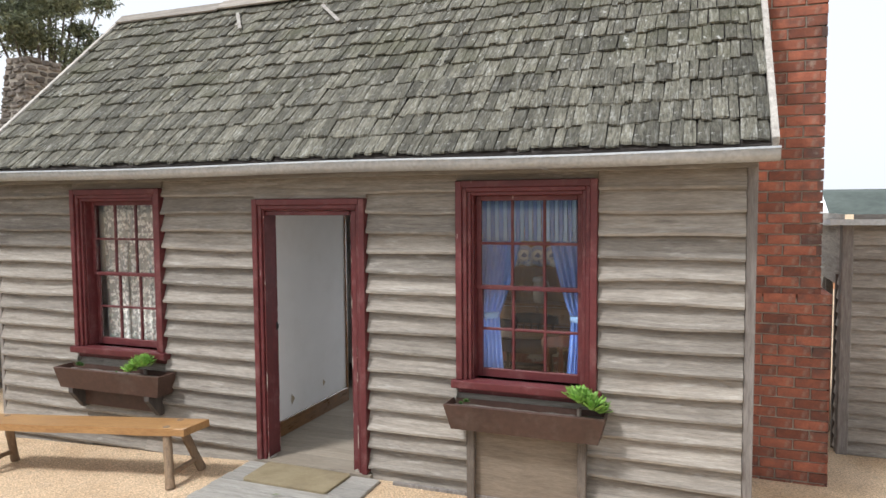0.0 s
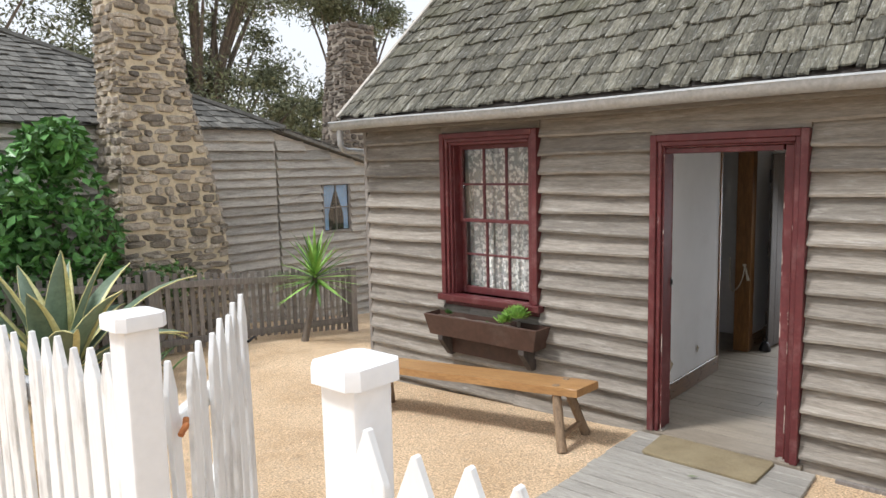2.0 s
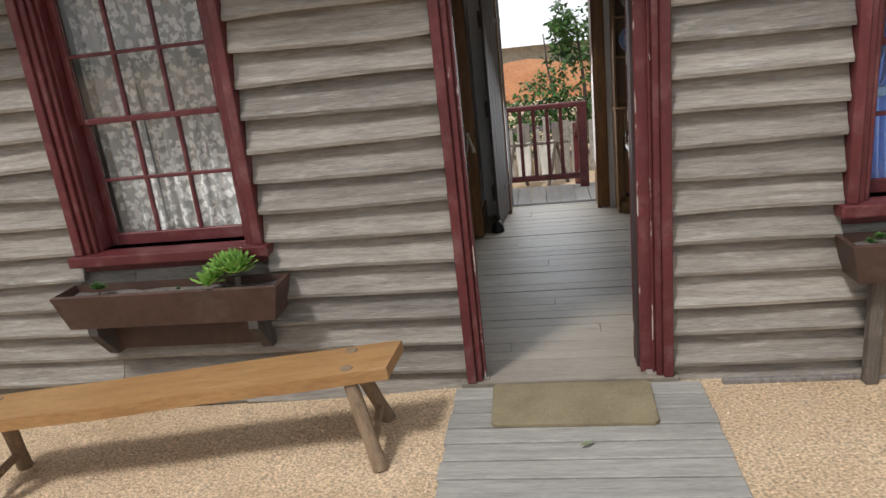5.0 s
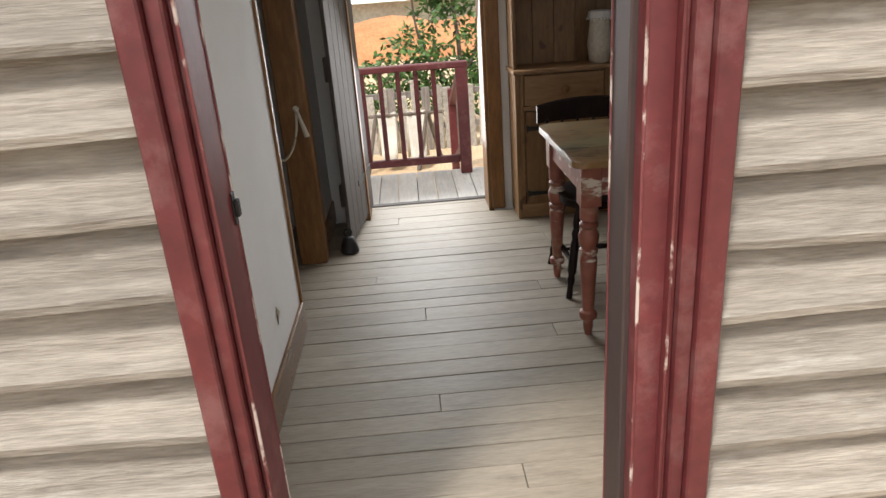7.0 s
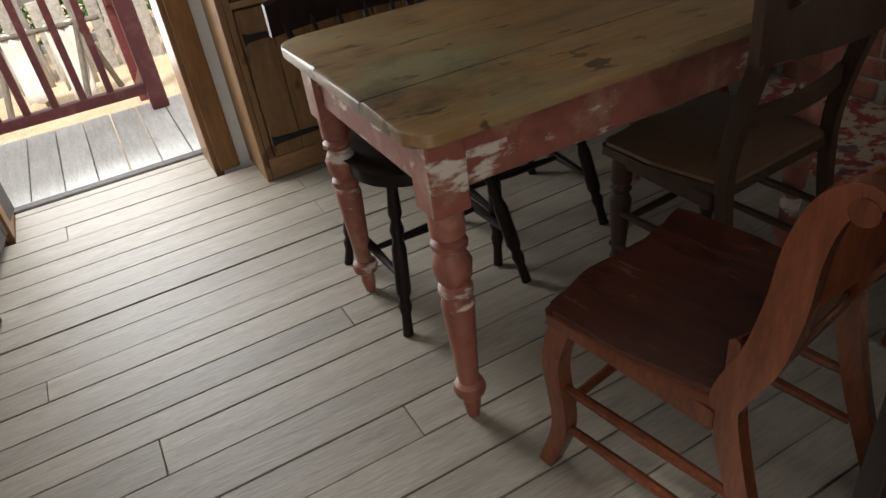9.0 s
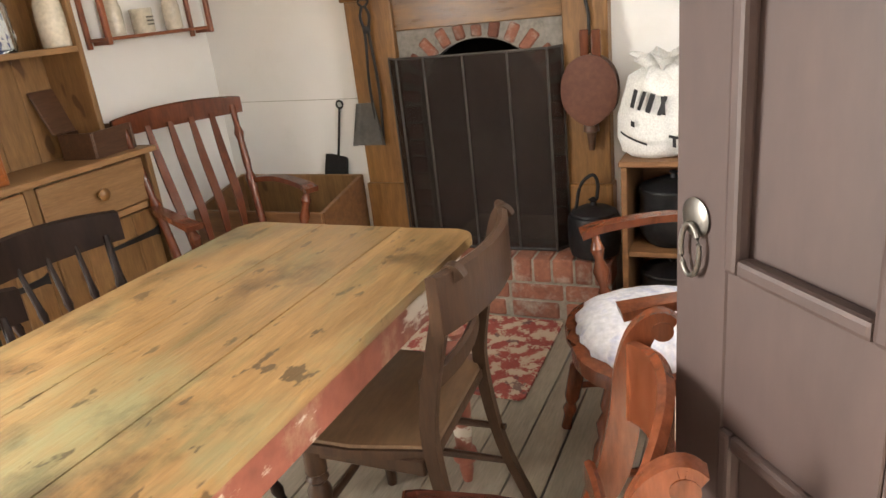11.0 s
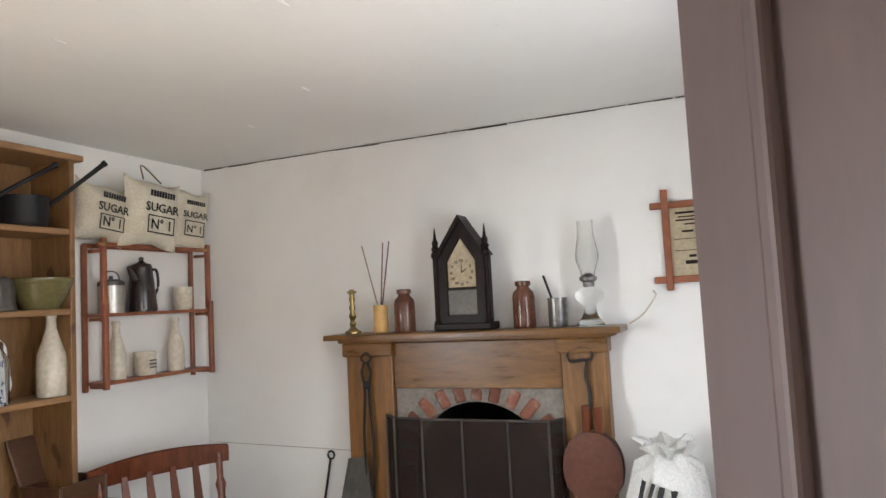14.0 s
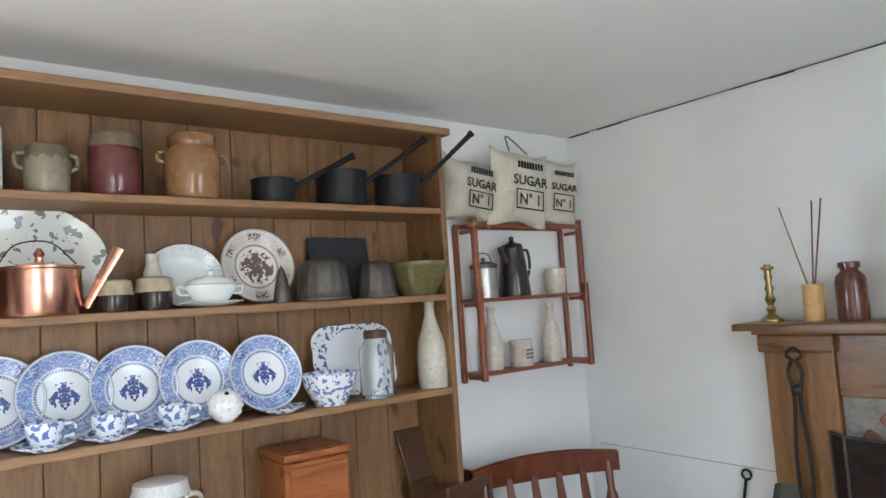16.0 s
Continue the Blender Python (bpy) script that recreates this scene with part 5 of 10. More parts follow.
M_AGAVE, M_AGAVE_EDGE = striped_leaf(), surface("agave_margin", (0.62, 0.57, 0.22), (0.74, 0.70, 0.38), rough=0.5, scale=5, fine=30, bump=0.1, vary=0.15)
agave = thing("agave", "variegated agave with arching yellow-edged leaves", "plant", Matrix.Translation((-5.1, -2.1, gz(-5.1, -2.1))))
g = random.Random(71)
for k in range(21):
    a = k * 2.399
    el = 1.48 - 0.85 * (k / 21)
    vs, fs = [], []
    ln = g.uniform(1.3, 1.75)
    blade(vs, fs, (0.06 * math.cos(a), 0.06 * math.sin(a), 0.02), (math.cos(a) * math.cos(el), math.sin(a) * math.cos(el), math.sin(el)), ln, 0.145, g.uniform(0.1, 0.4) + 0.75 * k / 21)
    lf = raw("leaf", [tuple(v) for v in vs], fs, M_AGAVE, agave, True)
    lf.modifiers.new("thick", "SOLIDIFY").thickness = 0.006
    n = len(vs) // 3
    for sd in (0, 2):
        ev, ef = [], []
        for j in range(n):
            o, c = Vector(vs[3 * j + sd]), Vector(vs[3 * j + 1])
            ev += [o + (o - c) * 0.03, o - (o - c) * 0.42 + Vector((0, 0, 0.004))]
        for j in range(n - 1):
            ef.append((2 * j, 2 * j + 1, 2 * j + 3, 2 * j + 2))
        raw("leaf_margin", [tuple(v) for v in ev], ef, M_AGAVE_EDGE, agave, True).modifiers.new("thick", "SOLIDIFY").thickness = 0.009
tuft = thing("aloe", "low spiky tuft with narrow yellow-green leaves", "plant", Matrix.Translation((-5.2, -1.22, gz(-5.2, -1.2))))
for k in range(40):
    vs, fs = [], []
    a, el = g.uniform(0, 6.28), g.uniform(0.3, 1.2)
    b = (g.uniform(-0.2, 0.2), g.uniform(-0.35, 0.25), 0)
    blade(vs, fs, b, (math.cos(a) * math.cos(el), math.sin(a) * math.cos(el), math.sin(el)), g.uniform(0.25, 0.5), 0.018, 0.8, n=6)
    raw("leaf", [tuple(v) for v in vs], fs, M_LEAF if k % 3 else M_AGAVE_EDGE, tuft, True)
palm = thing("yucca", "young spiky green yucca on a short leaning stem", "plant", Matrix.Translation((-5.03, 0.8, gz(-5.03, 0.8))) @ Matrix.Scale(1.17, 4))
part("stem", tube(curve_points([(0, 0, -0.02), (0.02, 0.06, 0.25), (0.03, 0.14, 0.52), (0.02, 0.17, 0.75)], 4), [0.045, 0.04, 0.04, 0.038, 0.036, 0.034, 0.034, 0.033, 0.032, 0.03, 0.03, 0.03, 0.028], 8), M_BARK, palm, smooth=60)
for k in range(64):
    vs, fs = [], []
    a, el = k * 2.399, 1.45 - 1.95 * (k / 64)
    blade(vs, fs, (0.02, 0.17, 0.74 - 0.10 * k / 64), (math.cos(a) * math.cos(el), math.sin(a) * math.cos(el), math.sin(el)), g.uniform(0.42, 0.6), 0.019, g.uniform(0.1, 0.5), n=6)
    raw("leaf", [tuple(v) for v in vs], fs, M_SUCC if k % 4 else M_LEAF, palm, True)

# grey picket fence of the neighbour, with one thick post
nf = structure(new("fence_3"), "low weathered grey paling fence", "fence")
for y0, y1 in ((-3.8, -1.03), (-0.9, 1.75)):
    n = int((y1 - y0) / 0.098)
    for k in range(n):
        y = y0 + (y1 - y0) * (k + 0.5) / n
        x = -5.75 + 0.12 * (y + 1)
        low_z, top = gz(x, y) + 0.02, 0.70 - 0.075 * (y + 1)
        part("pale", boxed(x - 0.03 + jit(0.003), x - 0.012, y - 0.03, y + 0.03, low_z, top + jit(0.015), 0.003), M_GREYPOST, nf)
    for dz in (0.16, 0.72):
        xa, xb = -5.75 + 0.12 * (y0 + 1), -5.75 + 0.12 * (y1 + 1)
        za, zb = gz(xa, y0) + dz, 0.70 - 0.075 * (y1 + 1) - 0.12 if dz > 0.5 else gz(xb, y1) + dz
        za = 0.70 - 0.075 * (y0 + 1) - 0.12 if dz > 0.5 else za
        bm = bmesh.new()
        a = [bm.verts.new((xa + q, y0, za + w)) for q, w in ((-0.01, -0.04), (0.03, -0.04), (0.03, 0.04), (-0.01, 0.04))]
        b = [bm.verts.new((xb + q, y1, zb + w)) for q, w in ((-0.01, -0.04), (0.03, -0.04), (0.03, 0.04), (-0.01, 0.04))]
        bm.faces.new(a), bm.faces.new(b)
        for k in range(4):
            bm.faces.new((a[k], a[(k + 1) % 4], b[(k + 1) % 4], b[k]))
        part("rail", bm, M_GREYPOST, nf)
for y, top in ((-0.965, 0.76), (1.80, 0.50)):
    x = -5.72 + 0.12 * (y + 1)
    part("post", boxed(x - 0.055, x + 0.055, y - 0.055, y + 0.055, gz(x, y) - 0.05, top, 0.008), M_GREYPOST, nf)
nf.location.y = 0.13
# tall split palings at the cottage's side
sp = structure(new("fence_4"), "tall weathered split palings beside the cottage", "fence")
for k in range(6):
    x, y = -4.15 + 0.125 * k, 1.62 + 0.05 * k
    part("pale", boxed(x - 0.055, x + 0.055, y - 0.012, y + 0.012, gz(x, y) - 0.02, 0.98 + 0.05 * (k % 3) - 0.02 * k, 0.004), M_GREYPOST, sp)
part("rail", boxed(-4.2, -3.45, 1.66, 1.70, 0.5, 0.57, 0.004), M_GREYPOST, sp)

# ---- brick chimney at the fireplace end ----
chim = structure(new("brick_chimney"), "tall old red brick chimney with soot-darkened patches", "chimney")
CX0, CX1, CY0, CY1 = 3.60, 4.175, 1.18, 2.22
SH = 1.28  # height of the shoulder


def chimney_core(bm, x0, x1, y0, y1, z0, z1):
    block(bm, x0 + 0.012, x1 - 0.012, y0 + 0.012, y1 - 0.012, z0, z1)


bm = bmesh.new()
block(bm, CX0, CX1 - 0.012, CY0 + 0.012, 1.40, -0.5, SH)
block(bm, CX0, CX1 - 0.012, 2.00, CY1 - 0.012, -0.5, SH)
block(bm, 3.95, CX1 - 0.012, 1.40, 2.00, -0.5, SH)
block(bm, CX0, 3.95, 1.40, 2.00, -0.5, 0.05)
chimney_core(bm, CX0 + 0.02, 4.10, CY0 + 0.02, CY1 - 0.02, SH - 0.02, 5.3)
part("mortar_core", bm, M_MORTAR, chim, "grey lime mortar")
bm = bmesh.new()
block(bm, 3.46, 3.945, 1.402, 1.42, 0.22, 1.26)
block(bm, 3.46, 3.945, 1.98, 1.998, 0.22, 1.26)
block(bm, 3.93, 3.945, 1.42, 1.98, 0.22, 1.26)
block(bm, 3.46, 3.945, 1.402, 1.998, 1.236, 1.25)
structure(part("firebox", bm, M_DARKVOID), "soot-black brick firebox", "fireplace")


def brick_mesh(l, d, h):
    me = bpy.data.meshes.new("brick")
    bm = boxed(0, l, 0, d, 0, h, 0.004)
    bm.to_mesh(me)
    bm.free()
    me.materials.append(M_BRICK)
    return me


B_LONG, B_HALF = brick_mesh(0.218, 0.10, 0.068), brick_mesh(0.105, 0.10, 0.068)
gb = random.Random(81)
far_v, far_f = [], []


def lay(u0, u1, run, face, z0, z1, out, single):
    """Courses of bricks on one face; single: as parts, else joined."""
    z, c = z0, 0
    while z < z1:
        u = u0 - (0.11 if c % 2 else 0)
        while u < u1 - 0.02:
            l = 0.218
            a, b = max(u, u0), min(u + l, u1)
            u += l + 0.011
            if b - a < 0.03:
                continue
            pro = gb.uniform(0, 0.006)
            if single and (abs(b - a - 0.218) < 0.002 or b - a < 0.11):
                ob = new("brick", B_LONG if b - a > 0.2 else B_HALF)
                ob.parent = chim
                ob.matrix_basis = Matrix.Translation((a, face - pro, z + gb.uniform(-0.002, 0.002)))
                ob.scale.x = (b - a) / (0.218 if b - a > 0.2 else 0.105)
            else:
                n0 = len(far_v)
                f0, f1 = (face - pro, face + 0.09) if out < 0 else (face - 0.09, face + pro)
                for p in (a, b):
                    for q in (f0, f1):
                        for r in (z, z + 0.068):
                            far_v.append((p, q, r) if run == "x" else (q, p, r))
                far_f.extend(tuple(n0 + k for k in f) for f in ((0, 1, 3, 2), (4, 6, 7, 5), (0, 4, 5, 1), (2, 3, 7, 6), (0, 2, 6, 4), (1, 5, 7, 3)))
        z += 0.0795
        c += 1


lay(CX0, CX1, "x", CY0, -0.42, SH, -1, True)
lay(CX0 + 0.02, 4.10, "x", CY0 + 0.02, SH + 0.01, 5.25, -1, True)
lay(CY0, CY1, "y", CX1, -0.42, SH, 1, False)
lay(CY0 + 0.02, CY1 - 0.02, "y", 4.10, SH + 0.01, 5.25, 1, False)
lay(CX0, CX1, "x", CY1, -0.42, SH, 1, False)
lay(CX0 + 0.02, 4.10, "x", CY1 - 0.02, SH + 0.01, 5.25, 1, False)
lay(CY0 + 0.02, CY1 - 0.02, "y", CX0 + 0.02, 3.0, 5.25, -1, False)
tagged(raw("side_bricks", far_v, far_f, M_BRICK, chim), kind="stuff")

# ---- grey shed behind, at the chimney's side ----
shed = structure(new("shed"), "small grey weatherboard shed with a dark doorway", "shed")
SX, SY, SL0, ST = 4.43, 2.4, -0.5, 1.80
bm = walled("y", SY + 0.03, SY + 3.0, SL0, ST, SX + 0.03, SX + 0.1, ((SY + 0.25, SY + 1.05, SL0, 1.3), (SY + 1.35, SY + 2.0, 0.8, 1.45)))
part("side_wall", bm, M_BOARD_Y, shed)
part("front_wall", boxed(SX + 0.03, SX + 3.2, SY + 0.02, SY + 0.1, SL0, ST, 0), M_BOARD, shed)
# added near-black sheet, drawn for the shade inside the shed
part("dark_interior", boxed(SX + 0.75, SX + 0.8, SY + 0.12, SY + 2.9, SL0, ST, 0), M_DARKVOID, shed)
part("corner_post", boxed(SX - 0.005, SX + 0.085, SY - 0.02, SY + 0.10, SL0 + 0.1, ST + 0.02, 0.006), M_GREYPOST, shed)
for k in range(19):
    z = SL0 + 0.125 * k
    bm = bmesh.new()
    for y, zz in ((SY + 0.02, 0.14), (SY + 0.012, 0.14), (SY - 0.018, 0.0), (SY + 0.02, 0.0)):
        bm.verts.new((SX + 0.085, y, z + zz)), bm.verts.new((SX + 3.2, y, z + zz + 0.01))
    bm.verts.ensure_lookup_table()
    v = bm.verts
    for q in ((0, 1, 3, 2), (2, 3, 5, 4), (4, 5, 7, 6), (6, 7, 1, 0), (0, 2, 4, 6), (1, 7, 5, 3)):
        bm.faces.new([v[i] for i in q])
    part("weatherboard", bm, M_BOARD, shed)
    for a, b in ((SY + 0.10, SY + 0.22), (SY + 1.08, SY + 3.0)) if z < 1.25 else ((SY + 0.10, SY + 3.0),):
        bm = bmesh.new()
        for x, zz in ((SX + 0.03, 0.14), (SX + 0.022, 0.14), (SX - 0.004, 0.0), (SX + 0.03, 0.0)):
            bm.verts.new((x, a, z + zz)), bm.verts.new((x, b, z + zz))
        bm.verts.ensure_lookup_table()
        v = bm.verts
        for q in ((0, 1, 3, 2), (2, 3, 5, 4), (4, 5, 7, 6), (6, 7, 1, 0), (0, 2, 4, 6), (1, 7, 5, 3)):
            bm.faces.new([v[i] for i in q])
        part("weatherboard", bm, M_BOARD_Y, shed)
part("door_frame", boxed(SX - 0.01, SX + 0.05, SY + 0.22, SY + 0.27, SL0, 1.34, 0.004), M_GREYPOST, shed)
part("window_frame", boxed(SX - 0.015, SX + 0.0, SY + 1.3, SY + 2.05, 0.75, 1.5, 0.004), surface("pale_paint", (0.6, 0.6, 0.58), (0.7, 0.7, 0.68), bump=0.2), shed)
bm = bmesh.new()
q = [(SX - 0.12, SY - 0.14, ST + 0.0), (SX + 3.4, SY - 0.14, ST + 0.0), (SX + 3.4, SY + 3.2, ST - 0.12), (SX - 0.12, SY + 3.2, ST - 0.12)]
a, b = [bm.verts.new(p) for p in q], [bm.verts.new((p[0], p[1], p[2] + 0.05)) for p in q]
bm.faces.new(a), bm.faces.new(b)
for k in range(4):
    bm.faces.new((a[k], a[(k + 1) % 4], b[(k + 1) % 4], b[k]))
part("roof", bm, M_ZINC, shed)

# ---- the back yard through the back door ----
rail = structure(new("railing"), "oxblood painted timber deck railing with square balusters", "railing")
RY = 4.56
part("handrail", boxed(-1.5, 0.93, RY - 0.045, RY + 0.045, 0.75, 0.80, 0.008), M_RED, rail)
part("bottom_rail", boxed(-1.5, 0.83, RY - 0.025, RY + 0.025, -0.03, 0.03, 0.005), M_RED, rail)
for k in range(15):
    x = -1.38 + 0.145 * k
    part("baluster", boxed(x - 0.019, x + 0.019, RY - 0.019, RY + 0.019, 0.03, 0.75, 0.003), M_RED, rail)
part("post", boxed(0.83, 0.925, RY - 0.045, RY + 0.05, -0.125, 0.755, 0.006), M_RED, rail)
for z0, z1, y1 in ((0.72, 0.79, 6.1), (0.10, 0.16, 6.1)):
    bm = boxed(0.85, 0.91, RY + 0.05, y1, z0, z1, 0.005)
    for v in bm.verts:
        v.co.z -= 0.42 * (v.co.y - RY) / 1.2
    part("stair_rail", bm, M_RED, rail)
part("stair_post", boxed(0.84, 0.92, 6.06, 6.14, gz(0.8, 6.1) - 0.05, 0.36, 0.005), M_RED, rail)

pal = structure(new("fence_5"), "uneven grey split-paling fence in the back yard", "fence")
for k in range(34):
    x = -2.6 + 0.135 * k
    ob = part("pale", boxed(-0.05, 0.05, -0.01, 0.01, 0, 0.82 + RNG.uniform(-0.1, 0.12), 0.006), M_BOARD_Y if k % 3 else M_GREYPOST, pal)
    ob.matrix_basis = pose(x, 7.25 + jit(0.02), gz(x, 7.25) - 0.05, 0, jit(3), jit(8))
for z in (0.25, 0.65):
    part("rail", boxed(-2.7, 2.1, 7.27, 7.31, gz(0, 7.25) + z, gz(0, 7.25) + z + 0.07, 0.004), M_GREYPOST, pal)

M_SACKING = surface("pale_sacking", (0.55, 0.52, 0.46), (0.70, 0.67, 0.60), rough=0.95, scale=6, fine=120, bump=0.5)
hang = thing("washing_trestle", "bleached cloths draped over a rough pole trestle", "trestle", pose(0.34, 6.45, gz(0.34, 6.45)))
for x in (-0.28, 0.28):
    for s in (-1, 1):
        part("leg", turned((x, 0, 0.62), (x + s * 0.14, s * 0.16, 0), ((0, 0.02), (1, 0.025)), 8), M_BARK, hang, smooth=40)
part("pole", turned((-0.45, 0, 0.60), (0.45, 0, 0.60), ((0, 0.018), (1, 0.02)), 8), M_BARK, hang, smooth=40)
for x0, x1, d in ((-0.27, -0.06, 0.50), (0.05, 0.26, 0.55)):
    bm = bmesh.new()
    rws = []
    for j in range(13):
        f = j / 12 * 2 - 1
        z = 0.625 - abs(f) * d
        rws.append([bm.verts.new((x0 + (x1 - x0) * i / 8 + 0.04 * f * (i / 8 - 0.5), f * 0.05 + (0.1 * f * abs(f)) + 0.012 * math.sin(i * 1.7 + j), z + 0.015 * math.sin(i * 1.1))) for i in range(9)])
    for r0, r1 in zip(rws, rws[1:]):
        for i in range(8):
            bm.faces.new((r0[i], r0[i + 1], r1[i + 1], r1[i]))
    ob = part("cloth", bm, M_SACKING, hang, "bleached hanging cloth", 180)
    ob.modifiers.new("thick", "SOLIDIFY").thickness = 0.004
tree("shrub_tree", "bushy young tree with bright leaves behind the paling fence", (1.05, 8.2, gz(1, 8.2)),
     [([(0, 0, 0), (0.1, 0, 0.9), (0, 0.1, 2.2)], 1.0), ([(0, 0, 0.5), (-0.4, 0, 1.2), (-0.5, 0.1, 2.0)], 0.6), ([(0, 0, 0.5), (0.4, 0, 1.3), (0.5, 0.1, 2.2)], 0.6)],
     [((0.0, 0, 1.2), (0.75, 0.6, 0.6)), ((-0.55, 0, 0.95), (0.5, 0.5, 0.45)), ((0.25, 0.1, 1.9), (0.55, 0.5, 0.5)), ((-0.2, 0, 2.0), (0.22, 0.3, 0.5)), ((0.5, 0.1, 2.4), (0.25, 0.3, 0.5)), ((0.6, 0, 1.0), (0.6, 0.5, 0.5))], 620, 0.05, M_LEAF, 64, 0.05, "tree", 2.2)
hb = []
for k in range(9):
    hb.append(((-2.4 + 0.5 * k, 0.0 + 0.1 * (k % 3), 0.55 + 0.08 * (k % 2)), (0.42, 0.35, 0.42)))
tree("hedge", "leafy green hedge behind the paling fence", (-0.2, 7.9, gz(0, 7.9)), [([(0, 0, 0), (0, 0, 0.6)], 0.6)], hb, 520, 0.045, M_LEAF, 65, 0.04, "hedge", 2.2)
# a clay bank, a pale-roofed building on the slope
bank_m = surface("orange_clay", (0.42, 0.17, 0.07), (0.58, 0.28, 0.13), rough=0.95, scale=0.8, fine=9, bump=0.8, depth=0.05)
vs, fs = [], []
for i in range(25):
    for j in range(7):
        x, f = -9 + 0.75 * i, j / 6
        vs.append((x, 22 + 5 * f, -4.6 + 5.1 * smooth01(f * 1.2) * (0.9 + 0.12 * noise.noise((x * 0.4, f * 2, 0)))))
for i in range(24):
    for j in range(6):
        fs.append((i * 7 + j, i * 7 + 7 + j, i * 7 + 8 + j, i * 7 + 1 + j))
structure(raw("clay_bank", vs, fs, bank_m, smooth=True), "bare orange clay bank below a building", "bank")
bl = structure(new("far_building"), "long building with a pale iron roof beyond the clay bank", "house")
M_PALE = surface("pale_wall", (0.62, 0.58, 0.45), (0.72, 0.68, 0.55), rough=0.8, scale=1, fine=8, bump=0.1)
M_ROOFPALE = surface("pale_iron_roof", (0.74, 0.76, 0.78), (0.82, 0.84, 0.86), rough=0.45, scale=1, fine=6, bump=0.1)
part("wall", boxed(-12, 7.8, 28.5, 36, -4, 0.9, 0), M_PALE, bl)
bm = bmesh.new()
q = [(-12.5, 27.9, 0.75), (8.3, 27.9, 0.75), (8.3, 33, 3.0), (-12.5, 33, 3.0), (-12.5, 38, 0.75), (8.3, 38, 0.75)]
a = [bm.verts.new(p) for p in q]
bm.faces.new((a[0], a[1], a[2], a[3])), bm.faces.new((a[3], a[2], a[5], a[4])), bm.faces.new((a[0], a[3], a[4])), bm.faces.new((a[1], a[5], a[2])), bm.faces.new((a[0], a[4], a[5], a[1]))
part("roof", bm, M_ROOFPALE, bl, "pale corrugated iron roof")

# ---- indoors: furniture ----
M_CHERRY = surface("red_brown_polish", (0.085, 0.022, 0.0095), (0.175, 0.050, 0.021), rough=0.22, scale=5, stretch=(5, 5, 1), fine=22, bump=0.1, vary=0.08, stain=(0.06, 0.018, 0.01), amount=0.5, stain_scale=3)
M_DARKSEAT = surface("dark_red_seat", (0.04, 0.012, 0.008), (0.09, 0.027, 0.016), rough=0.24, scale=5, stretch=(5, 1, 1), fine=22, bump=0.12, vary=0.05)
M_BROWNCH = surface("dull_brown_stain", (0.026, 0.012, 0.006), (0.058, 0.028, 0.014), spec=0.3, rough=0.45, scale=5, stretch=(5, 5, 1), fine=22, bump=0.15, vary=0.08)
M_BROWNSEAT = surface("worn_brown_seat", (0.075, 0.042, 0.022), (0.13, 0.075, 0.04), rough=0.4, scale=4, stretch=(1, 4, 1), fine=20, bump=0.15)
M_EBONY = surface("near_black_stain", (0.010, 0.006, 0.005), (0.022, 0.012, 0.009), spec=0.14, rough=0.4, scale=5, stretch=(5, 5, 1), fine=22, bump=0.1, vary=0.08)
M_TABLETOP = surface("worn_table_top", (0.185, 0.10, 0.038), (0.30, 0.18, 0.076), rough=0.38, scale=3, stretch=(1, 7, 7), fine=18, bump=0.2, vary=0.06, stain=(0.13, 0.10, 0.042), amount=0.8, stain_scale=3.4)
M_TABLERED = surface("worn_red_paint", (0.19, 0.056, 0.037), (0.285, 0.098, 0.064), rough=0.5, scale=4, fine=30, bump=0.25, vary=0.05, stain=(0.42, 0.32, 0.2), amount=0.6, stain_scale=5)

add_stain(M_TABLETOP, (0.20, 0.20, 0.105), 2.0, 0.46, 0.62, 0.75, (1, 1.4, 1))  # greenish bare patches
add_stain(M_TABLETOP, (0.035, 0.022, 0.012), 3.4, 0.54, 0.66, 0.7, (1, 1.2, 1), 9, 4.0)  # dark stains
add_stain(M_TABLETOP, (0.05, 0.03, 0.015), 12, 0.62, 0.66, 0.8, (0.8, 1.5, 1), 3, 9.0)  # burns and scratches
add_stain(M_TABLERED, (0.62, 0.56, 0.46), 7, 0.57, 0.62, 0.85, (0.6, 1, 1.6), 8, 2.0)  # flaked to the pale undercoat

LEG_TURN = ((0, 0.036), (0.10, 0.036), (0.115, 0.026), (0.13, 0.038), (0.15, 0.038), (0.165, 0.028), (0.22, 0.042), (0.28, 0.038), (0.31, 0.028), (0.325, 0.037), (0.35, 0.037), (0.365, 0.030), (0.40, 0.036),
            (0.80, 0.023), (0.815, 0.034), (0.84, 0.038), (0.865, 0.034), (0.88, 0.02), (0.93, 0.021), (1.0, 0.014))


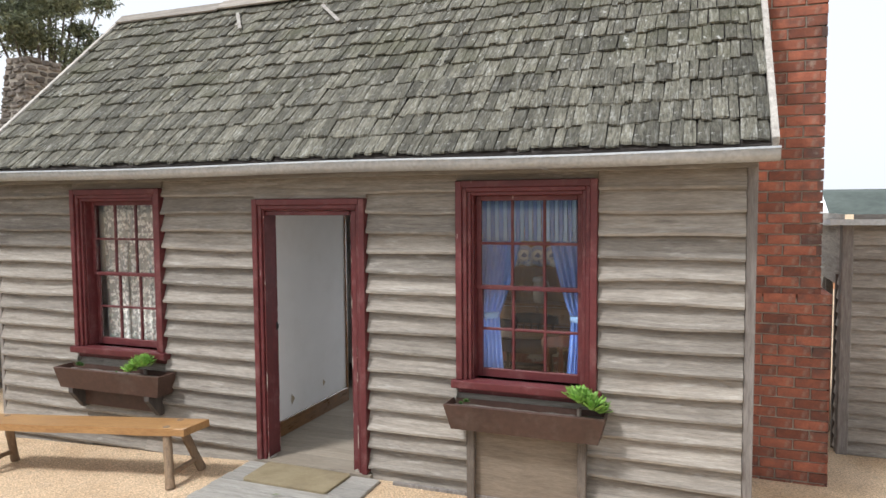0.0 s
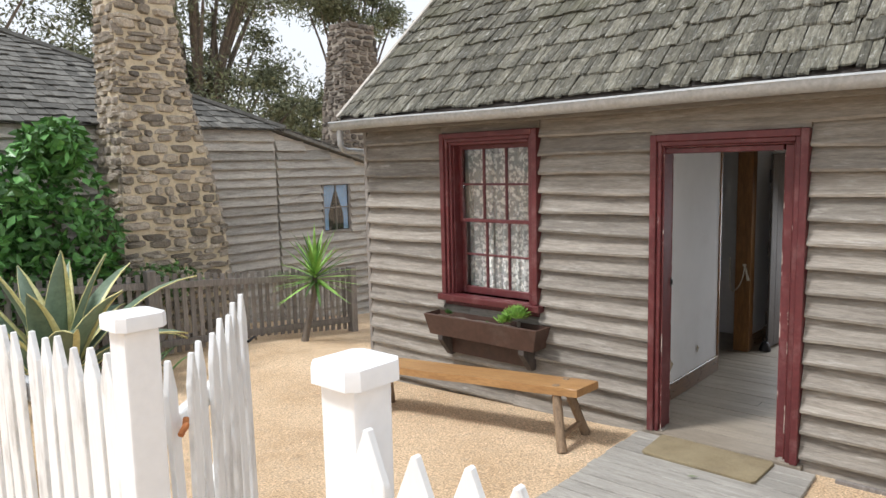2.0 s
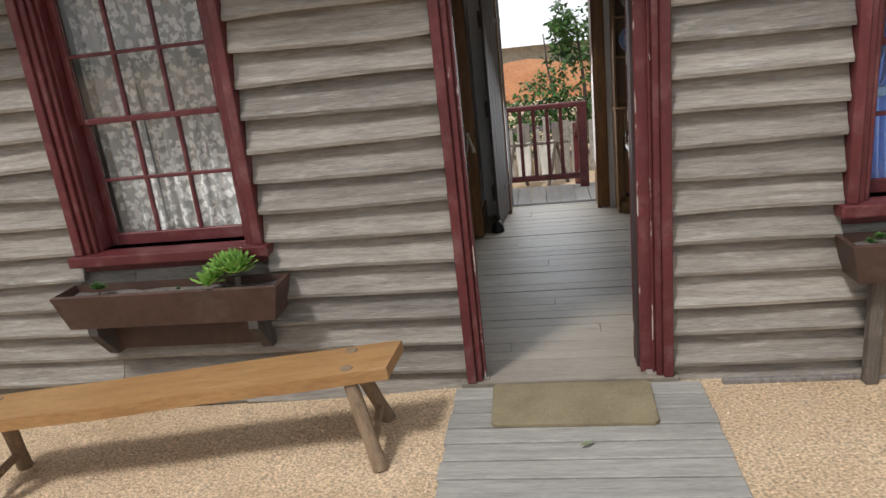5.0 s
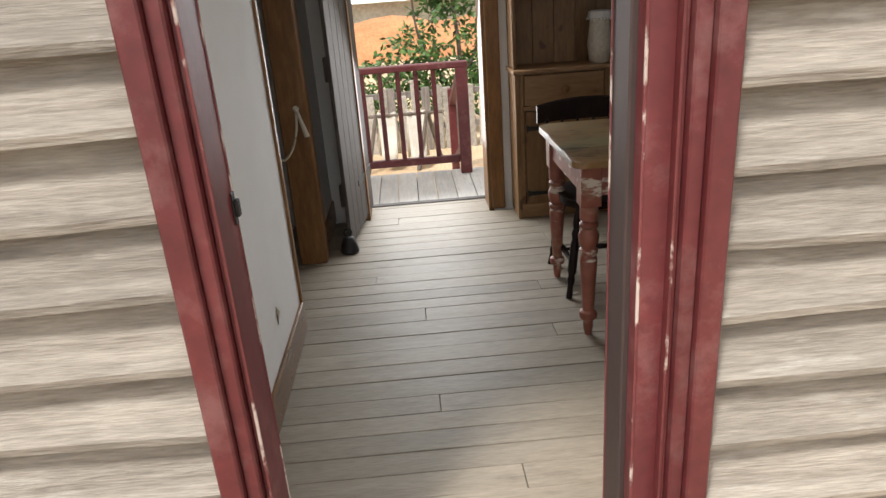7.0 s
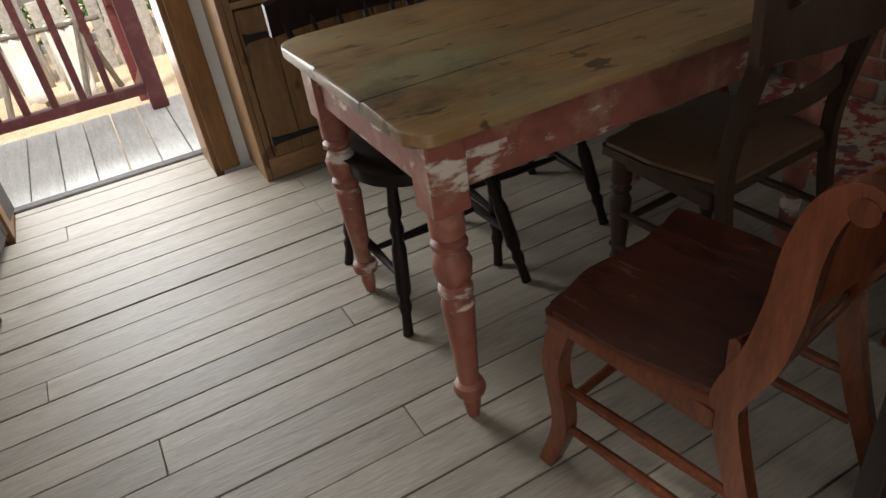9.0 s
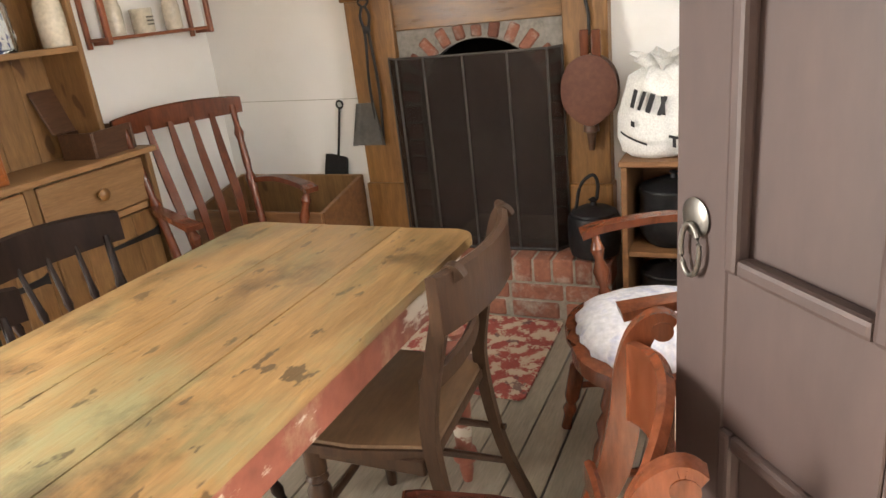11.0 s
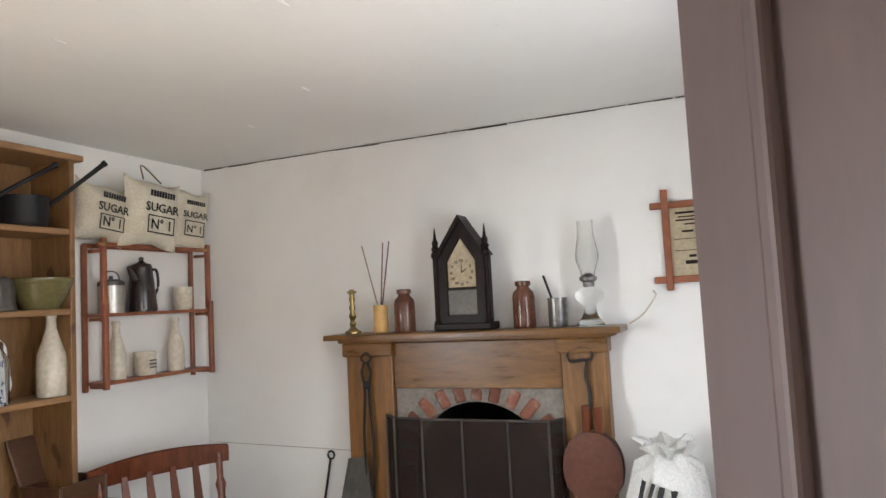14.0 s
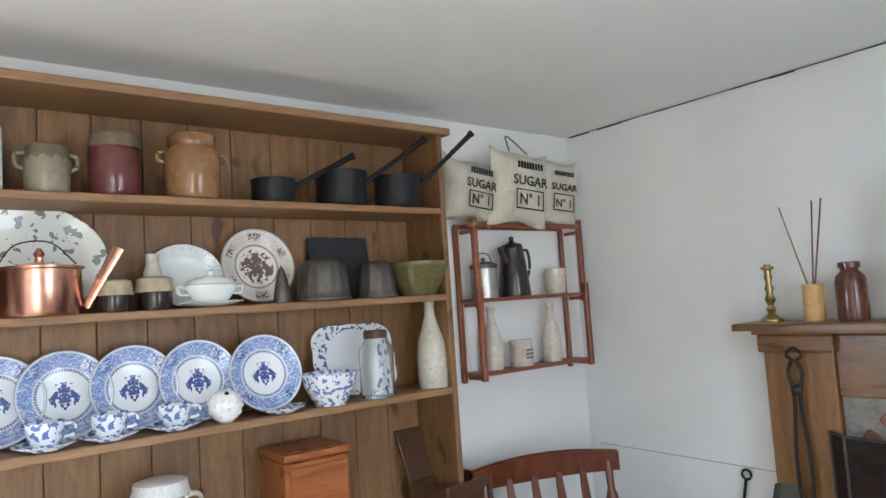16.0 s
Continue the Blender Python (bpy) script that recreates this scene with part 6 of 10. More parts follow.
def table(m):
    t = thing("table", "long kitchen table with scrubbed top on worn red turned legs", "table", m)
    L, W, H = 1.18, 0.75, 0.755
    r, n = 0.055, 6
    out = []
    for cx, cy, a0 in ((L / 2 - r, W / 2 - r, 0), (-L / 2 + r, W / 2 - r, 90), (-L / 2 + r, -W / 2 + r, 180), (L / 2 - r, -W / 2 + r, 270)):
        out += [(cx + r * math.cos(radians(a0 + 90 * k / n)), cy + r * math.sin(radians(a0 + 90 * k / n))) for k in range(n + 1)]
    cuts = (-W / 2, -0.15, 0.10, W / 2)
    for lo, hi in zip(cuts, cuts[1:]):
        pl = [(x, min(max(y, lo + 0.0012), hi - 0.0012)) for x, y in out]
        cl = [p for k, p in enumerate(pl) if math.dist(p, pl[k - 1]) > 1e-4]
        part("top_board", slab(cl, H - 0.026, H + (0.001 if lo > -0.2 else 0), 0.007), M_TABLETOP, t, "scrubbed, stained top board", 40)
    for y in (-W / 2 + 0.05, W / 2 - 0.07):
        part("apron", boxed(-L / 2 + 0.09, L / 2 - 0.09, y, y + 0.02, H - 0.15, H - 0.027, 0.003), M_TABLERED, t)
    for x in (-L / 2 + 0.05, L / 2 - 0.07):
        part("end_apron", boxed(x, x + 0.02, -W / 2 + 0.09, W / 2 - 0.09, H - 0.15, H - 0.027, 0.003), M_TABLERED, t)
    for x in (-L / 2 + 0.075, L / 2 - 0.075):
        for y in (-W / 2 + 0.075, W / 2 - 0.075):
            bm = boxed(x - 0.04, x + 0.04, y - 0.04, y + 0.04, H - 0.19, H - 0.027, 0.004)
            turned((x, y, H - 0.19), (x, y, 0), LEG_TURN, 16, bm)
            part("leg", bm, M_TABLERED, t, "turned leg with worn red paint", 35)
    return t


table(pose(1.62, 1.66, 0))


def ribbon(points, w, th, bm=None):
    """A bent flat bar: each point is (x, y, z); w is its width along x, th its depth."""
    bm = bm or bmesh.new()
    pts = [Vector(p) for p in points]
    rows = []
    for k, p in enumerate(pts):
        d = (pts[min(k + 1, len(pts) - 1)] - pts[max(k - 1, 0)]).normalized()
        nrm = Vector((1, 0, 0)).cross(d).normalized()
        ww, tt = (w(k / (len(pts) - 1)) if callable(w) else w) / 2, (th(k / (len(pts) - 1)) if callable(th) else th) / 2
        rows.append([bm.verts.new(p + Vector((sx * ww, 0, 0)) + nrm * sy * tt) for sx, sy in ((-1, -1), (1, -1), (1, 1), (-1, 1))])
    for a, b in zip(rows, rows[1:]):
        for j in range(4):
            bm.faces.new((a[j], a[(j + 1) % 4], b[(j + 1) % 4], b[j]))
    bm.faces.new(rows[0][::-1]), bm.faces.new(rows[-1])
    return bm


def curved_rail(x0, x1, y, z0, z1, bow, th, n=14, crown=0.0, sag=0.0):
    """A back rail bent backwards, with a raised or scooped upper edge."""
    bm = bmesh.new()
    rows = []
    for k in range(n + 1):
        u = k / n
        x = x0 + (x1 - x0) * u
        s = 4 * u * (1 - u)
        yy = y - bow * s
        lo, hi = z0 + sag * s, z1 + crown * s
        rows.append([bm.verts.new(p) for p in ((x, yy - th / 2, lo), (x, yy + th / 2, lo), (x, yy + th / 2, hi - 0.006), (x, yy, hi), (x, yy - th / 2, hi - 0.006))])
    for a, b in zip(rows, rows[1:]):
        for j in range(5):
            bm.faces.new((a[j], a[(j + 1) % 5], b[(j + 1) % 5], b[j]))
    bm.faces.new(rows[0][::-1]), bm.faces.new(rows[-1])
    return bm


def softened(bm, w=0.005, seg=2):
    """Rounds every sharp edge of a part."""
    es = [e for e in bm.edges if e.is_manifold and e.calc_face_angle(0) > 0.6]
    bmesh.ops.bevel(bm, geom=es, offset=w, segments=seg, affect="EDGES", clamp_overlap=True)
    return bm


def sabre_chair(m, label, frame_m, seat_m, back_h, broad, turned_front):
    """A side chair with sweeping back posts; front is +y."""
    t = thing("dining_chair", label, "chair", m)
    sw, sb, sd, sh = 0.21, 0.185, 0.21, 0.44
    front = [(-sw + 0.42 * k / 12, sd + 0.018 * math.sin(k / 12 * math.pi * 3 - math.pi / 2) + 0.015) for k in range(13)]
    out = front[::-1] + [(-sw, sd), (-sw - 0.004, 0.06), (-sb, -sd + 0.095), (-sb + 0.03, -sd + 0.08), (sb - 0.03, -sd + 0.08), (sb, -sd + 0.095), (sw + 0.004, 0.06), (sw, sd)]
    cl = [p for k, p in enumerate(out) if math.dist(p, out[k - 1]) > 1e-3]
    part("seat", slab(cl, sh - 0.028, sh, 0.012), seat_m, t, "smooth worn seat", 40)
    part("seat_edge", slab([(x * 1.035, y * 1.03) for x, y in cl], sh - 0.034, sh - 0.010, 0.009), frame_m, t, "worn, rounded seat edge", 40)
    part("front_rail", boxed(-sw + 0.03, sw - 0.03, sd - 0.02, sd + 0.004, sh - 0.075, sh - 0.029, 0.005), frame_m, t)
    for s in (-1, 1):
        bm = boxed(-0.012, 0.012, -sd + 0.10, sd - 0.02, sh - 0.07, sh - 0.029, 0.004)
        rotated(bm, Matrix.Translation((s * (sw - 0.022), 0, 0)) @ Matrix.Rotation(s * 0.05, 4, "Z"))
        part("side_rail", bm, frame_m, t)
        # back post: sweeps out below, curves back and scrolls over at the top
        prof = ((-0.045, 0.0), (0.03, 0.2), (0.085, 0.40), (0.082, 0.46), (0.050, 0.54), (0.030, 0.64), (0.022, 0.73), (0.004, 0.795), (-0.025, 0.822), (-0.045, 0.812))
        pts = curve_points([(s * sb, -sd + a, b) for a, b in prof], 5) if not broad else curve_points([(s * sb, -sd - 0.025, 0.0), (s * sb, -sd + 0.05, 0.2), (s * sb, -sd + 0.085, 0.42), (s * sb, -sd + 0.075, 0.56), (s * sb, -sd + 0.03, back_h - 0.10), (s * sb, -sd + 0.006, back_h - 0.01), (s * sb, -sd - 0.010, back_h), (s * sb, -sd - 0.022, back_h - 0.016)], 5)
        part("back_post", softened(ribbon(pts, 0.026, (lambda u: 0.024 + 0.012 * math.sin(math.pi * min(1, u * 1.1)) ** 2) if broad else (lambda u: 0.034 + 0.020 * math.sin(math.pi * min(1, u * 1.08)) ** 1.5))), frame_m, t, smooth=50)
        if not broad:
            part("scroll", softened(lathe([(0.001, -0.0145), (0.017, -0.0145), (0.017, 0.0145), (0.001, 0.0145)], 20, None, (s * sb, -sd - 0.030, back_h - 0.018), (1, 0, 0)), 0.004), frame_m, t, "rolled scroll end of the post", 50)
        if turned_front:
            part("front_leg", turned((s * (sw - 0.03), sd - 0.03, sh - 0.03), (s * (sw - 0.028), sd - 0.02, 0), ((0, 0.026), (0.2, 0.027), (0.22, 0.018), (0.25, 0.028), (0.28, 0.019), (0.34, 0.03), (0.75, 0.018), (0.78, 0.024), (0.82, 0.018), (1, 0.014)), 12), frame_m, t, smooth=35)
        else:
            pts = curve_points([(s * (sw - 0.02), sd - 0.02, sh - 0.03), (s * (sw - 0.015), sd + 0.005, 0.30), (s * (sw - 0.018), sd - 0.008, 0.14), (s * (sw - 0.01), sd + 0.03, 0.0)], 5)
            part("front_leg", softened(ribbon(pts, 0.034, lambda u: 0.045 - 0.012 * u), 0.007), frame_m, t, smooth=50)
        for z in (0.13, 0.24) if s < 0 else (0.13, 0.24):
            part("side_stretcher", turned((s * (sb + 0.003), -sd + 0.035, z), (s * (sw - 0.018), sd - 0.005, z), ((0, 0.009), (0.5, 0.012), (1, 0.009)), 8), frame_m, t, smooth=35)
    part("front_stretcher", turned((-sw + 0.02, sd - 0.005, 0.18), (sw - 0.02, sd - 0.005, 0.18), ((0, 0.009), (0.5, 0.012), (1, 0.009)), 8), frame_m, t, smooth=35)
    if broad:
        part("top_rail", curved_rail(-sb - 0.055, sb + 0.055, -sd + 0.018, back_h - 0.115, back_h + 0.01, 0.055, 0.024), frame_m, t, "broad curved top rail", 35)
        part("middle_rail", curved_rail(-sb, sb, -sd + 0.088, 0.56, 0.605, 0.03, 0.018), frame_m, t, smooth=35)
    else:
        part("crest_rail", curved_rail(-sb, sb, -sd + 0.022, back_h - 0.19, back_h - 0.04, 0.045, 0.022, 16, 0.045, 0.05), frame_m, t, "scooped crest rail", 35)
        part("lower_rail", curved_rail(-sb, sb, -sd + 0.092, 0.49, 0.55, 0.03, 0.018, 14, -0.01, 0.015), frame_m, t, smooth=35)
    return t


sabre_chair(pose(1.415, 0.955, 0, 0, 0, 10.5), "polished red-brown dining chair with scrolled posts and dark saddle seat", M_CHERRY, M_DARKSEAT, 0.825, False, False)
sabre_chair(pose(1.89, 1.37, 0, 0, 0, 4), "dull brown dining chair with broad rail, pushed under the table", M_BROWNCH, M_BROWNSEAT, 0.85, True, True)

STICK = ((0, 0.011), (0.3, 0.015), (0.34, 0.019), (0.38, 0.013), (0.55, 0.018), (0.6, 0.013), (0.64, 0.019), (0.7, 0.014), (1, 0.010))


def windsor(m, label, rail_z):
    t = thing("kitchen_chair", label, "chair", m)
    out = [(0.19 * math.cos(a) * (1 + 0.12 * abs(math.sin(2 * a))), 0.19 * math.sin(a) * (1 + 0.12 * abs(math.sin(2 * a)))) for a in [2 * math.pi * k / 32 for k in range(32)]]
    part("seat", slab(out, 0.415, 0.45, 0.012), M_EBONY, t, "near-black dished seat", 40)
    mids = {}
    for sx in (-1, 1):
        for sy in (-1, 1):
            p, q = (sx * 0.13, sy * 0.13, 0.42), (sx * 0.195, sy * 0.215, 0)
            part("leg", turned(p, q, ((0, 0.013), (0.2, 0.019), (0.24, 0.013), (0.3, 0.02), (0.36, 0.014), (0.42, 0.02), (0.7, 0.021), (0.75, 0.014), (0.8, 0.019), (0.86, 0.013), (1, 0.015)), 12), M_EBONY, t, smooth=35)
            mids[sx, sy] = Vector(p).lerp(Vector(q), 0.62)
        part("stretcher", turned(mids[sx, -1], mids[sx, 1], ((0, 0.008), (0.5, 0.014), (1, 0.008)), 8), M_EBONY, t, smooth=35)
    part("cross_stretcher", turned((mids[-1, -1] + mids[-1, 1]) / 2, (mids[1, -1] + mids[1, 1]) / 2, ((0, 0.008), (0.5, 0.014), (1, 0.008)), 8), M_EBONY, t, smooth=35)
    for k in range(6):
        u = k / 5 * 2 - 1
        thick = 1.4 if abs(u) == 1 else 1.0
        part("spindle", turned((u * 0.15, -0.15 - 0.02 * (1 - u * u), 0.44), (u * 0.20, -0.25 - 0.035 * (1 - u * u), rail_z - 0.06), [(h, r * 0.62 * thick) for h, r in STICK], 10), M_EBONY, t, smooth=35)
    part("top_rail", curved_rail(-0.245, 0.245, -0.245, rail_z - 0.085, rail_z, 0.045, 0.026, 14, 0.02), M_EBONY, t, "curved solid top rail", 35)
    return t


windsor(pose(1.30, 1.92, 0, 0, 0, 180), "near-black stained spindle-back kitchen chair tucked under the table", 0.82)
windsor(pose(1.68, 2.03, 0, 0, 0, 177), "near-black stained spindle-back kitchen chair behind the table", 0.875)


def armchair(m, label):
    t = thing("armchair", label, "armchair", m)
    out = [(0.25 * math.cos(a) * (1 + 0.14 * abs(math.sin(2 * a))), 0.235 * math.sin(a) * (1 + 0.14 * abs(math.sin(2 * a)))) for a in [2 * math.pi * k / 36 for k in range(36)]]
    part("seat", slab(out, 0.405, 0.445, 0.014), M_CHERRY, t, smooth=40)
    mids = {}
    for sx in (-1, 1):
        for sy in (-1, 1):
            p, q = (sx * 0.18, sy * 0.165, 0.41), (sx * 0.235, sy * 0.235, 0)
            part("leg", turned(p, q, ((0, 0.015), (0.15, 0.022), (0.2, 0.015), (0.27, 0.026), (0.36, 0.016), (0.42, 0.024), (0.7, 0.024), (0.76, 0.015), (0.82, 0.023), (0.88, 0.015), (1, 0.017)), 12), M_CHERRY, t, smooth=35)
            mids[sx, sy] = Vector(p).lerp(Vector(q), 0.6)
        part("stretcher", turned(mids[sx, -1], mids[sx, 1], ((0, 0.009), (0.5, 0.016), (1, 0.009)), 8), M_CHERRY, t, smooth=35)
        part("back_post", turned((sx * 0.21, -0.19, 0.44), (sx * 0.245, -0.315, 0.985), ((0, 0.018), (0.3, 0.017), (0.42, 0.024), (0.47, 0.014), (0.55, 0.018), (0.72, 0.015), (0.78, 0.022), (0.83, 0.013), (1, 0.015)), 12), M_CHERRY, t, smooth=35)
        pts = curve_points([(sx * 0.235, -0.245, 0.655), (sx * 0.27, -0.1, 0.668), (sx * 0.275, 0.08, 0.655), (sx * 0.265, 0.16, 0.64)], 5)
        part("arm", ribbon(pts, lambda u: 0.042 + 0.022 * u * u, 0.022), M_CHERRY, t, smooth=35)
        part("arm_support", turned((sx * 0.215, 0.10, 0.43), (sx * 0.268, 0.12, 0.645), ((0, 0.012), (0.15, 0.02), (0.25, 0.012), (0.45, 0.024), (0.62, 0.013), (0.75, 0.022), (0.88, 0.012), (1, 0.014)), 12), M_CHERRY, t, smooth=35)
    part("cross_stretcher", turned((mids[-1, -1] + mids[-1, 1]) / 2, (mids[1, -1] + mids[1, 1]) / 2, ((0, 0.009), (0.5, 0.016), (1, 0.009)), 8), M_CHERRY, t, smooth=35)
    for k in range(4):
        u = (k - 1.5) / 2.5
        pts = curve_points([(u * 0.21, -0.20, 0.44), (u * 0.225, -0.22, 0.60), (u * 0.235, -0.285, 0.80), (u * 0.24, -0.325, 0.97)], 4)
        part("slat", ribbon(pts, lambda v: 0.020 + 0.016 * math.sin(math.pi * v), 0.012), M_CHERRY, t, smooth=35)
    part("top_rail", curved_rail(-0.285, 0.285, -0.315, 0.95, 1.02, 0.035, 0.03, 14, 0.02), M_CHERRY, t, "curved top rail", 35)
    return t


armchair(pose(2.74, 2.55, 0, 0, 0, 160), "polished red-brown slat-back armchair beside the dresser")
armchair(pose(2.33, 0.84, 0, 0, 0, 22), "polished red-brown armchair with a patchwork cushion on its seat")
M_PATCH = surface("patchwork_cotton", (0.50, 0.51, 0.60), (0.74, 0.73, 0.72), rough=0.95, scale=9, fine=60, bump=0.4, stain=(0.22, 0.26, 0.48), amount=0.8, stain_scale=9)
bm = bmesh.new()
n = 14
def soft_square(i, j):
    """A square grid point drawn in towards a round outline, with a puckered edge."""
    u, v = 2 * i / n - 1, 2 * j / n - 1
    rim = 1 + 0.03 * math.cos(18 * math.atan2(v, u)) * max(abs(u), abs(v)) ** 6
    return 0.225 * u * math.sqrt(1 - 0.40 * v * v) * rim, 0.215 * v * math.sqrt(1 - 0.40 * u * u) * rim


top = [[bm.verts.new((*soft_square(i, j), 0.018 + 0.05 * (math.sin(math.pi * i / n) * math.sin(math.pi * j / n)) ** 0.45)) for i in range(n + 1)] for j in range(n + 1)]
bot = [[bm.verts.new((v.co.x, v.co.y, 0.0)) for v in row] for row in top]
for g_, flip in ((top, 0), (bot, 1)):
    for a, b in zip(g_, g_[1:]):
        for i in range(n):
            bm.faces.new((a[i], a[i + 1], b[i + 1], b[i]))
for i in range(n):
    bm.faces.new((top[0][i], top[0][i + 1], bot[0][i + 1], bot[0][i])), bm.faces.new((top[n][i], top[n][i + 1], bot[n][i + 1], bot[n][i]))
    bm.faces.new((top[i][0], top[i + 1][0], bot[i + 1][0], bot[i][0])), bm.faces.new((top[i][n], top[i + 1][n], bot[i + 1][n], bot[i][n]))
cush = tagged(part("cushion", bm, M_PATCH, smooth=60), "blue and white patchwork cushion lying on the armchair seat", "cushion")
cush.matrix_basis = pose(2.33, 0.84, 0.446, 0, 0, 24)

# ---- dresser ----
DX0, DX1, DXT = 1.06, 2.67, 2.535
DYF, DYU, DYB = 2.875, 2.925, 3.147
dresser = thing("dresser", "tall old pine dresser with open plate shelves over drawers", "dresser", pose(DX0, DYB, 0))
w = DX1 - DX0
d = DYB - DYF
wu, du = DXT - DX0, DYB - DYU
part("base_side", boxed(0, 0.025, -d, -0.001, 0.0, 0.875, 0.003), M_PINE, dresser)
part("base_side", boxed(w - 0.025, w, -d, -0.001, 0.0, 0.875, 0.003), M_PINE, dresser)
part("plinth", boxed(0.025, w - 0.025, -d + 0.012, -d + 0.03, 0.0, 0.09, 0.003), M_PINE_X, dresser)
part("base_bottom", boxed(0.025, w - 0.025, -d + 0.03, -0.002, 0.06, 0.085, 0.002), M_PINE_X, dresser)
part("worktop", boxed(-0.012, w + 0.02, -d - 0.022, 0.0, 0.876, 0.90, 0.006, 2), M_PINE_X, dresser, "worn pine worktop")
part("drawer_rail", boxed(0.025, w - 0.025, -d + 0.002, -d + 0.022, 0.665, 0.69, 0.002), M_PINE_X, dresser)
nb_ = 3
for k in range(nb_):
    a, b = 0.03 + (w - 0.06) * k / nb_, 0.03 + (w - 0.06) * (k + 1) / nb_
    part("stile", boxed(a - 0.02 if k else 0.025, a + 0.02, -d + 0.001, -d + 0.021, 0.09, 0.875, 0.002), M_PINE, dresser)
    dr = part("drawer", boxed(a + 0.024, b - 0.024, -d - 0.006, -d + 0.02, 0.695, 0.868, 0.005), M_PINE_X, dresser)
    part("knob", lathe([(0.012, 0), (0.010, 0.012), (0.022, 0.022), (0.024, 0.032), (0.014, 0.04), (0.002, 0.042)], 16, None, ((a + b) / 2, -d - 0.006, 0.78), (0, -1, 0)), M_OAK, dr, "round turned knob", 50)
    door = part("cupboard_door", boxed(a + 0.024, a + 0.026, -d - 0.002, -d + 0.018, 0.095, 0.66, 0), M_PINE, dresser)
    m3 = 4
    for j in range(m3):
        p, q = a + 0.026 + (b - a - 0.05) * j / m3, a + 0.026 + (b - a - 0.05) * (j + 1) / m3
        part("plank", boxed(p + 0.001, q - 0.001, -d - 0.004, -d + 0.018, 0.096, 0.659, 0.003), M_PINE, door)
    for z in (0.16, 0.56):
        hx = a + 0.03 if k == 0 else b - 0.03
        sgn = 1 if k == 0 else -1
        bm = bmesh.new()
        lo = [bm.verts.new(p) for p in ((hx, -d - 0.010, z - 0.022), (hx, -d - 0.010, z + 0.022), (hx + sgn * 0.02, -d - 0.010, z + 0.013), (hx + sgn * 0.24, -d - 0.010, z + 0.006), (hx + sgn * 0.24, -d - 0.010, z - 0.006), (hx + sgn * 0.02, -d - 0.010, z - 0.013))]
        f = bm.faces.new(lo)
        r = bmesh.ops.extrude_face_region(bm, geom=[f])
        for v in [g_ for g_ in r["geom"] if isinstance(g_, bmesh.types.BMVert)]:
            v.co.y += 0.0055
        part("strap_hinge", bm, M_IRON, door, "black iron strap hinge")
SHZ = (1.312, 1.624, 1.917)
part("upper_side", boxed(0, 0.022, -du, -0.001, 0.90, 2.19, 0.003), M_PINE, dresser)
part("upper_side", boxed(wu - 0.022, wu, -du, -0.001, 0.90, 2.19, 0.003), M_PINE, dresser)
for z in SHZ:
    part("shelf", boxed(0.022, wu - 0.022, -du + 0.002, -0.018, z - 0.022, z, 0.003), M_PINE_X, dresser)
part("cornice", boxed(-0.02, wu + 0.025, -du - 0.02, 0.0, 2.17, 2.195, 0.006, 2), M_PINE_X, dresser, "reddish pine cornice board")
nbk = 11
for k in range(nbk):
    a, b = 0.022 + (wu - 0.044) * k / nbk, 0.022 + (wu - 0.044) * (k + 1) / nbk
    part("back_board", boxed(a + 0.001, b - 0.001, -0.016, -0.004 + 0.001 * (k % 2), 0.90, 2.17, 0.002), M_PINE, dresser)

# ---- fireplace ----
fp = structure(new("mantelpiece"), "varnished timber mantelpiece with plain pilasters and a moulded shelf", "fireplace")
FX = XR - 0.13
for y0, y1 in ((1.16, 1.335), (2.07, 2.295)):
    part("pilaster", boxed(3.375, FX - 0.001, y0, y1, 0.28, 1.41, 0.004), M_OAK, fp)
    part("pilaster_base", boxed(3.36, FX - 0.002, y0 - 0.008, y1 + 0.008, 0.276, 0.55, 0.006), M_OAK, fp)
    part("pilaster_cap", boxed(3.355, FX - 0.002, y0 - 0.01, y1 + 0.01, 1.355, 1.415, 0.008, 2), M_OAK_Y, fp)
part("frieze", boxed(3.39, FX - 0.001, 1.336, 2.069, 1.217, 1.41, 0.003), M_OAK_Y, fp)
part("bed_mould", boxed(3.33, FX - 0.001, 1.125, 2.31, 1.416, 1.432, 0.006, 2), M_OAK_Y, fp)
part("shelf", slab([(3.268, 1.085), (3.268, 2.342), (FX - 0.001, 2.342), (FX - 0.001, 1.085)], 1.433, 1.457, 0.008), M_OAK_Y, fp, "moulded mantel shelf")
# brick face with an arch, pieces laid one by one
face = structure(new("fireplace_bricks"), "whitewash-smeared red brick arch round the fire", "fireplace")
M_SMEAR = surface("smeared_brick", (0.17, 0.058, 0.036), (0.30, 0.125, 0.08), rough=0.9, scale=8, fine=50, bump=0.6, vary=0.25, stain=(0.42, 0.38, 0.33), amount=0.7, stain_scale=6)
AC, AH, AZ, AR = 1.70, 0.285, 0.90, 0.262  # arch centre, half width, springing, rise
bm = bmesh.new()
n = 24
inner = [(AC - AH, 0.28)] + [(AC - AH * math.cos(math.pi * k / n), AZ + AR * math.sin(math.pi * k / n)) for k in range(n + 1)] + [(AC + AH, 0.28)]
outer = [(1.337, 0.28)] + [(1.337 + (2.068 - 1.337) * k / n, 1.216) for k in range(n + 1)] + [(2.068, 0.28)]
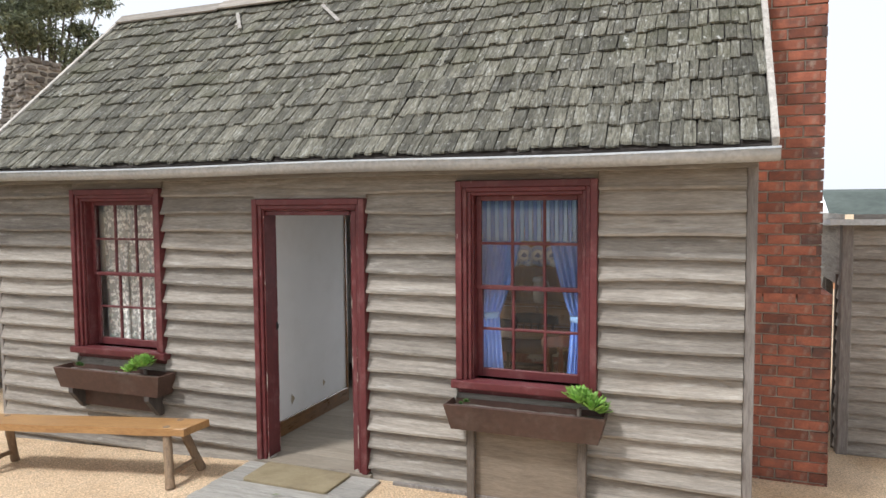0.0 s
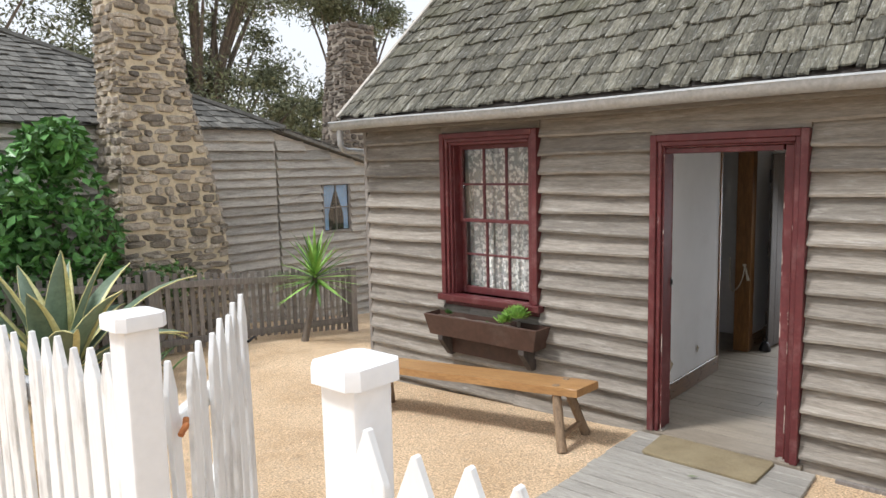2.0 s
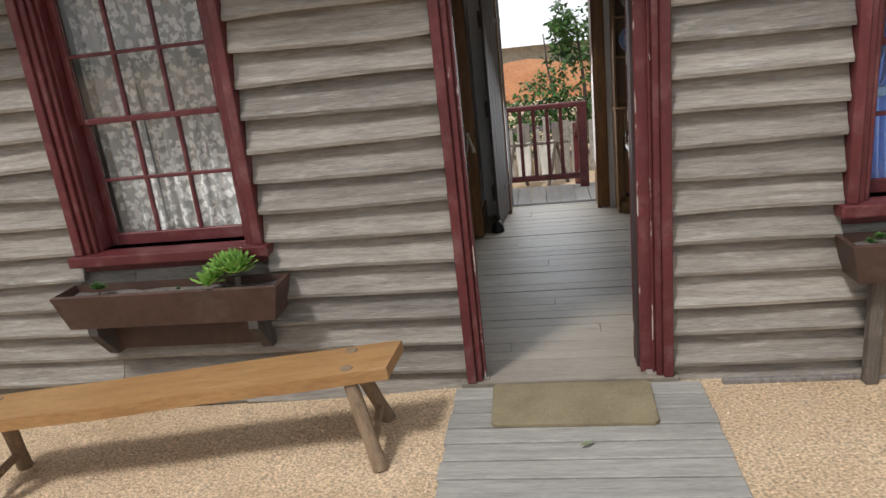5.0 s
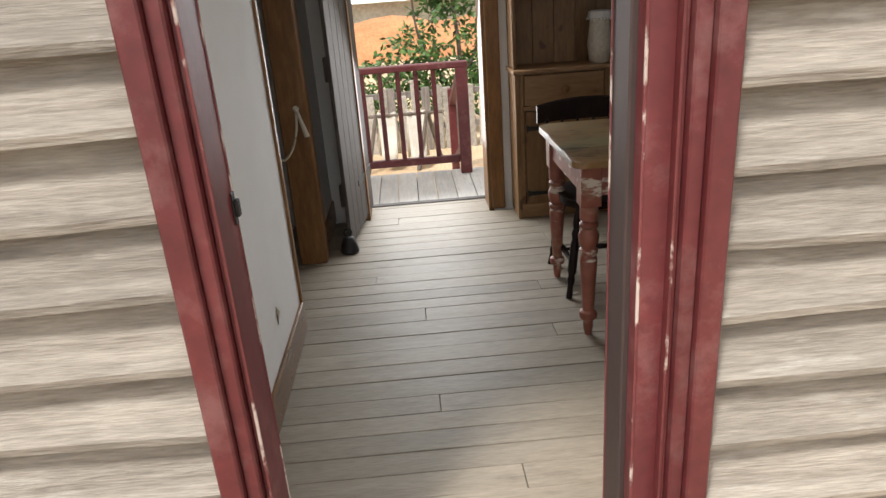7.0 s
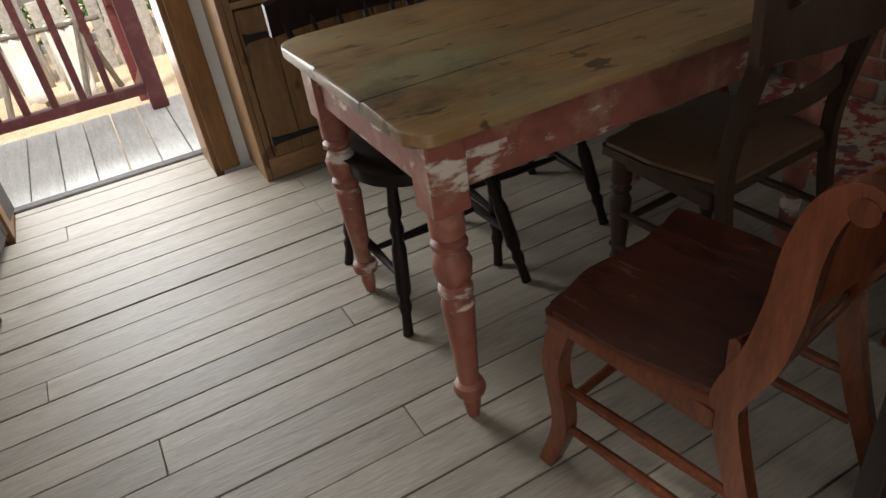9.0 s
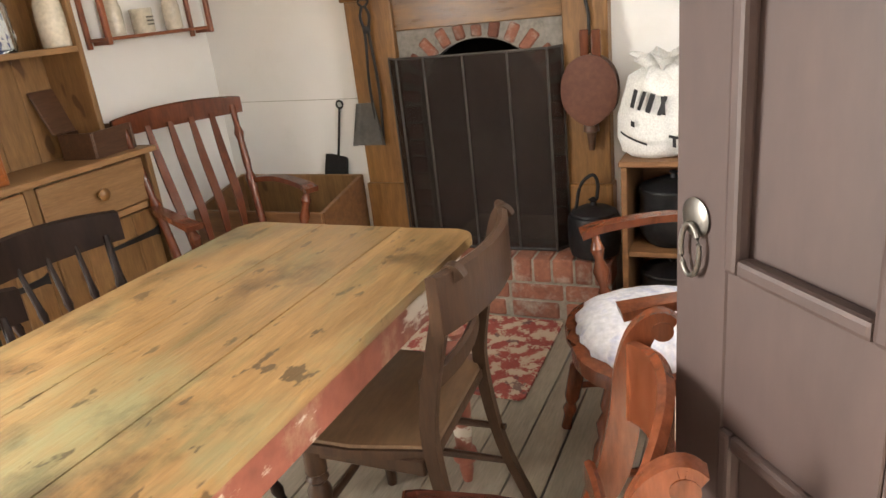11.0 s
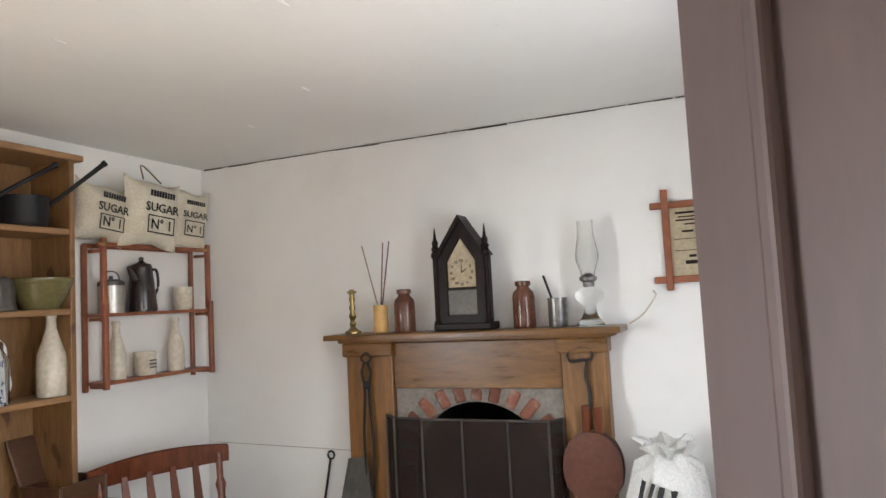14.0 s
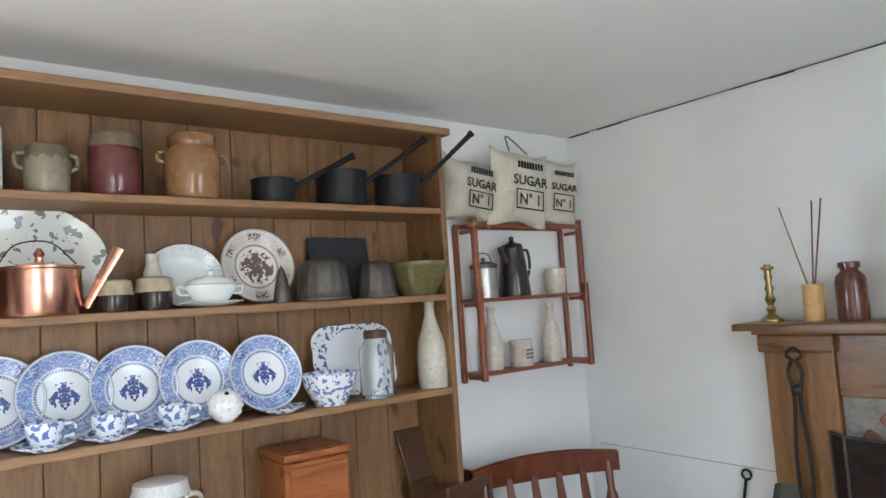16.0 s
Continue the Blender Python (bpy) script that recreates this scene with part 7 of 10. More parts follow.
for x, flip in ((3.402, 0), (FX - 0.001, 1)):
    a, b = [bm.verts.new((x, *p)) for p in inner], [bm.verts.new((x, *p)) for p in outer]
    for k in range(len(a) - 1):
        bm.faces.new((a[k], a[k + 1], b[k + 1], b[k]))
    if not flip:
        first = a
    else:
        for k in range(len(a) - 1):
            bm.faces.new((first[k], first[k + 1], a[k + 1], a[k]))
M_SOOTMORTAR = surface("sooty_mortar", (0.20, 0.175, 0.15), (0.36, 0.33, 0.29), rough=0.95, scale=7, fine=60, bump=0.6, depth=0.006, stain=(0.07, 0.055, 0.045), amount=0.6, stain_scale=7)
part("mortar", bm, M_SOOTMORTAR, face)
for k in range(13):
    a = math.pi * (k + 0.5) / 13
    long = 0.024 + 0.022 * min(1, 1.5 * abs(math.cos(a)))  # the bricks at the crown are cut short under the frieze
    c = Vector((3.40, AC - (AH + 0.004 + long) * math.cos(a), AZ + (AR + 0.004 + long) * math.sin(a)))
    ob = part("brick", boxed(-0.008, 0.02, -0.023, 0.023, -long, long, 0.006), M_SMEAR, face)
    ob.matrix_basis = Matrix.Translation(c) @ Matrix.Rotation(math.pi / 2 - a, 4, "X")
for sd in (-1, 1):
    for k in range(8):
        y = AC + sd * (AH + 0.042)
        ob = part("brick", boxed(-0.012, 0.02, -0.034, 0.034, 0, 0.066, 0.004), M_SMEAR, face)
        ob.matrix_basis = Matrix.Translation((3.40, y, 0.29 + 0.0765 * k))
# hearth
hearth = structure(new("hearth"), "raised hearth of worn red bricks with broad mortar joints", "hearth")
HX0, HY0, HY1, HT = 3.19, 1.13, 2.35, 0.275
part("mortar_bed", boxed(HX0 + 0.006, FX - 0.001, HY0 + 0.006, HY1 - 0.006, 0.0, HT - 0.006, 0), M_MORTAR, hearth)
gh = random.Random(91)
y, k = HY0, 0
while y < HY1 - 0.05:
    wd = gh.uniform(0.075, 0.10)
    y1 = min(y + wd, HY1)
    part("brick", boxed(HX0, HX0 + 0.125, y + 0.005, y1 - 0.005, HT - 0.105, HT + gh.uniform(-0.003, 0.002), 0.006), M_SMEAR, hearth)
    part("brick", boxed(HX0 + 0.132, FX - 0.06, y + 0.005, y1 - 0.005, HT - 0.03, HT + gh.uniform(-0.003, 0.001), 0.006), M_SMEAR, hearth)
    y = y1
y = HY0
while y < HY1 - 0.05:
    y1 = min(y + gh.uniform(0.19, 0.24), HY1)
    part("brick", boxed(HX0 - 0.002, HX0 + 0.1, y + 0.006, y1 - 0.006, 0.09, 0.16, 0.006), M_SMEAR, hearth)
    part("brick", boxed(HX0 - 0.003, HX0 + 0.1, y + 0.006 + 0.02, y1 - 0.006, 0.005, 0.078, 0.006), M_SMEAR, hearth)
    y = y1

# folding wire fire screen
M_MESH = surface("sooty_wire_gauze", (0.020, 0.013, 0.0105), (0.040, 0.027, 0.022), rough=0.75, scale=5, fine=120, bump=0.3, metal=0.1, spec=0.2, stain=(0.07, 0.058, 0.05), amount=0.3, stain_scale=4)
M_MESH.node_tree.nodes["Principled BSDF"].inputs["Alpha"].default_value = 0.6  # open weave
M_BAR = surface("rubbed_grey_wire", (0.05, 0.046, 0.042), (0.10, 0.092, 0.085), rough=0.5, scale=8, fine=60, bump=0.2, metal=0.6, vary=0.1)
screen = thing("fire_screen", "dark folding fire screen of sooty gauze standing on the hearth", "fire screen")
fold = [(3.365, 2.10), (3.305, 2.035), (3.285, 1.90), (3.285, 1.725), (3.285, 1.535), (3.29, 1.375), (3.36, 1.335)]
for (xa, ya), (xb, yb) in zip(fold, fold[1:]):
    bm = bmesh.new()
    dv = Vector((xb - xa, yb - ya, 0)).normalized()
    nv = Vector((dv.y, -dv.x, 0)) * 0.003
    q = [(xa, ya), (xb, yb)]
    vs = [bm.verts.new((x + s * nv.x, y + s * nv.y, z)) for z in (HT + 0.004, 1.105) for (x, y) in q for s in (-1, 1)]
    for f in ((0, 1, 3, 2), (4, 6, 7, 5), (0, 4, 5, 1), (2, 3, 7, 6), (0, 2, 6, 4), (1, 5, 7, 3)):
        bm.faces.new([vs[i] for i in f])
    part("leaf", bm, M_MESH, screen)
    part("top_bar", tube([(xa, ya, 1.108), (xb, yb, 1.108)], 0.005, 8), M_BAR, screen)
    part("bottom_bar", tube([(xa, ya, HT + 0.008), (xb, yb, HT + 0.008)], 0.008, 8), M_IRON, screen)
for x, y in fold:
    part("upright", tube([(x - 0.004, y, HT), (x - 0.004, y, 1.11)], 0.005, 8), M_BAR, screen)

# ---- small things: materials ----


def patterned(name, ground, ink, bands, scale=60.0, thresh=0.5, cloth=False):
    """Printed ware: ink in a fine broken pattern, strong in the given rings (radius, coverage) round the local z axis."""
    m = bpy.data.materials.new(name)
    m.use_nodes = True
    nt = m.node_tree
    n = nt.nodes
    b = n["Principled BSDF"]
    b.inputs["Roughness"].default_value = 0.16
    co = n.new("ShaderNodeTexCoord")
    sep, ln = n.new("ShaderNodeVectorMath"), n.new("ShaderNodeVectorMath")
    sep.operation, ln.operation = "MULTIPLY", "LENGTH"
    sep.inputs[1].default_value = (1, 1, 0)
    link(nt, co.outputs["Object"], sep.inputs[0])
    link(nt, sep.outputs[0], ln.inputs[0])
    ring = n.new("ShaderNodeValToRGB")
    ring.color_ramp.interpolation = "CONSTANT"
    el = ring.color_ramp.elements
    el[0].position, el[0].color = 0.0, (bands[0][1],) * 3 + (1,)
    el[1].position, el[1].color = 0.999, (bands[-1][1],) * 3 + (1,)
    for r, c in bands[1:]:
        e = el.new(r / 0.2)
        e.color = (c, c, c, 1)
    sc = n.new("ShaderNodeMath")
    sc.operation = "MULTIPLY"
    sc.inputs[1].default_value = 5.0
    link(nt, ln.outputs["Value"], sc.inputs[0])
    link(nt, sc.outputs[0], ring.inputs[0])
    no, vo = n.new("ShaderNodeTexNoise"), n.new("ShaderNodeTexVoronoi")
    no.inputs["Scale"].default_value, no.inputs["Detail"].default_value = scale, 3
    vo.inputs["Scale"].default_value = scale * 0.8
    link(nt, co.outputs["Object"], no.inputs["Vector"])
    link(nt, co.outputs["Object"], vo.inputs["Vector"])
    mixv = n.new("ShaderNodeMath")
    mixv.operation = "MULTIPLY_ADD"
    mixv.inputs[1].default_value = 0.35
    link(nt, vo.outputs["Distance"], mixv.inputs[0])
    link(nt, no.outputs[0], mixv.inputs[2])
    cmp_ = n.new("ShaderNodeMath")
    cmp_.operation = "LESS_THAN"
    link(nt, mixv.outputs[0], cmp_.inputs[0])
    link(nt, ring.outputs[0], cmp_.inputs[1])
    soft = n.new("ShaderNodeMath")
    soft.operation = "MULTIPLY"
    soft.inputs[1].default_value = 0.9
    link(nt, cmp_.outputs[0], soft.inputs[0])
    mx = n.new("ShaderNodeMix")
    mx.data_type = "RGBA"
    mx.inputs["A"].default_value, mx.inputs["B"].default_value = (*ground, 1), (*ink, 1)
    link(nt, soft.outputs[0], mx.inputs["Factor"])
    link(nt, mx.outputs["Result"], b.inputs["Base Color"])
    return m


def transfer_plate(name, ground, wash, ink, rim, well, motif, garlands, crest):
    """Printed plate round the local z axis: a washed, scrolled rim with darker garlands, a ring round the well, and a motif in the middle."""
    m = bpy.data.materials.new(name)
    m.use_nodes = True
    nt = m.node_tree
    n = nt.nodes
    b = n["Principled BSDF"]
    b.inputs["Roughness"].default_value = 0.16

    def num(op, x, y=0.0, z=0.0):
        k = n.new("ShaderNodeMath")
        k.operation = op
        for i, q in enumerate((x, y, z)):
            if isinstance(q, (int, float)):
                k.inputs[i].default_value = q
            else:
                link(nt, q, k.inputs[i])
        return k.outputs[0]

    def between(x, lo, hi, soft):
        return num("MINIMUM", num("MAXIMUM", num("MULTIPLY", num("SUBTRACT", x, lo), 1 / soft), 0.0), num("MINIMUM", num("MAXIMUM", num("MULTIPLY", num("SUBTRACT", hi, x), 1 / soft), 0.0), 1.0))

    co, sp = n.new("ShaderNodeTexCoord"), n.new("ShaderNodeSeparateXYZ")
    link(nt, co.outputs["Object"], sp.inputs[0])
    x, y = sp.outputs[0], sp.outputs[1]
    r = num("SQRT", num("ADD", num("MULTIPLY", x, x), num("MULTIPLY", y, y)))
    ang = num("ARCTAN2", y, x)
    scroll, vor = n.new("ShaderNodeTexNoise"), n.new("ShaderNodeTexVoronoi")
    scroll.inputs["Scale"].default_value, scroll.inputs["Detail"].default_value, scroll.inputs["Distortion"].default_value = 95, 2, 2.2
    vor.inputs["Scale"].default_value = 150
    link(nt, co.outputs["Object"], scroll.inputs["Vector"])
    link(nt, co.outputs["Object"], vor.inputs["Vector"])
    fine, cells = scroll.outputs[0], vor.outputs["Distance"]
    in_rim = between(r, well + 0.006, rim, 0.003)
    wash_f = num("MULTIPLY", in_rim, num("MINIMUM", num("MAXIMUM", num("MULTIPLY_ADD", fine, 4.0, -1.25), 0.18), 0.9))
    # garlands at even steps round the rim, rosettes inside them
    lobe = num("ABSOLUTE", num("SINE", num("MULTIPLY", ang, garlands / 2)))
    garland = num("MULTIPLY", num("MULTIPLY", between(r, well + 0.015, rim - 0.005, 0.002), num("GREATER_THAN", lobe, 0.93 if garlands < 6 else 0.8)), num("GREATER_THAN", num("SUBTRACT", fine, num("MULTIPLY", cells, 0.20)), 0.40))
    ring = num("MULTIPLY", between(r, well - 0.003, well + 0.005, 0.001), num("GREATER_THAN", num("SINE", num("MULTIPLY", ang, 60.0)), -0.75))
    # middle motif: two mirrored sprays
    sway = num("ABSOLUTE", x)
    mv = n.new("ShaderNodeCombineXYZ")
    link(nt, sway, mv.inputs[0])
    link(nt, y, mv.inputs[1])
    spray = n.new("ShaderNodeTexNoise")
    spray.inputs["Scale"].default_value, spray.inputs["Detail"].default_value, spray.inputs["Distortion"].default_value = 70 if crest else 55, 2 if crest else 5, 1.2
    link(nt, mv.outputs[0] if crest else co.outputs["Object"], spray.inputs["Vector"])
    inner = num("SUBTRACT", 1.0, num("DIVIDE", r, motif))
    centre = num("GREATER_THAN", num("ADD", spray.outputs[0], num("MULTIPLY", num("MINIMUM", inner, 0.5), 0.35)), 0.57)
    centre = num("MULTIPLY", centre, num("GREATER_THAN", inner, 0.0))
    edge = num("GREATER_THAN", r, rim + 0.002)
    dark = num("MINIMUM", num("MAXIMUM", num("MAXIMUM", garland, num("MULTIPLY", ring, 0.8)), num("MAXIMUM", centre, num("MULTIPLY", edge, 0.35))), 0.95)
    m1, m2 = n.new("ShaderNodeMix"), n.new("ShaderNodeMix")
    m1.data_type = m2.data_type = "RGBA"
    m1.inputs["A"].default_value, m1.inputs["B"].default_value, m2.inputs["B"].default_value = (*ground, 1), (*wash, 1), (*ink, 1)
    link(nt, wash_f, m1.inputs["Factor"])
    link(nt, m1.outputs["Result"], m2.inputs["A"])
    link(nt, dark, m2.inputs["Factor"])
    link(nt, m2.outputs["Result"], b.inputs["Base Color"])
    return m


BLUE_INK = (0.055, 0.11, 0.36)
CHINA = (0.80, 0.82, 0.84)
M_BLUEPLATE = transfer_plate("blue_transfer_plate", CHINA, (0.13, 0.24, 0.58), (0.03, 0.06, 0.25), 0.107, 0.064, 0.036, 4, True)
M_BLUEWARE = patterned("blue_transfer_ware", CHINA, (0.09, 0.16, 0.44), ((0, 0.64), (0.199, 0.64)), 80)
M_BLUERIM = patterned("blue_rim_platter", CHINA, (0.05, 0.09, 0.28), ((0, 0.02), (0.100, 0.62), (0.150, 0.5)), 75)
M_BROWNPLATE = transfer_plate("brown_transfer_plate", (0.74, 0.71, 0.65), (0.60, 0.55, 0.50), (0.13, 0.075, 0.06), 0.108, 0.066, 0.055, 6, False)
M_GREYPLATTER = patterned("grey_transfer_platter", (0.74, 0.75, 0.70), (0.16, 0.17, 0.16), ((0, 0.57), (0.14, 0.6)), 48)
M_FAINTWARE = patterned("pale_sprig_ware", (0.76, 0.79, 0.77), (0.40, 0.46, 0.52), ((0, 0.38), (0.075, 0.58)), 190)


def glaze(name, c1, c2, rough=0.2, stain=None, scale=9):
    return surface(name, c1, c2, rough=rough, scale=scale, fine=60, bump=0.06, vary=0.05, stain=stain, amount=0.6, stain_scale=scale)


M_CHINA = glaze("white_china", (0.76, 0.77, 0.76), (0.84, 0.84, 0.83))
M_CREAM = glaze("cream_stoneware", (0.50, 0.45, 0.36), (0.60, 0.55, 0.455), 0.2)
M_SALT = glaze("salt_glaze_brown", (0.19, 0.092, 0.038), (0.32, 0.17, 0.072), 0.2, (0.36, 0.23, 0.12), 6)
M_GREYJAR = glaze("grey_stoneware", (0.17, 0.145, 0.095), (0.29, 0.255, 0.185), 0.32, (0.20, 0.15, 0.09), 6)
M_MAROON = glaze("maroon_glaze", (0.085, 0.022, 0.022), (0.15, 0.042, 0.038), 0.2, (0.20, 0.10, 0.07), 8)
M_REDSTONE = glaze("red_brown_stoneware", (0.085, 0.030, 0.017), (0.155, 0.058, 0.032), 0.2, (0.20, 0.10, 0.055))
M_OLIVE = glaze("olive_glaze", (0.10, 0.088, 0.035), (0.165, 0.142, 0.058), 0.14, (0.10, 0.07, 0.03))
M_COPPER = surface("polished_copper", (0.56, 0.29, 0.20), (0.68, 0.39, 0.29), rough=0.26, scale=6, fine=50, bump=0.06, metal=1.0, vary=0.03, stain=(0.42, 0.16, 0.09), amount=0.5, stain_scale=6)
M_TIN = surface("dull_tin", (0.38, 0.37, 0.34), (0.54, 0.53, 0.50), rough=0.38, scale=8, fine=60, bump=0.1, metal=0.8, vary=0.05, stain=(0.25, 0.22, 0.18), amount=0.6, stain_scale=7)
M_PEWTER = surface("dark_tin_mould", (0.075, 0.068, 0.06), (0.14, 0.125, 0.11), rough=0.45, scale=9, fine=60, bump=0.15, metal=0.6, vary=0.08)
M_ENAMEL = glaze("black_brown_enamel", (0.022, 0.013, 0.011), (0.04, 0.024, 0.02), 0.22)
M_SLATE = surface("writing_slate", (0.016, 0.016, 0.018), (0.03, 0.03, 0.032), rough=0.6, scale=8, fine=50, bump=0.1)
M_PAPER = surface("aged_paper", (0.36, 0.295, 0.19), (0.48, 0.41, 0.29), rough=0.9, scale=5, fine=60, bump=0.1, stain=(0.34, 0.26, 0.15), amount=0.5, stain_scale=6)
M_CALICO = surface("calico_sacking", (0.52, 0.475, 0.375), (0.66, 0.61, 0.50), rough=0.95, scale=6, fine=160, bump=0.4, depth=0.003, stain=(0.42, 0.34, 0.22), amount=0.4, stain_scale=5)
M_WHITESACK = surface("white_cotton_sack", (0.68, 0.67, 0.64), (0.80, 0.79, 0.76), rough=0.95, scale=6, fine=160, bump=0.4, depth=0.003)
M_INK = surface("black_printing_ink", (0.012, 0.011, 0.012), (0.03, 0.028, 0.03), rough=0.85, scale=30, fine=120, bump=0.0)
M_ORANGEBOX = surface("orange_brown_varnish", (0.22, 0.065, 0.017), (0.36, 0.12, 0.032), rough=0.3, scale=4, stretch=(1, 6, 6), fine=24, bump=0.08)
M_WALNUT = surface("dark_walnut_box", (0.05, 0.022, 0.012), (0.10, 0.048, 0.026), rough=0.4, scale=4, stretch=(1, 6, 6), fine=24, bump=0.1)
M_REED = surface("yellow_bamboo", (0.50, 0.28, 0.075), (0.64, 0.40, 0.13), rough=0.4, scale=6, fine=40, bump=0.08)
M_CLEAR = glass("clear_glass", (0.97, 0.985, 0.98))
M_CLAYPOT = surface("soot_black_pot", (0.008, 0.008, 0.009), (0.018, 0.017, 0.018), rough=0.45, scale=8, fine=60, bump=0.25, spec=0.22)
M_LEATHER = surface("dry_red_leather", (0.16, 0.052, 0.028), (0.25, 0.09, 0.045), rough=0.5, scale=6, fine=50, bump=0.25, stain=(0.07, 0.03, 0.02), amount=0.5, stain_scale=6)
M_ROPE = surface("brown_cord", (0.20, 0.13, 0.07), (0.33, 0.23, 0.13), rough=0.95, scale=30, fine=120, bump=0.5)
M_GREYIRON = surface("worn_grey_iron", (0.06, 0.055, 0.05), (0.13, 0.12, 0.105), rough=0.5, scale=7, fine=50, bump=0.25, metal=0.5)

M_PINE_D = surface("dark_old_pine", (0.14, 0.062, 0.024), (0.24, 0.115, 0.048), rough=0.5, scale=5, stretch=(8, 1, 8), fine=24, bump=0.2, vary=0.12, stain=(0.08, 0.035, 0.015), amount=0.5, stain_scale=3)
M_FRAMEWOOD = surface("red_brown_frame", (0.20, 0.055, 0.022), (0.30, 0.095, 0.04), rough=0.35, scale=6, fine=30, bump=0.08, vary=0.06)
M_WAXED = surface("waxed_brown_paper", (0.085, 0.068, 0.04), (0.165, 0.13, 0.08), rough=0.5, scale=12, fine=60, bump=0.2)
M_RUG = surface("red_floral_weave", (0.26, 0.045, 0.04), (0.36, 0.08, 0.06), rough=0.95, scale=14, fine=150, bump=0.5)
add_stain(M_RUG, (0.50, 0.42, 0.31), 17, 0.48, 0.53, 0.85)
add_stain(M_RUG, (0.10, 0.05, 0.05), 11, 0.60, 0.64, 0.8, (1, 1, 1), 3, 5.0)


def vessel(name, label, category, at, profile, material, seg=28, group="", hollow=True):
    """A turned pot that stands at a place; the profile is (radius, height) up the outside, and it is hollow."""
    t = thing(name, label, category, Matrix.Translation(at), group)
    pr = [(0.001, 0.0), *profile]
    if hollow:
        top = profile[-1]
        pr += [(top[0] - 0.004, top[1] - 0.002), (max(top[0] - 0.008, 0.004), top[1] * 0.6), (max(profile[0][0] - 0.01, 0.003), 0.012)]
    part("body", lathe(pr, seg), material, t, smooth=45)
    return t


def handle(t, pts, r, material, name="handle", label=""):
    return part(name, tube(curve_points(pts, 6), r, 8), material, t, label, 60)


def words(text, size, material, parent, m, align="CENTER"):
    """Lettering as a thin mesh in its parent's plane."""
    cu = bpy.data.curves.new("lettering", "FONT")
    cu.body, cu.size, cu.align_x, cu.extrude, cu.resolution_u, cu.offset = text, size, align, 0.0004, 2, 0.014 * size
    tmp = bpy.data.objects.new("lettering", cu)
    me = bpy.data.meshes.new_from_object(tmp)
    bpy.data.objects.remove(tmp)
    bpy.data.curves.remove(cu)
    me.name = "lettering"
    me.materials.clear()
    me.materials.append(material)
    ob = new("lettering", me)
    ob.parent = parent
    ob.matrix_basis = m
    return ob


# ---- on the mantel shelf ----
MZ, MX = 1.458, 3.36
cs = thing("candlestick", "turned brass candlestick standing on the mantel shelf", "candlestick", Matrix.Translation((MX, 2.245, MZ)))
part("stem", lathe([(0.036, 0), (0.036, 0.008), (0.02, 0.018), (0.01, 0.03), (0.016, 0.042), (0.009, 0.056), (0.018, 0.075), (0.009, 0.095), (0.015, 0.112), (0.008, 0.13), (0.014, 0.15), (0.010, 0.16), (0.011, 0.175)], 20), M_BRASS, cs, smooth=45)
part("drip_pan", lathe([(0.008, 0.172), (0.021, 0.178), (0.022, 0.184), (0.012, 0.185), (0.011, 0.192), (0.007, 0.192), (0.006, 0.18)], 20), M_BRASS, cs, smooth=40)

vs_ = vessel("bamboo_vase", "yellow bamboo holder with reed spills on the mantel shelf", "vase", (MX, 2.105, MZ), ((0.031, 0.0), (0.032, 0.02), (0.030, 0.06), (0.031, 0.118)), M_REED)
for dx, dy, h, mt in ((0.01, 0.085, 0.38, M_ROPE), (0.0, -0.055, 0.39, M_MAROON), (-0.01, -0.03, 0.385, M_MAROON)):
    part("reed", tube([(dx * 0.1, -dy * 0.12, 0.02), (dx, dy, h)], [0.0035, 0.0028], 6), mt, vs_, "thin spill", 60)


def stone_bottle(y, h, label):
    b = vessel("stoneware_bottle", label, "bottle", (MX, y, MZ), ((0.042, 0), (0.044, 0.01), (0.044, h * 0.66), (0.040, h * 0.76), (0.026, h * 0.84), (0.024, h * 0.89)), M_REDSTONE, hollow=False)
    part("lip", lathe([(0.024, h * 0.885), (0.031, h * 0.90), (0.031, h * 0.985), (0.027, h), (0.018, h), (0.017, h * 0.93)], 24), M_REDSTONE, b, smooth=40)
    return b


stone_bottle(1.99, 0.18, "squat red-brown stoneware bottle on the mantel shelf")
stone_bottle(1.465, 0.185, "tall shiny red-brown stoneware bottle beside a tumbler")

# steeple clock; local x runs along the shelf, front is -y
ck = thing("mantel_clock", "near-black wooden steeple clock with a cream dial on the mantel shelf", "clock", pose(MX + 0.035, 1.715, MZ, 0, 0, -90) @ Matrix.Diagonal((0.91, 1, 0.985, 1)))
part("plinth", boxed(-0.138, 0.138, -0.075, 0.03, 0, 0.03, 0.005), M_EBONY, ck)
bm = bmesh.new()
body = [(-0.112, 0.03), (0.112, 0.03), (0.112, 0.315), (0.0, 0.465), (-0.112, 0.315)]
hole = [(-0.07, 0.062), (0.07, 0.062), (0.07, 0.285), (0.0, 0.385), (-0.07, 0.285)]
for y, src in ((-0.06, 1), (-0.045, 0)):
    a, b = [bm.verts.new((x, y, z)) for x, z in body], [bm.verts.new((x, y, z)) for x, z in hole]
    for k in range(5):
        bm.faces.new((a[k], a[(k + 1) % 5], b[(k + 1) % 5], b[k]))
    if src:
        fa, fb = a, b
    else:
        for k in range(5):
            bm.faces.new((fa[k], fa[(k + 1) % 5], a[(k + 1) % 5], a[k])), bm.faces.new((fb[k], fb[(k + 1) % 5], b[(k + 1) % 5], b[k]))
part("door_frame", bm, M_EBONY, ck)
bm = slab([(x, -z) for x, z in body], 0, 0.07, 0)
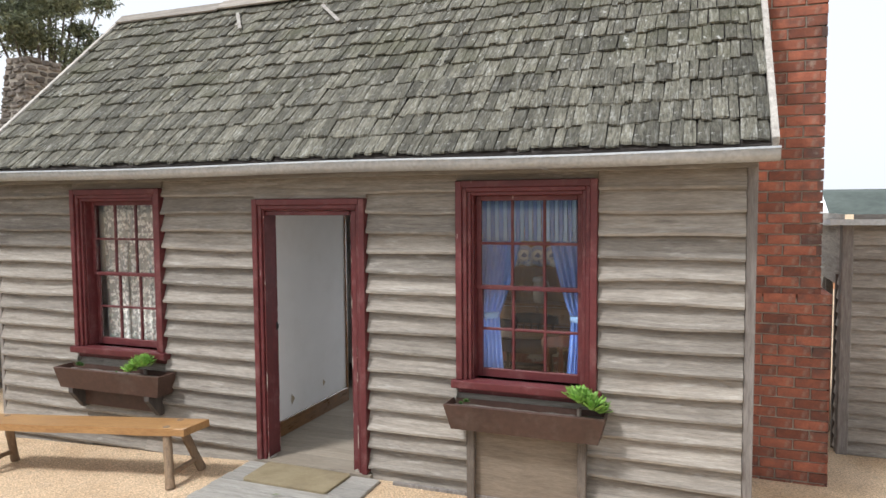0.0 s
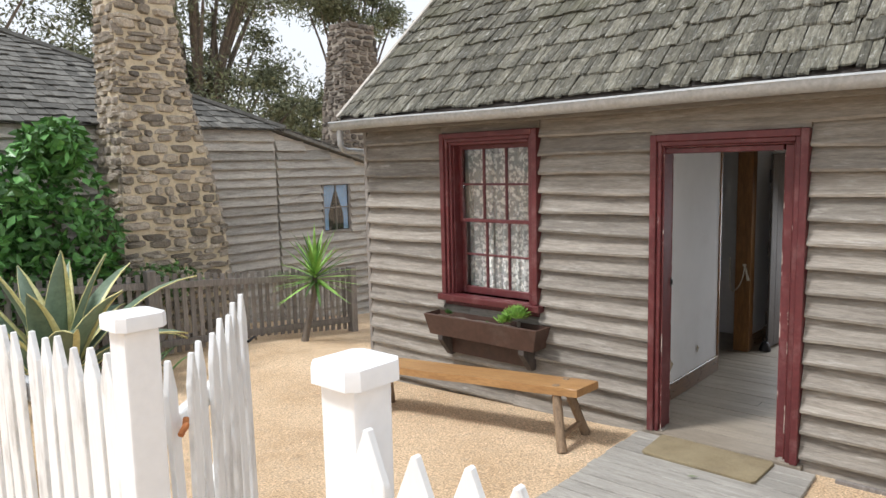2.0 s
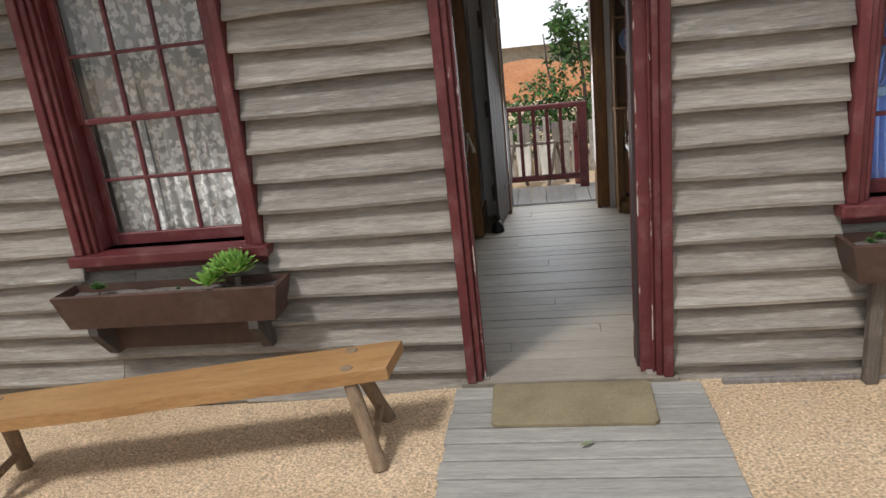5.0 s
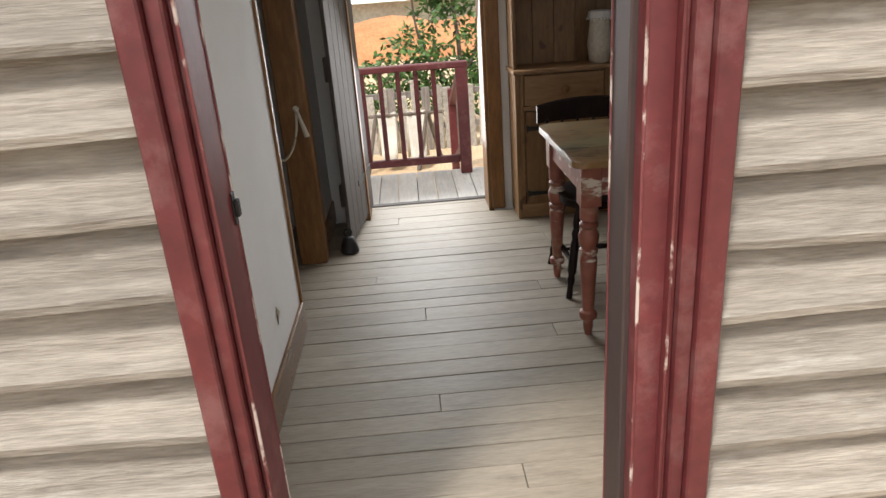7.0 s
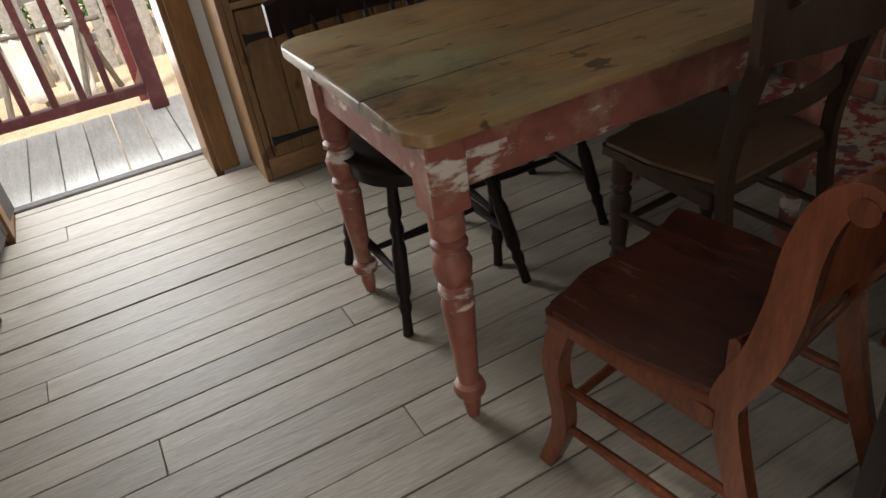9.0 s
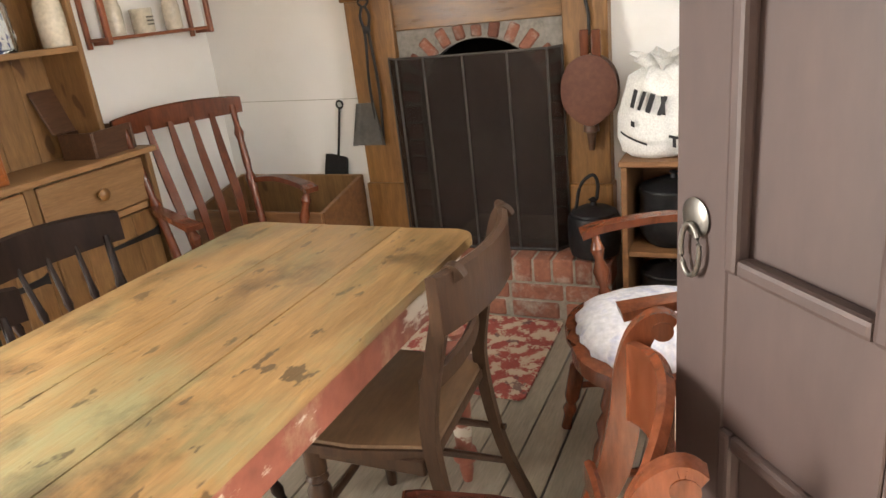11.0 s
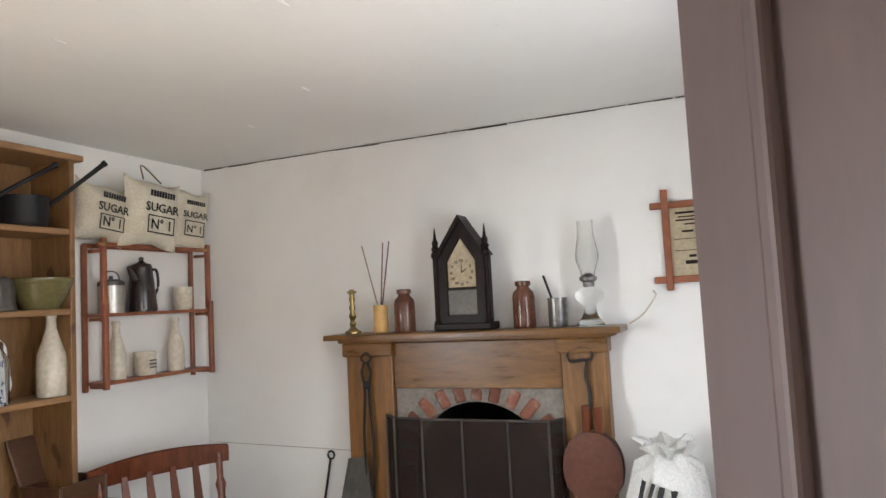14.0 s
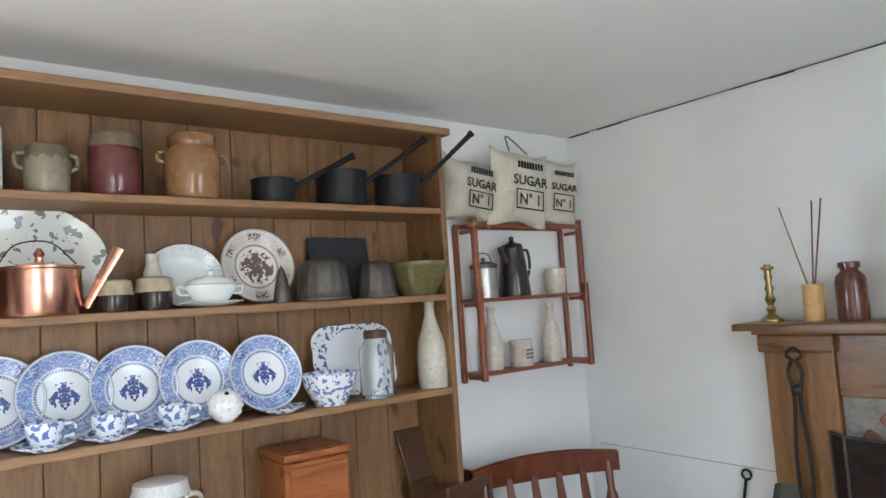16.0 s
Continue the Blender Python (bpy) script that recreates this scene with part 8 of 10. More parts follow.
part("case", rotated(bm, Matrix(((1, 0, 0, 0), (0, 0, 1, -0.044), (0, -1, 0, 0), (0, 0, 0, 1)))), M_EBONY, ck)
for s in (-1, 1):
    bm = bmesh.new()
    v = [bm.verts.new((s * x, y, z)) for y in (-0.072, 0.028) for x, z in ((0.125, 0.305), (0.0, 0.478), (0.0, 0.448), (0.105, 0.302))]
    for f in ((0, 1, 2, 3), (7, 6, 5, 4), (0, 4, 5, 1), (1, 5, 6, 2), (2, 6, 7, 3), (3, 7, 4, 0)):
        bm.faces.new([v[i] for i in f])
    part("gable_moulding", bm, M_EBONY, ck)
    part("pillar", turned((s * 0.122, -0.058, 0.03), (s * 0.122, -0.058, 0.32), ((0, 0.02), (0.03, 0.016), (0.05, 0.012), (0.93, 0.012), (0.95, 0.018), (1, 0.02)), 12), M_EBONY, ck, smooth=35)
    part("spire", turned((s * 0.120, -0.058, 0.32), (s * 0.120, -0.058, 0.432), ((0, 0.02), (0.1, 0.014), (0.2, 0.019), (0.3, 0.012), (0.42, 0.015), (0.55, 0.008), (1, 0.0015)), 12), M_EBONY, ck, "pointed finial", 35)
dl = part("dial", rotated(slab([(-0.066, 0.175), (0.066, 0.175), (0.066, 0.285), (0.0, 0.38), (-0.066, 0.285)], 0, 0.004, 0), Matrix.Translation((0, -0.046, 0)) @ Matrix.Rotation(radians(90), 4, "X")), M_PAPER, ck, "cream painted dial")
for k, num in enumerate(("XII", "I", "II", "III", "IV", "V", "VI", "VII", "VIII", "IX", "X", "XI")):
    a = 2 * math.pi * k / 12
    words(num, 0.017, M_INK, dl, Matrix.Translation((0.05 * math.sin(a), -0.0515, 0.238 + 0.05 * math.cos(a) - 0.006)) @ Matrix.Rotation(radians(90), 4, "X"))
for a, l in ((2, 0.042), (62, 0.030)):
    a = radians(a)
    part("clock_hand", tube([(0, -0.0535, 0.238), (l * math.sin(a), -0.0535, 0.238 + l * math.cos(a))], [0.0022, 0.001], 6), M_IRON, ck)
part("tablet", boxed(-0.069, 0.069, -0.053, -0.050, 0.064, 0.165, 0), M_PEWTER, ck, "dark lower glass")
part("cross_bar", boxed(-0.07, 0.07, -0.06, -0.046, 0.165, 0.176, 0.002), M_EBONY, ck)

M_DULLTIN = surface("blackened_tin", (0.11, 0.105, 0.10), (0.30, 0.29, 0.27), rough=0.36, scale=14, fine=60, bump=0.1, metal=0.8, vary=0.05)
# a glass tumbler, made here with a blackened tin surface
mg = vessel("tumbler", "glass tumbler, surfaced in grey tin, holding a small dark brush", "mug", (MX, 1.33, MZ), ((0.036, 0), (0.037, 0.004), (0.038, 0.112)), M_DULLTIN)
part("brush", tube([(0.0, -0.01, 0.01), (0.0, 0.05, 0.20)], [0.004, 0.005], 8), M_IRON, mg, smooth=60)

lp = thing("oil_lamp", "clear glass oil lamp with a frosted chimney on the mantel shelf", "oil lamp", Matrix.Translation((MX, 1.205, MZ)))
part("foot", lathe([(0.052, 0), (0.053, 0.006), (0.042, 0.02), (0.03, 0.038), (0.024, 0.055), (0.022, 0.075)], 28), M_CLEAR, lp, "clear glass foot", 45)
part("font", lathe([(0.018, 0.076), (0.04, 0.085), (0.052, 0.105), (0.052, 0.125), (0.038, 0.142), (0.02, 0.148)], 28), M_CLEAR, lp, "clear glass oil font", 45)
part("burner", lathe([(0.02, 0.148), (0.022, 0.152), (0.022, 0.165), (0.032, 0.172), (0.034, 0.184), (0.024, 0.19), (0.012, 0.20)], 20), M_DULLTIN, lp, "tarnished burner", 40)
part("chimney", lathe([(0.026, 0.19), (0.030, 0.21), (0.043, 0.25), (0.044, 0.275), (0.038, 0.31), (0.031, 0.345), (0.030, 0.40), (0.028, 0.40), (0.029, 0.345), (0.036, 0.31), (0.042, 0.275), (0.041, 0.25), (0.028, 0.21), (0.024, 0.191)], 28),
     glass("frosted_chimney", (0.95, 0.95, 0.93), 0.22), lp, "frosted glass chimney", 45)
tagged(part("wire_hook", tube(curve_points([(3.40, 1.07, 1.458), (3.40, 1.02, 1.49), (3.40, 0.975, 1.545), (3.40, 0.965, 1.565), (3.40, 0.975, 1.58)], 6), 0.0032, 8), M_CREAM, smooth=60), "bent pale wire hook at the end of the mantel shelf", "hook")

# ---- hung on the pilasters, and on the hearth ----
PF = 3.372
tg = thing("fire_tongs", "black iron fire tongs hanging on the mantelpiece", "tongs", Matrix.Translation((PF - 0.02, 2.185, 0)))
for s in (-1, 1):
    part("arm", tube(curve_points([(0, s * 0.006, 1.335), (0, s * 0.022, 1.29), (0, s * 0.01, 1.21), (-0.004 * s, s * 0.02, 1.02), (0, s * 0.018, 0.86), (0, s * 0.008, 0.74)], 5), 0.0065, 8), M_IRON, tg, smooth=60)
part("pivot", lathe([(0.016, 0), (0.017, 0.004), (0.017, 0.018), (0.012, 0.022)], 16, None, (0.012, 0, 1.235), (-1, 0, 0)), M_IRON, tg, smooth=40)
part("loop", tube(curve_points([(0, 0.006, 1.33), (0, 0.024, 1.35), (0, 0.0, 1.372), (0, -0.024, 1.35), (0, -0.006, 1.33)], 6), 0.005, 8), M_IRON, tg, smooth=60)


def pan_shovel(label, m, pan, rod, mt):
    """A hearth shovel: local x across, z up, front -y."""
    t = thing("fire_shovel", label, "shovel", m)
    w0, w1, h = pan
    bm = bmesh.new()
    rows = []
    for y in (0.0, -0.004):
        rows.append([bm.verts.new((x, y - (0.018 if e else 0), z)) for x, z, e in ((-w1, 0, 1), (-w1 * 0.7, 0, 0), (w1 * 0.7, 0, 0), (w1, 0, 1), (w0, h, 1), (w0 * 0.7, h, 0), (-w0 * 0.7, h, 0), (-w0, h, 1))])
    for a in rows:
        for f in ((0, 1, 6, 7), (1, 2, 5, 6), (2, 3, 4, 5)):
            bm.faces.new([a[i] for i in f])
    for k in range(8):
        bm.faces.new((rows[0][k], rows[0][(k + 1) % 8], rows[1][(k + 1) % 8], rows[1][k]))
    part("pan", bm, mt, t)
    if rod:
        part("rod", tube([(0, -0.006, h - 0.02), (0, -0.008, h + rod)], 0.0055, 8), mt, t, smooth=60)
        lp_ = [(0.017 * math.sin(a), -0.008, h + rod + 0.016 + 0.017 * math.cos(a)) for a in [2 * math.pi * k / 16 for k in range(17)]]
        part("ring", tube(lp_, 0.0048, 8), mt, t, smooth=60)
    return t


pan_shovel("worn grey iron shovel pan leaning on the mantelpiece", pose(PF - 0.03, 2.235, 0.735, -4, 0, -90), (0.045, 0.085, 0.19), 0.0, M_GREYIRON)
pan_shovel("black iron fire shovel with a ring handle on the wall", pose(3.443, 2.52, 0.50, 0, 12, -90), (0.062, 0.07, 0.17), 0.235, M_IRON)

tv = thing("trivet", "black iron hanging trivet with a loop end on the mantelpiece", "trivet", Matrix.Translation((PF - 0.012, 1.25, 0)))
part("loop", tube(curve_points([(0, 0.0, 1.33), (0, 0.045, 1.325), (0, 0.05, 1.36), (0, 0.0, 1.375), (0, -0.035, 1.37), (0, -0.035, 1.335), (0, 0.0, 1.33)], 5), 0.0055, 8), M_IRON, tv, smooth=60)
part("stem", tube(curve_points([(0, -0.02, 1.335), (0, -0.012, 1.27), (0, -0.022, 1.21), (0, -0.02, 1.14)], 5), 0.0065, 8), M_IRON, tv, smooth=60)

M_BELLOWS = surface("rubbed_brown_board", (0.075, 0.026, 0.016), (0.13, 0.05, 0.03), rough=0.55, scale=6, fine=50, bump=0.2, spec=0.3, stain=(0.05, 0.02, 0.013), amount=0.5, stain_scale=6)
bl = thing("bellows", "red-brown leather and wood bellows hanging on the mantelpiece", "bellows", pose(PF - 0.008, 1.225, 0.70, 0, 0, -90))
out = []
for k in range(40):
    a = 2 * math.pi * k / 40
    r = 0.115 * (1 + 0.05 * math.cos(2 * a))
    x, z = r * math.sin(a), 0.235 + 0.135 * math.cos(a)
    if z < 0.16:
        x *= max(0.14, (z - 0.02) / 0.14) ** 0.7
    out.append((x, z))
for nm, y0, y1, mt, g_ in (("back_board", -0.014, -0.002, M_WALNUT, 1.0), ("leather", -0.046, -0.0145, M_LEATHER, 0.94), ("front_board", -0.06, -0.0465, M_BELLOWS, 1.0)):
    bm = slab([(x * g_, -(0.235 + (z - 0.235) * g_)) for x, z in out], -y1, -y0, 0.003)
    part(nm, rotated(bm, Matrix(((1, 0, 0, 0), (0, 0, -1, 0), (0, -1, 0, 0), (0, 0, 0, 1)))), mt, bl, smooth=35)
for x in (-0.022, 0.03):
    part("grip", boxed(x - 0.017, x + 0.017, -0.05 if x > 0 else -0.016, -0.034 if x > 0 else -0.003, 0.355, 0.46, 0.006, 2), M_CHERRY, bl)
part("nozzle", turned((0, -0.03, 0.10), (0, -0.034, 0.0), ((0, 0.03), (0.25, 0.032), (0.3, 0.02), (1, 0.011)), 14), M_WALNUT, bl, "tapered iron-tipped nozzle", 40)

ht = thing("coal_hod", "black iron lidded pot with a tall handle on the hearth", "pot", Matrix.Translation((3.275, 1.215, HT + 0.002)))
part("body", lathe([(0.075, 0), (0.095, 0.01), (0.105, 0.05), (0.105, 0.16), (0.098, 0.175), (0.09, 0.178), (0.088, 0.165), (0.085, 0.02)], 28), M_CLAYPOT, ht, smooth=40)
part("lid", lathe([(0.092, 0.179), (0.09, 0.187), (0.05, 0.205), (0.015, 0.212), (0.012, 0.225), (0.02, 0.235), (0.004, 0.245)], 24), M_CLAYPOT, ht, smooth=40)
handle(ht, [(0, 0.075, 0.17), (0, 0.05, 0.29), (0, 0.0, 0.335), (0, -0.02, 0.3), (0, -0.015, 0.24)], 0.007, M_CLAYPOT)

# ---- log box, rug, cupboard by the fire ----
lb = thing("log_box", "open pine log box against the wall by the hearth", "box", Matrix.Translation((3.04, 2.36, 0)))
for nm, b in (("front_board", (0, 0.02, 0, 0.74, 0, 0.50)), ("back_board", (0.375, 0.395, 0, 0.74, 0, 0.575)), ("bottom", (0.021, 0.374, 0.021, 0.719, 0.03, 0.05))):
    part(nm, boxed(*b, 0.004), M_PINE_D if nm == "front_board" else M_PINE, lb)
for y in (0.0, 0.72):
    bm = bmesh.new()
    v = [bm.verts.new((x, yy, z)) for yy in (y, y + 0.02) for x, z in ((0.021, 0), (0.374, 0), (0.374, 0.57), (0.021, 0.498))]
    for f in ((0, 1, 2, 3), (7, 6, 5, 4), (0, 4, 5, 1), (1, 5, 6, 2), (2, 6, 7, 3), (3, 7, 4, 0)):
        bm.faces.new([v[i] for i in f])
    part("end_board", bm, M_PINE_D, lb)
rg = part("rug", slab([(2.56, 1.34), (2.58, 1.32), (3.15, 1.33), (3.165, 1.35), (3.16, 2.19), (3.14, 2.205), (2.58, 2.20), (2.565, 2.18)], 0.003, 0.013, 0.004), M_RUG)
tagged(rg, "thin red floral hearth rug lying on the floorboards", "rug")

cb = thing("pot_cupboard", "open dark pine cupboard holding black pots beside the fire", "cupboard", Matrix.Translation((3.05, 0.44, 0)))
part("top", boxed(-0.008, 0.392, -0.008, 0.632, 0.70, 0.722, 0.004), M_PINE_D, cb)
for y in (0.0, 0.603):
    part("side", boxed(0, 0.39, y, y + 0.022, 0, 0.70, 0.003), M_PINE_D, cb)
for z in (0.06, 0.36):
    part("shelf", boxed(0.004, 0.37, 0.023, 0.602, z, z + 0.02, 0.002), M_PINE_D, cb)
part("back", boxed(0.371, 0.389, 0.023, 0.602, 0.05, 0.70, 0.0), M_PINE_D, cb)


def cauldron(at, r, h, label):
    t = vessel("iron_pot", label, "pot", at, ((r * 0.7, 0), (r * 0.95, h * 0.2), (r, h * 0.5), (r * 0.93, h * 0.85), (r, h * 0.95), (r, h)), M_CLAYPOT)
    part("lid", lathe([(r * 0.98, h + 0.001), (r * 0.96, h + 0.008), (r * 0.5, h + 0.03), (0.012, h + 0.036), (0.01, h + 0.05), (0.018, h + 0.058), (0.003, h + 0.064)], 24), M_CLAYPOT, t, smooth=40)
    handle(t, [(0, -r * 0.95, h * 0.9), (0, -r * 1.15, h * 0.75), (0, -r * 1.0, h * 0.55)], 0.006, M_CLAYPOT)
    return t


cauldron((3.19, 0.90, 0.381), 0.125, 0.21, "large black iron pot on the cupboard shelf")
cauldron((3.19, 0.62, 0.381), 0.11, 0.2, "black iron pot on the cupboard shelf")
cauldron((3.19, 0.90, 0.081), 0.12, 0.18, "black iron pot on the lowest cupboard shelf")
cauldron((3.24, 0.60, 0.723), 0.13, 0.20, "large black lidded pot standing on the cupboard")

sk = thing("cotton_sack", "full white cotton sack with black lettering on the cupboard", "sack", pose(3.20, 0.945, 0.723))
g = random.Random(31)
bm = bmesh.new()
rings = []
for k, (r, z) in enumerate(((0.11, 0), (0.135, 0.02), (0.145, 0.07), (0.14, 0.14), (0.125, 0.21), (0.10, 0.265), (0.066, 0.29), (0.045, 0.303), (0.062, 0.32), (0.095, 0.345), (0.078, 0.349), (0.03, 0.318))):
    ring = []
    for j in range(36):
        a = 2 * math.pi * j / 36
        wob = 0.008 * math.sin(3 * a + k) + (0.014 * math.sin(9 * a + 1.3 * k) + g.uniform(-0.007, 0.007)) * (1 if k > 4 else 0.25)
        ring.append(bm.verts.new(((r + wob) * math.cos(a), (r + wob) * math.sin(a), z + (0.012 * math.sin(5 * a) + (g.uniform(-0.005, 0.006) if k > 7 else 0) if k > 4 else 0))))
    rings.append(ring)
for a, b in zip(rings, rings[1:]):
    for j in range(36):
        bm.faces.new((a[j], a[(j + 1) % 36], b[(j + 1) % 36], b[j]))
bm.faces.new(rings[0][::-1]), bm.faces.new(rings[-1])
part("bag", bm, M_WHITESACK, sk, smooth=60)


def on_sack(u, z, w, h, lean=0.0, slant=0.0):
    """A dark printed bar on the sack's round front, at angle u."""
    bm = bmesh.new()
    n = 5
    rows = []
    for k in range(n + 1):
        a = radians(u) + (k / n - 0.5) * w / 0.15
        zz = z + (k / n - 0.5) * w * lean
        r0 = 0.157 - 0.11 * max(0, zz - 0.13)
        r1 = 0.157 - 0.11 * max(0, zz + h - 0.13)
        rows.append((bm.verts.new((r0 * math.cos(a), r0 * math.sin(a), zz)), bm.verts.new((r1 * math.cos(a + slant), r1 * math.sin(a + slant), zz + h))))
    for a, b in zip(rows, rows[1:]):
        bm.faces.new((a[0], b[0], b[1], a[1]))
    part("print", bm, M_INK, sk)


for u, z, w, slant in ((147, 0.182, 0.017, 0.10), (158, 0.176, 0.013, 0.14), (170, 0.168, 0.018, 0.12), (184, 0.158, 0.013, 0.16), (190, 0.158, 0.013, -0.02)):
    on_sack(u, z, w, 0.062, -0.3, slant)
for u, z, w, h in ((150, 0.118, 0.016, 0.02), (148, 0.072, 0.115, 0.008), (203, 0.075, 0.036, 0.01), (203, 0.045, 0.012, 0.032)):
    on_sack(u, z, w, h, -0.3)
tp = thing("brass_tap", "small brass tap lying on the cupboard beside the sack", "tap", Matrix.Translation((3.075, 0.80, 0.723)))
part("spout", tube(curve_points([(0.05, 0.0, 0.014), (0, 0.0, 0.016), (-0.022, 0.02, 0.014), (-0.02, 0.05, 0.012)], 5), [0.011] * 16, 10), M_BRASS, tp, smooth=60)
part("key", tube([(0.0, -0.028, 0.045), (0, 0.03, 0.045)], 0.007, 8), M_BRASS, tp, smooth=60)
part("stem", lathe([(0.009, 0.02), (0.009, 0.042)], 12, None, (0, 0, 0)), M_BRASS, tp, smooth=60)

# ---- framed sampler ----
fr_ = thing("picture_frame", "crossed-corner red-brown frame round an aged printed sheet", "picture", Matrix.Translation((3.447, 0.69, 1.755)))
for z in (-0.14, 0.14):
    part("rail", boxed(-0.02, -0.004, -0.28, 0.28, z - 0.013, z + 0.013, 0.003), M_FRAMEWOOD, fr_)
for y in (-0.225, 0.225):
    part("stile", boxed(-0.023, -0.005, y - 0.013, y + 0.013, -0.18, 0.20, 0.003), M_FRAMEWOOD, fr_)
sh_ = part("sheet", boxed(-0.008, -0.003, -0.212, 0.212, -0.127, 0.127, 0), M_PAPER, fr_, "aged beige printed sheet")
for z, h, a, b in ((0.104, 0.008, 0.19, -0.2), (0.09, 0.005, 0.18, -0.19), (0.077, 0.006, 0.19, -0.18), (0.062, 0.005, 0.16, -0.19), (0.034, 0.008, 0.17, 0.13), (0.034, 0.006, 0.10, -0.16), (0.008, 0.003, 0.20, -0.2), (-0.035, 0.003, 0.20, -0.2), (-0.06, 0.01, 0.15, 0.125), (-0.085, 0.014, 0.165, 0.12), (-0.07, 0.012, 0.06, 0.03), (-0.09, 0.014, 0.0, -0.09), (-0.107, 0.004, 0.0, -0.12)):
    part("print_line", boxed(-0.0095, -0.0085, b, a, z, z + h, 0), M_EBONY if h > 0.004 else M_WALNUT, sh_)

# ---- hanging shelf and sugar bags ----
HS0, HS1, HYW = 2.735, 3.352, 3.147
hs = thing("hanging_shelf", "red-brown hanging wall shelf with stepped posts and two tiers", "shelf", Matrix.Translation((HS0, HYW, 0)))
W_ = HS1 - HS0
for x in (0.0, W_ - 0.018):
    part("back_post", boxed(x - 0.002, x + 0.018, -0.02, -0.001, 1.285, 1.885, 0.003), M_FRAMEWOOD, hs)
    part("upper_post", boxed(x + 0.0185, x + 0.0405, -0.107, -0.085, 1.565, 1.912, 0.003), M_FRAMEWOOD, hs)
    part("lower_post", boxed(x - 0.004, x + 0.018, -0.139, -0.117, 1.297, 1.64, 0.003), M_FRAMEWOOD, hs)
    for z, d_ in ((1.585, -0.135), (1.312, -0.135), (1.865, -0.105)):
        part("bearer", boxed(x + 0.019, x + 0.034, d_ + 0.019, -0.019, z - 0.014, z, 0.002), M_FRAMEWOOD, hs)
part("shelf", boxed(0.002, W_ - 0.002, -0.116, -0.0205, 1.312, 1.326, 0.003), M_FRAMEWOOD, hs)
part("shelf", boxed(0.002, W_ - 0.002, -0.116, -0.0205, 1.587, 1.601, 0.003), M_FRAMEWOOD, hs)
for y in (-0.1035, -0.018):
    part("top_rail", boxed(0.002, W_ - 0.002, y, y + 0.013, 1.874, 1.892, 0.003), M_FRAMEWOOD, hs)
for x in (0.02, W_ - 0.02):
    part("top_bracket", lathe([(0.009, 0), (0.009, 0.008), (0.004, 0.012)], 10, None, (x, -0.106, 1.883), (0, -1, 0)), M_BRASS, hs, smooth=40)
SY = HYW - 0.068
tn = vessel("lidded_tin", "dull lidded tin canister on the hanging shelf", "tin", (2.825, SY, 1.602), ((0.05, 0), (0.05, 0.115)), M_TIN, hollow=False)
part("lid", lathe([(0.053, 0.112), (0.053, 0.128), (0.03, 0.138), (0.008, 0.14), (0.009, 0.152), (0.002, 0.155)], 24), M_PEWTER, tn, "dark tin lid", 40)
handle(tn, [(-0.05, 0, 0.1), (-0.03, 0, 0.165), (0.03, 0, 0.165), (0.05, 0, 0.1)], 0.0025, M_PEWTER)
cp = vessel("coffee_pot", "dark brown enamel coffee pot on the hanging shelf", "coffee pot", (2.985, SY, 1.602), ((0.062, 0), (0.064, 0.01), (0.052, 0.13), (0.044, 0.185), (0.045, 0.19)), M_ENAMEL, hollow=False)
part("lid", lathe([(0.046, 0.19), (0.04, 0.205), (0.015, 0.215), (0.009, 0.222), (0.011, 0.235), (0.002, 0.24)], 24), M_ENAMEL, cp, smooth=40)
part("spout", tube([(-0.045, -0.01, 0.14), (-0.062, -0.012, 0.165), (-0.082, -0.014, 0.192)], [0.02, 0.015, 0.009], 10), M_ENAMEL, cp, smooth=60)
handle(cp, [(0.044, 0, 0.18), (0.085, 0, 0.18), (0.092, 0, 0.11), (0.06, 0, 0.05)], 0.006, M_ENAMEL)
vessel("white_cup", "small cream straight-sided cup on the hanging shelf", "cup", (3.225, SY, 1.602), ((0.036, 0), (0.042, 0.01), (0.045, 0.105)), M_CREAM)
for x in (2.845, 3.175):
    vessel("ginger_bottle", "slim cream stoneware bottle on the lower hanging shelf", "bottle", (x, SY, 1.327), ((0.036, 0), (0.038, 0.01), (0.038, 0.10), (0.03, 0.14), (0.017, 0.18), (0.014, 0.22), (0.018, 0.225), (0.017, 0.24)), M_CREAM, 22, "bottles on the hanging shelf")
ck_ = vessel("small_crock", "small cream crock with a printed label", "crock", (2.995, SY, 1.327), ((0.044, 0), (0.046, 0.006), (0.046, 0.085), (0.048, 0.09), (0.046, 0.10)), M_CREAM)
for z in (0.03, 0.045, 0.06):
    part("print_line", boxed(-0.02, 0.02, -0.0475, -0.0465, z, z + 0.006, 0), M_PEWTER, ck_)


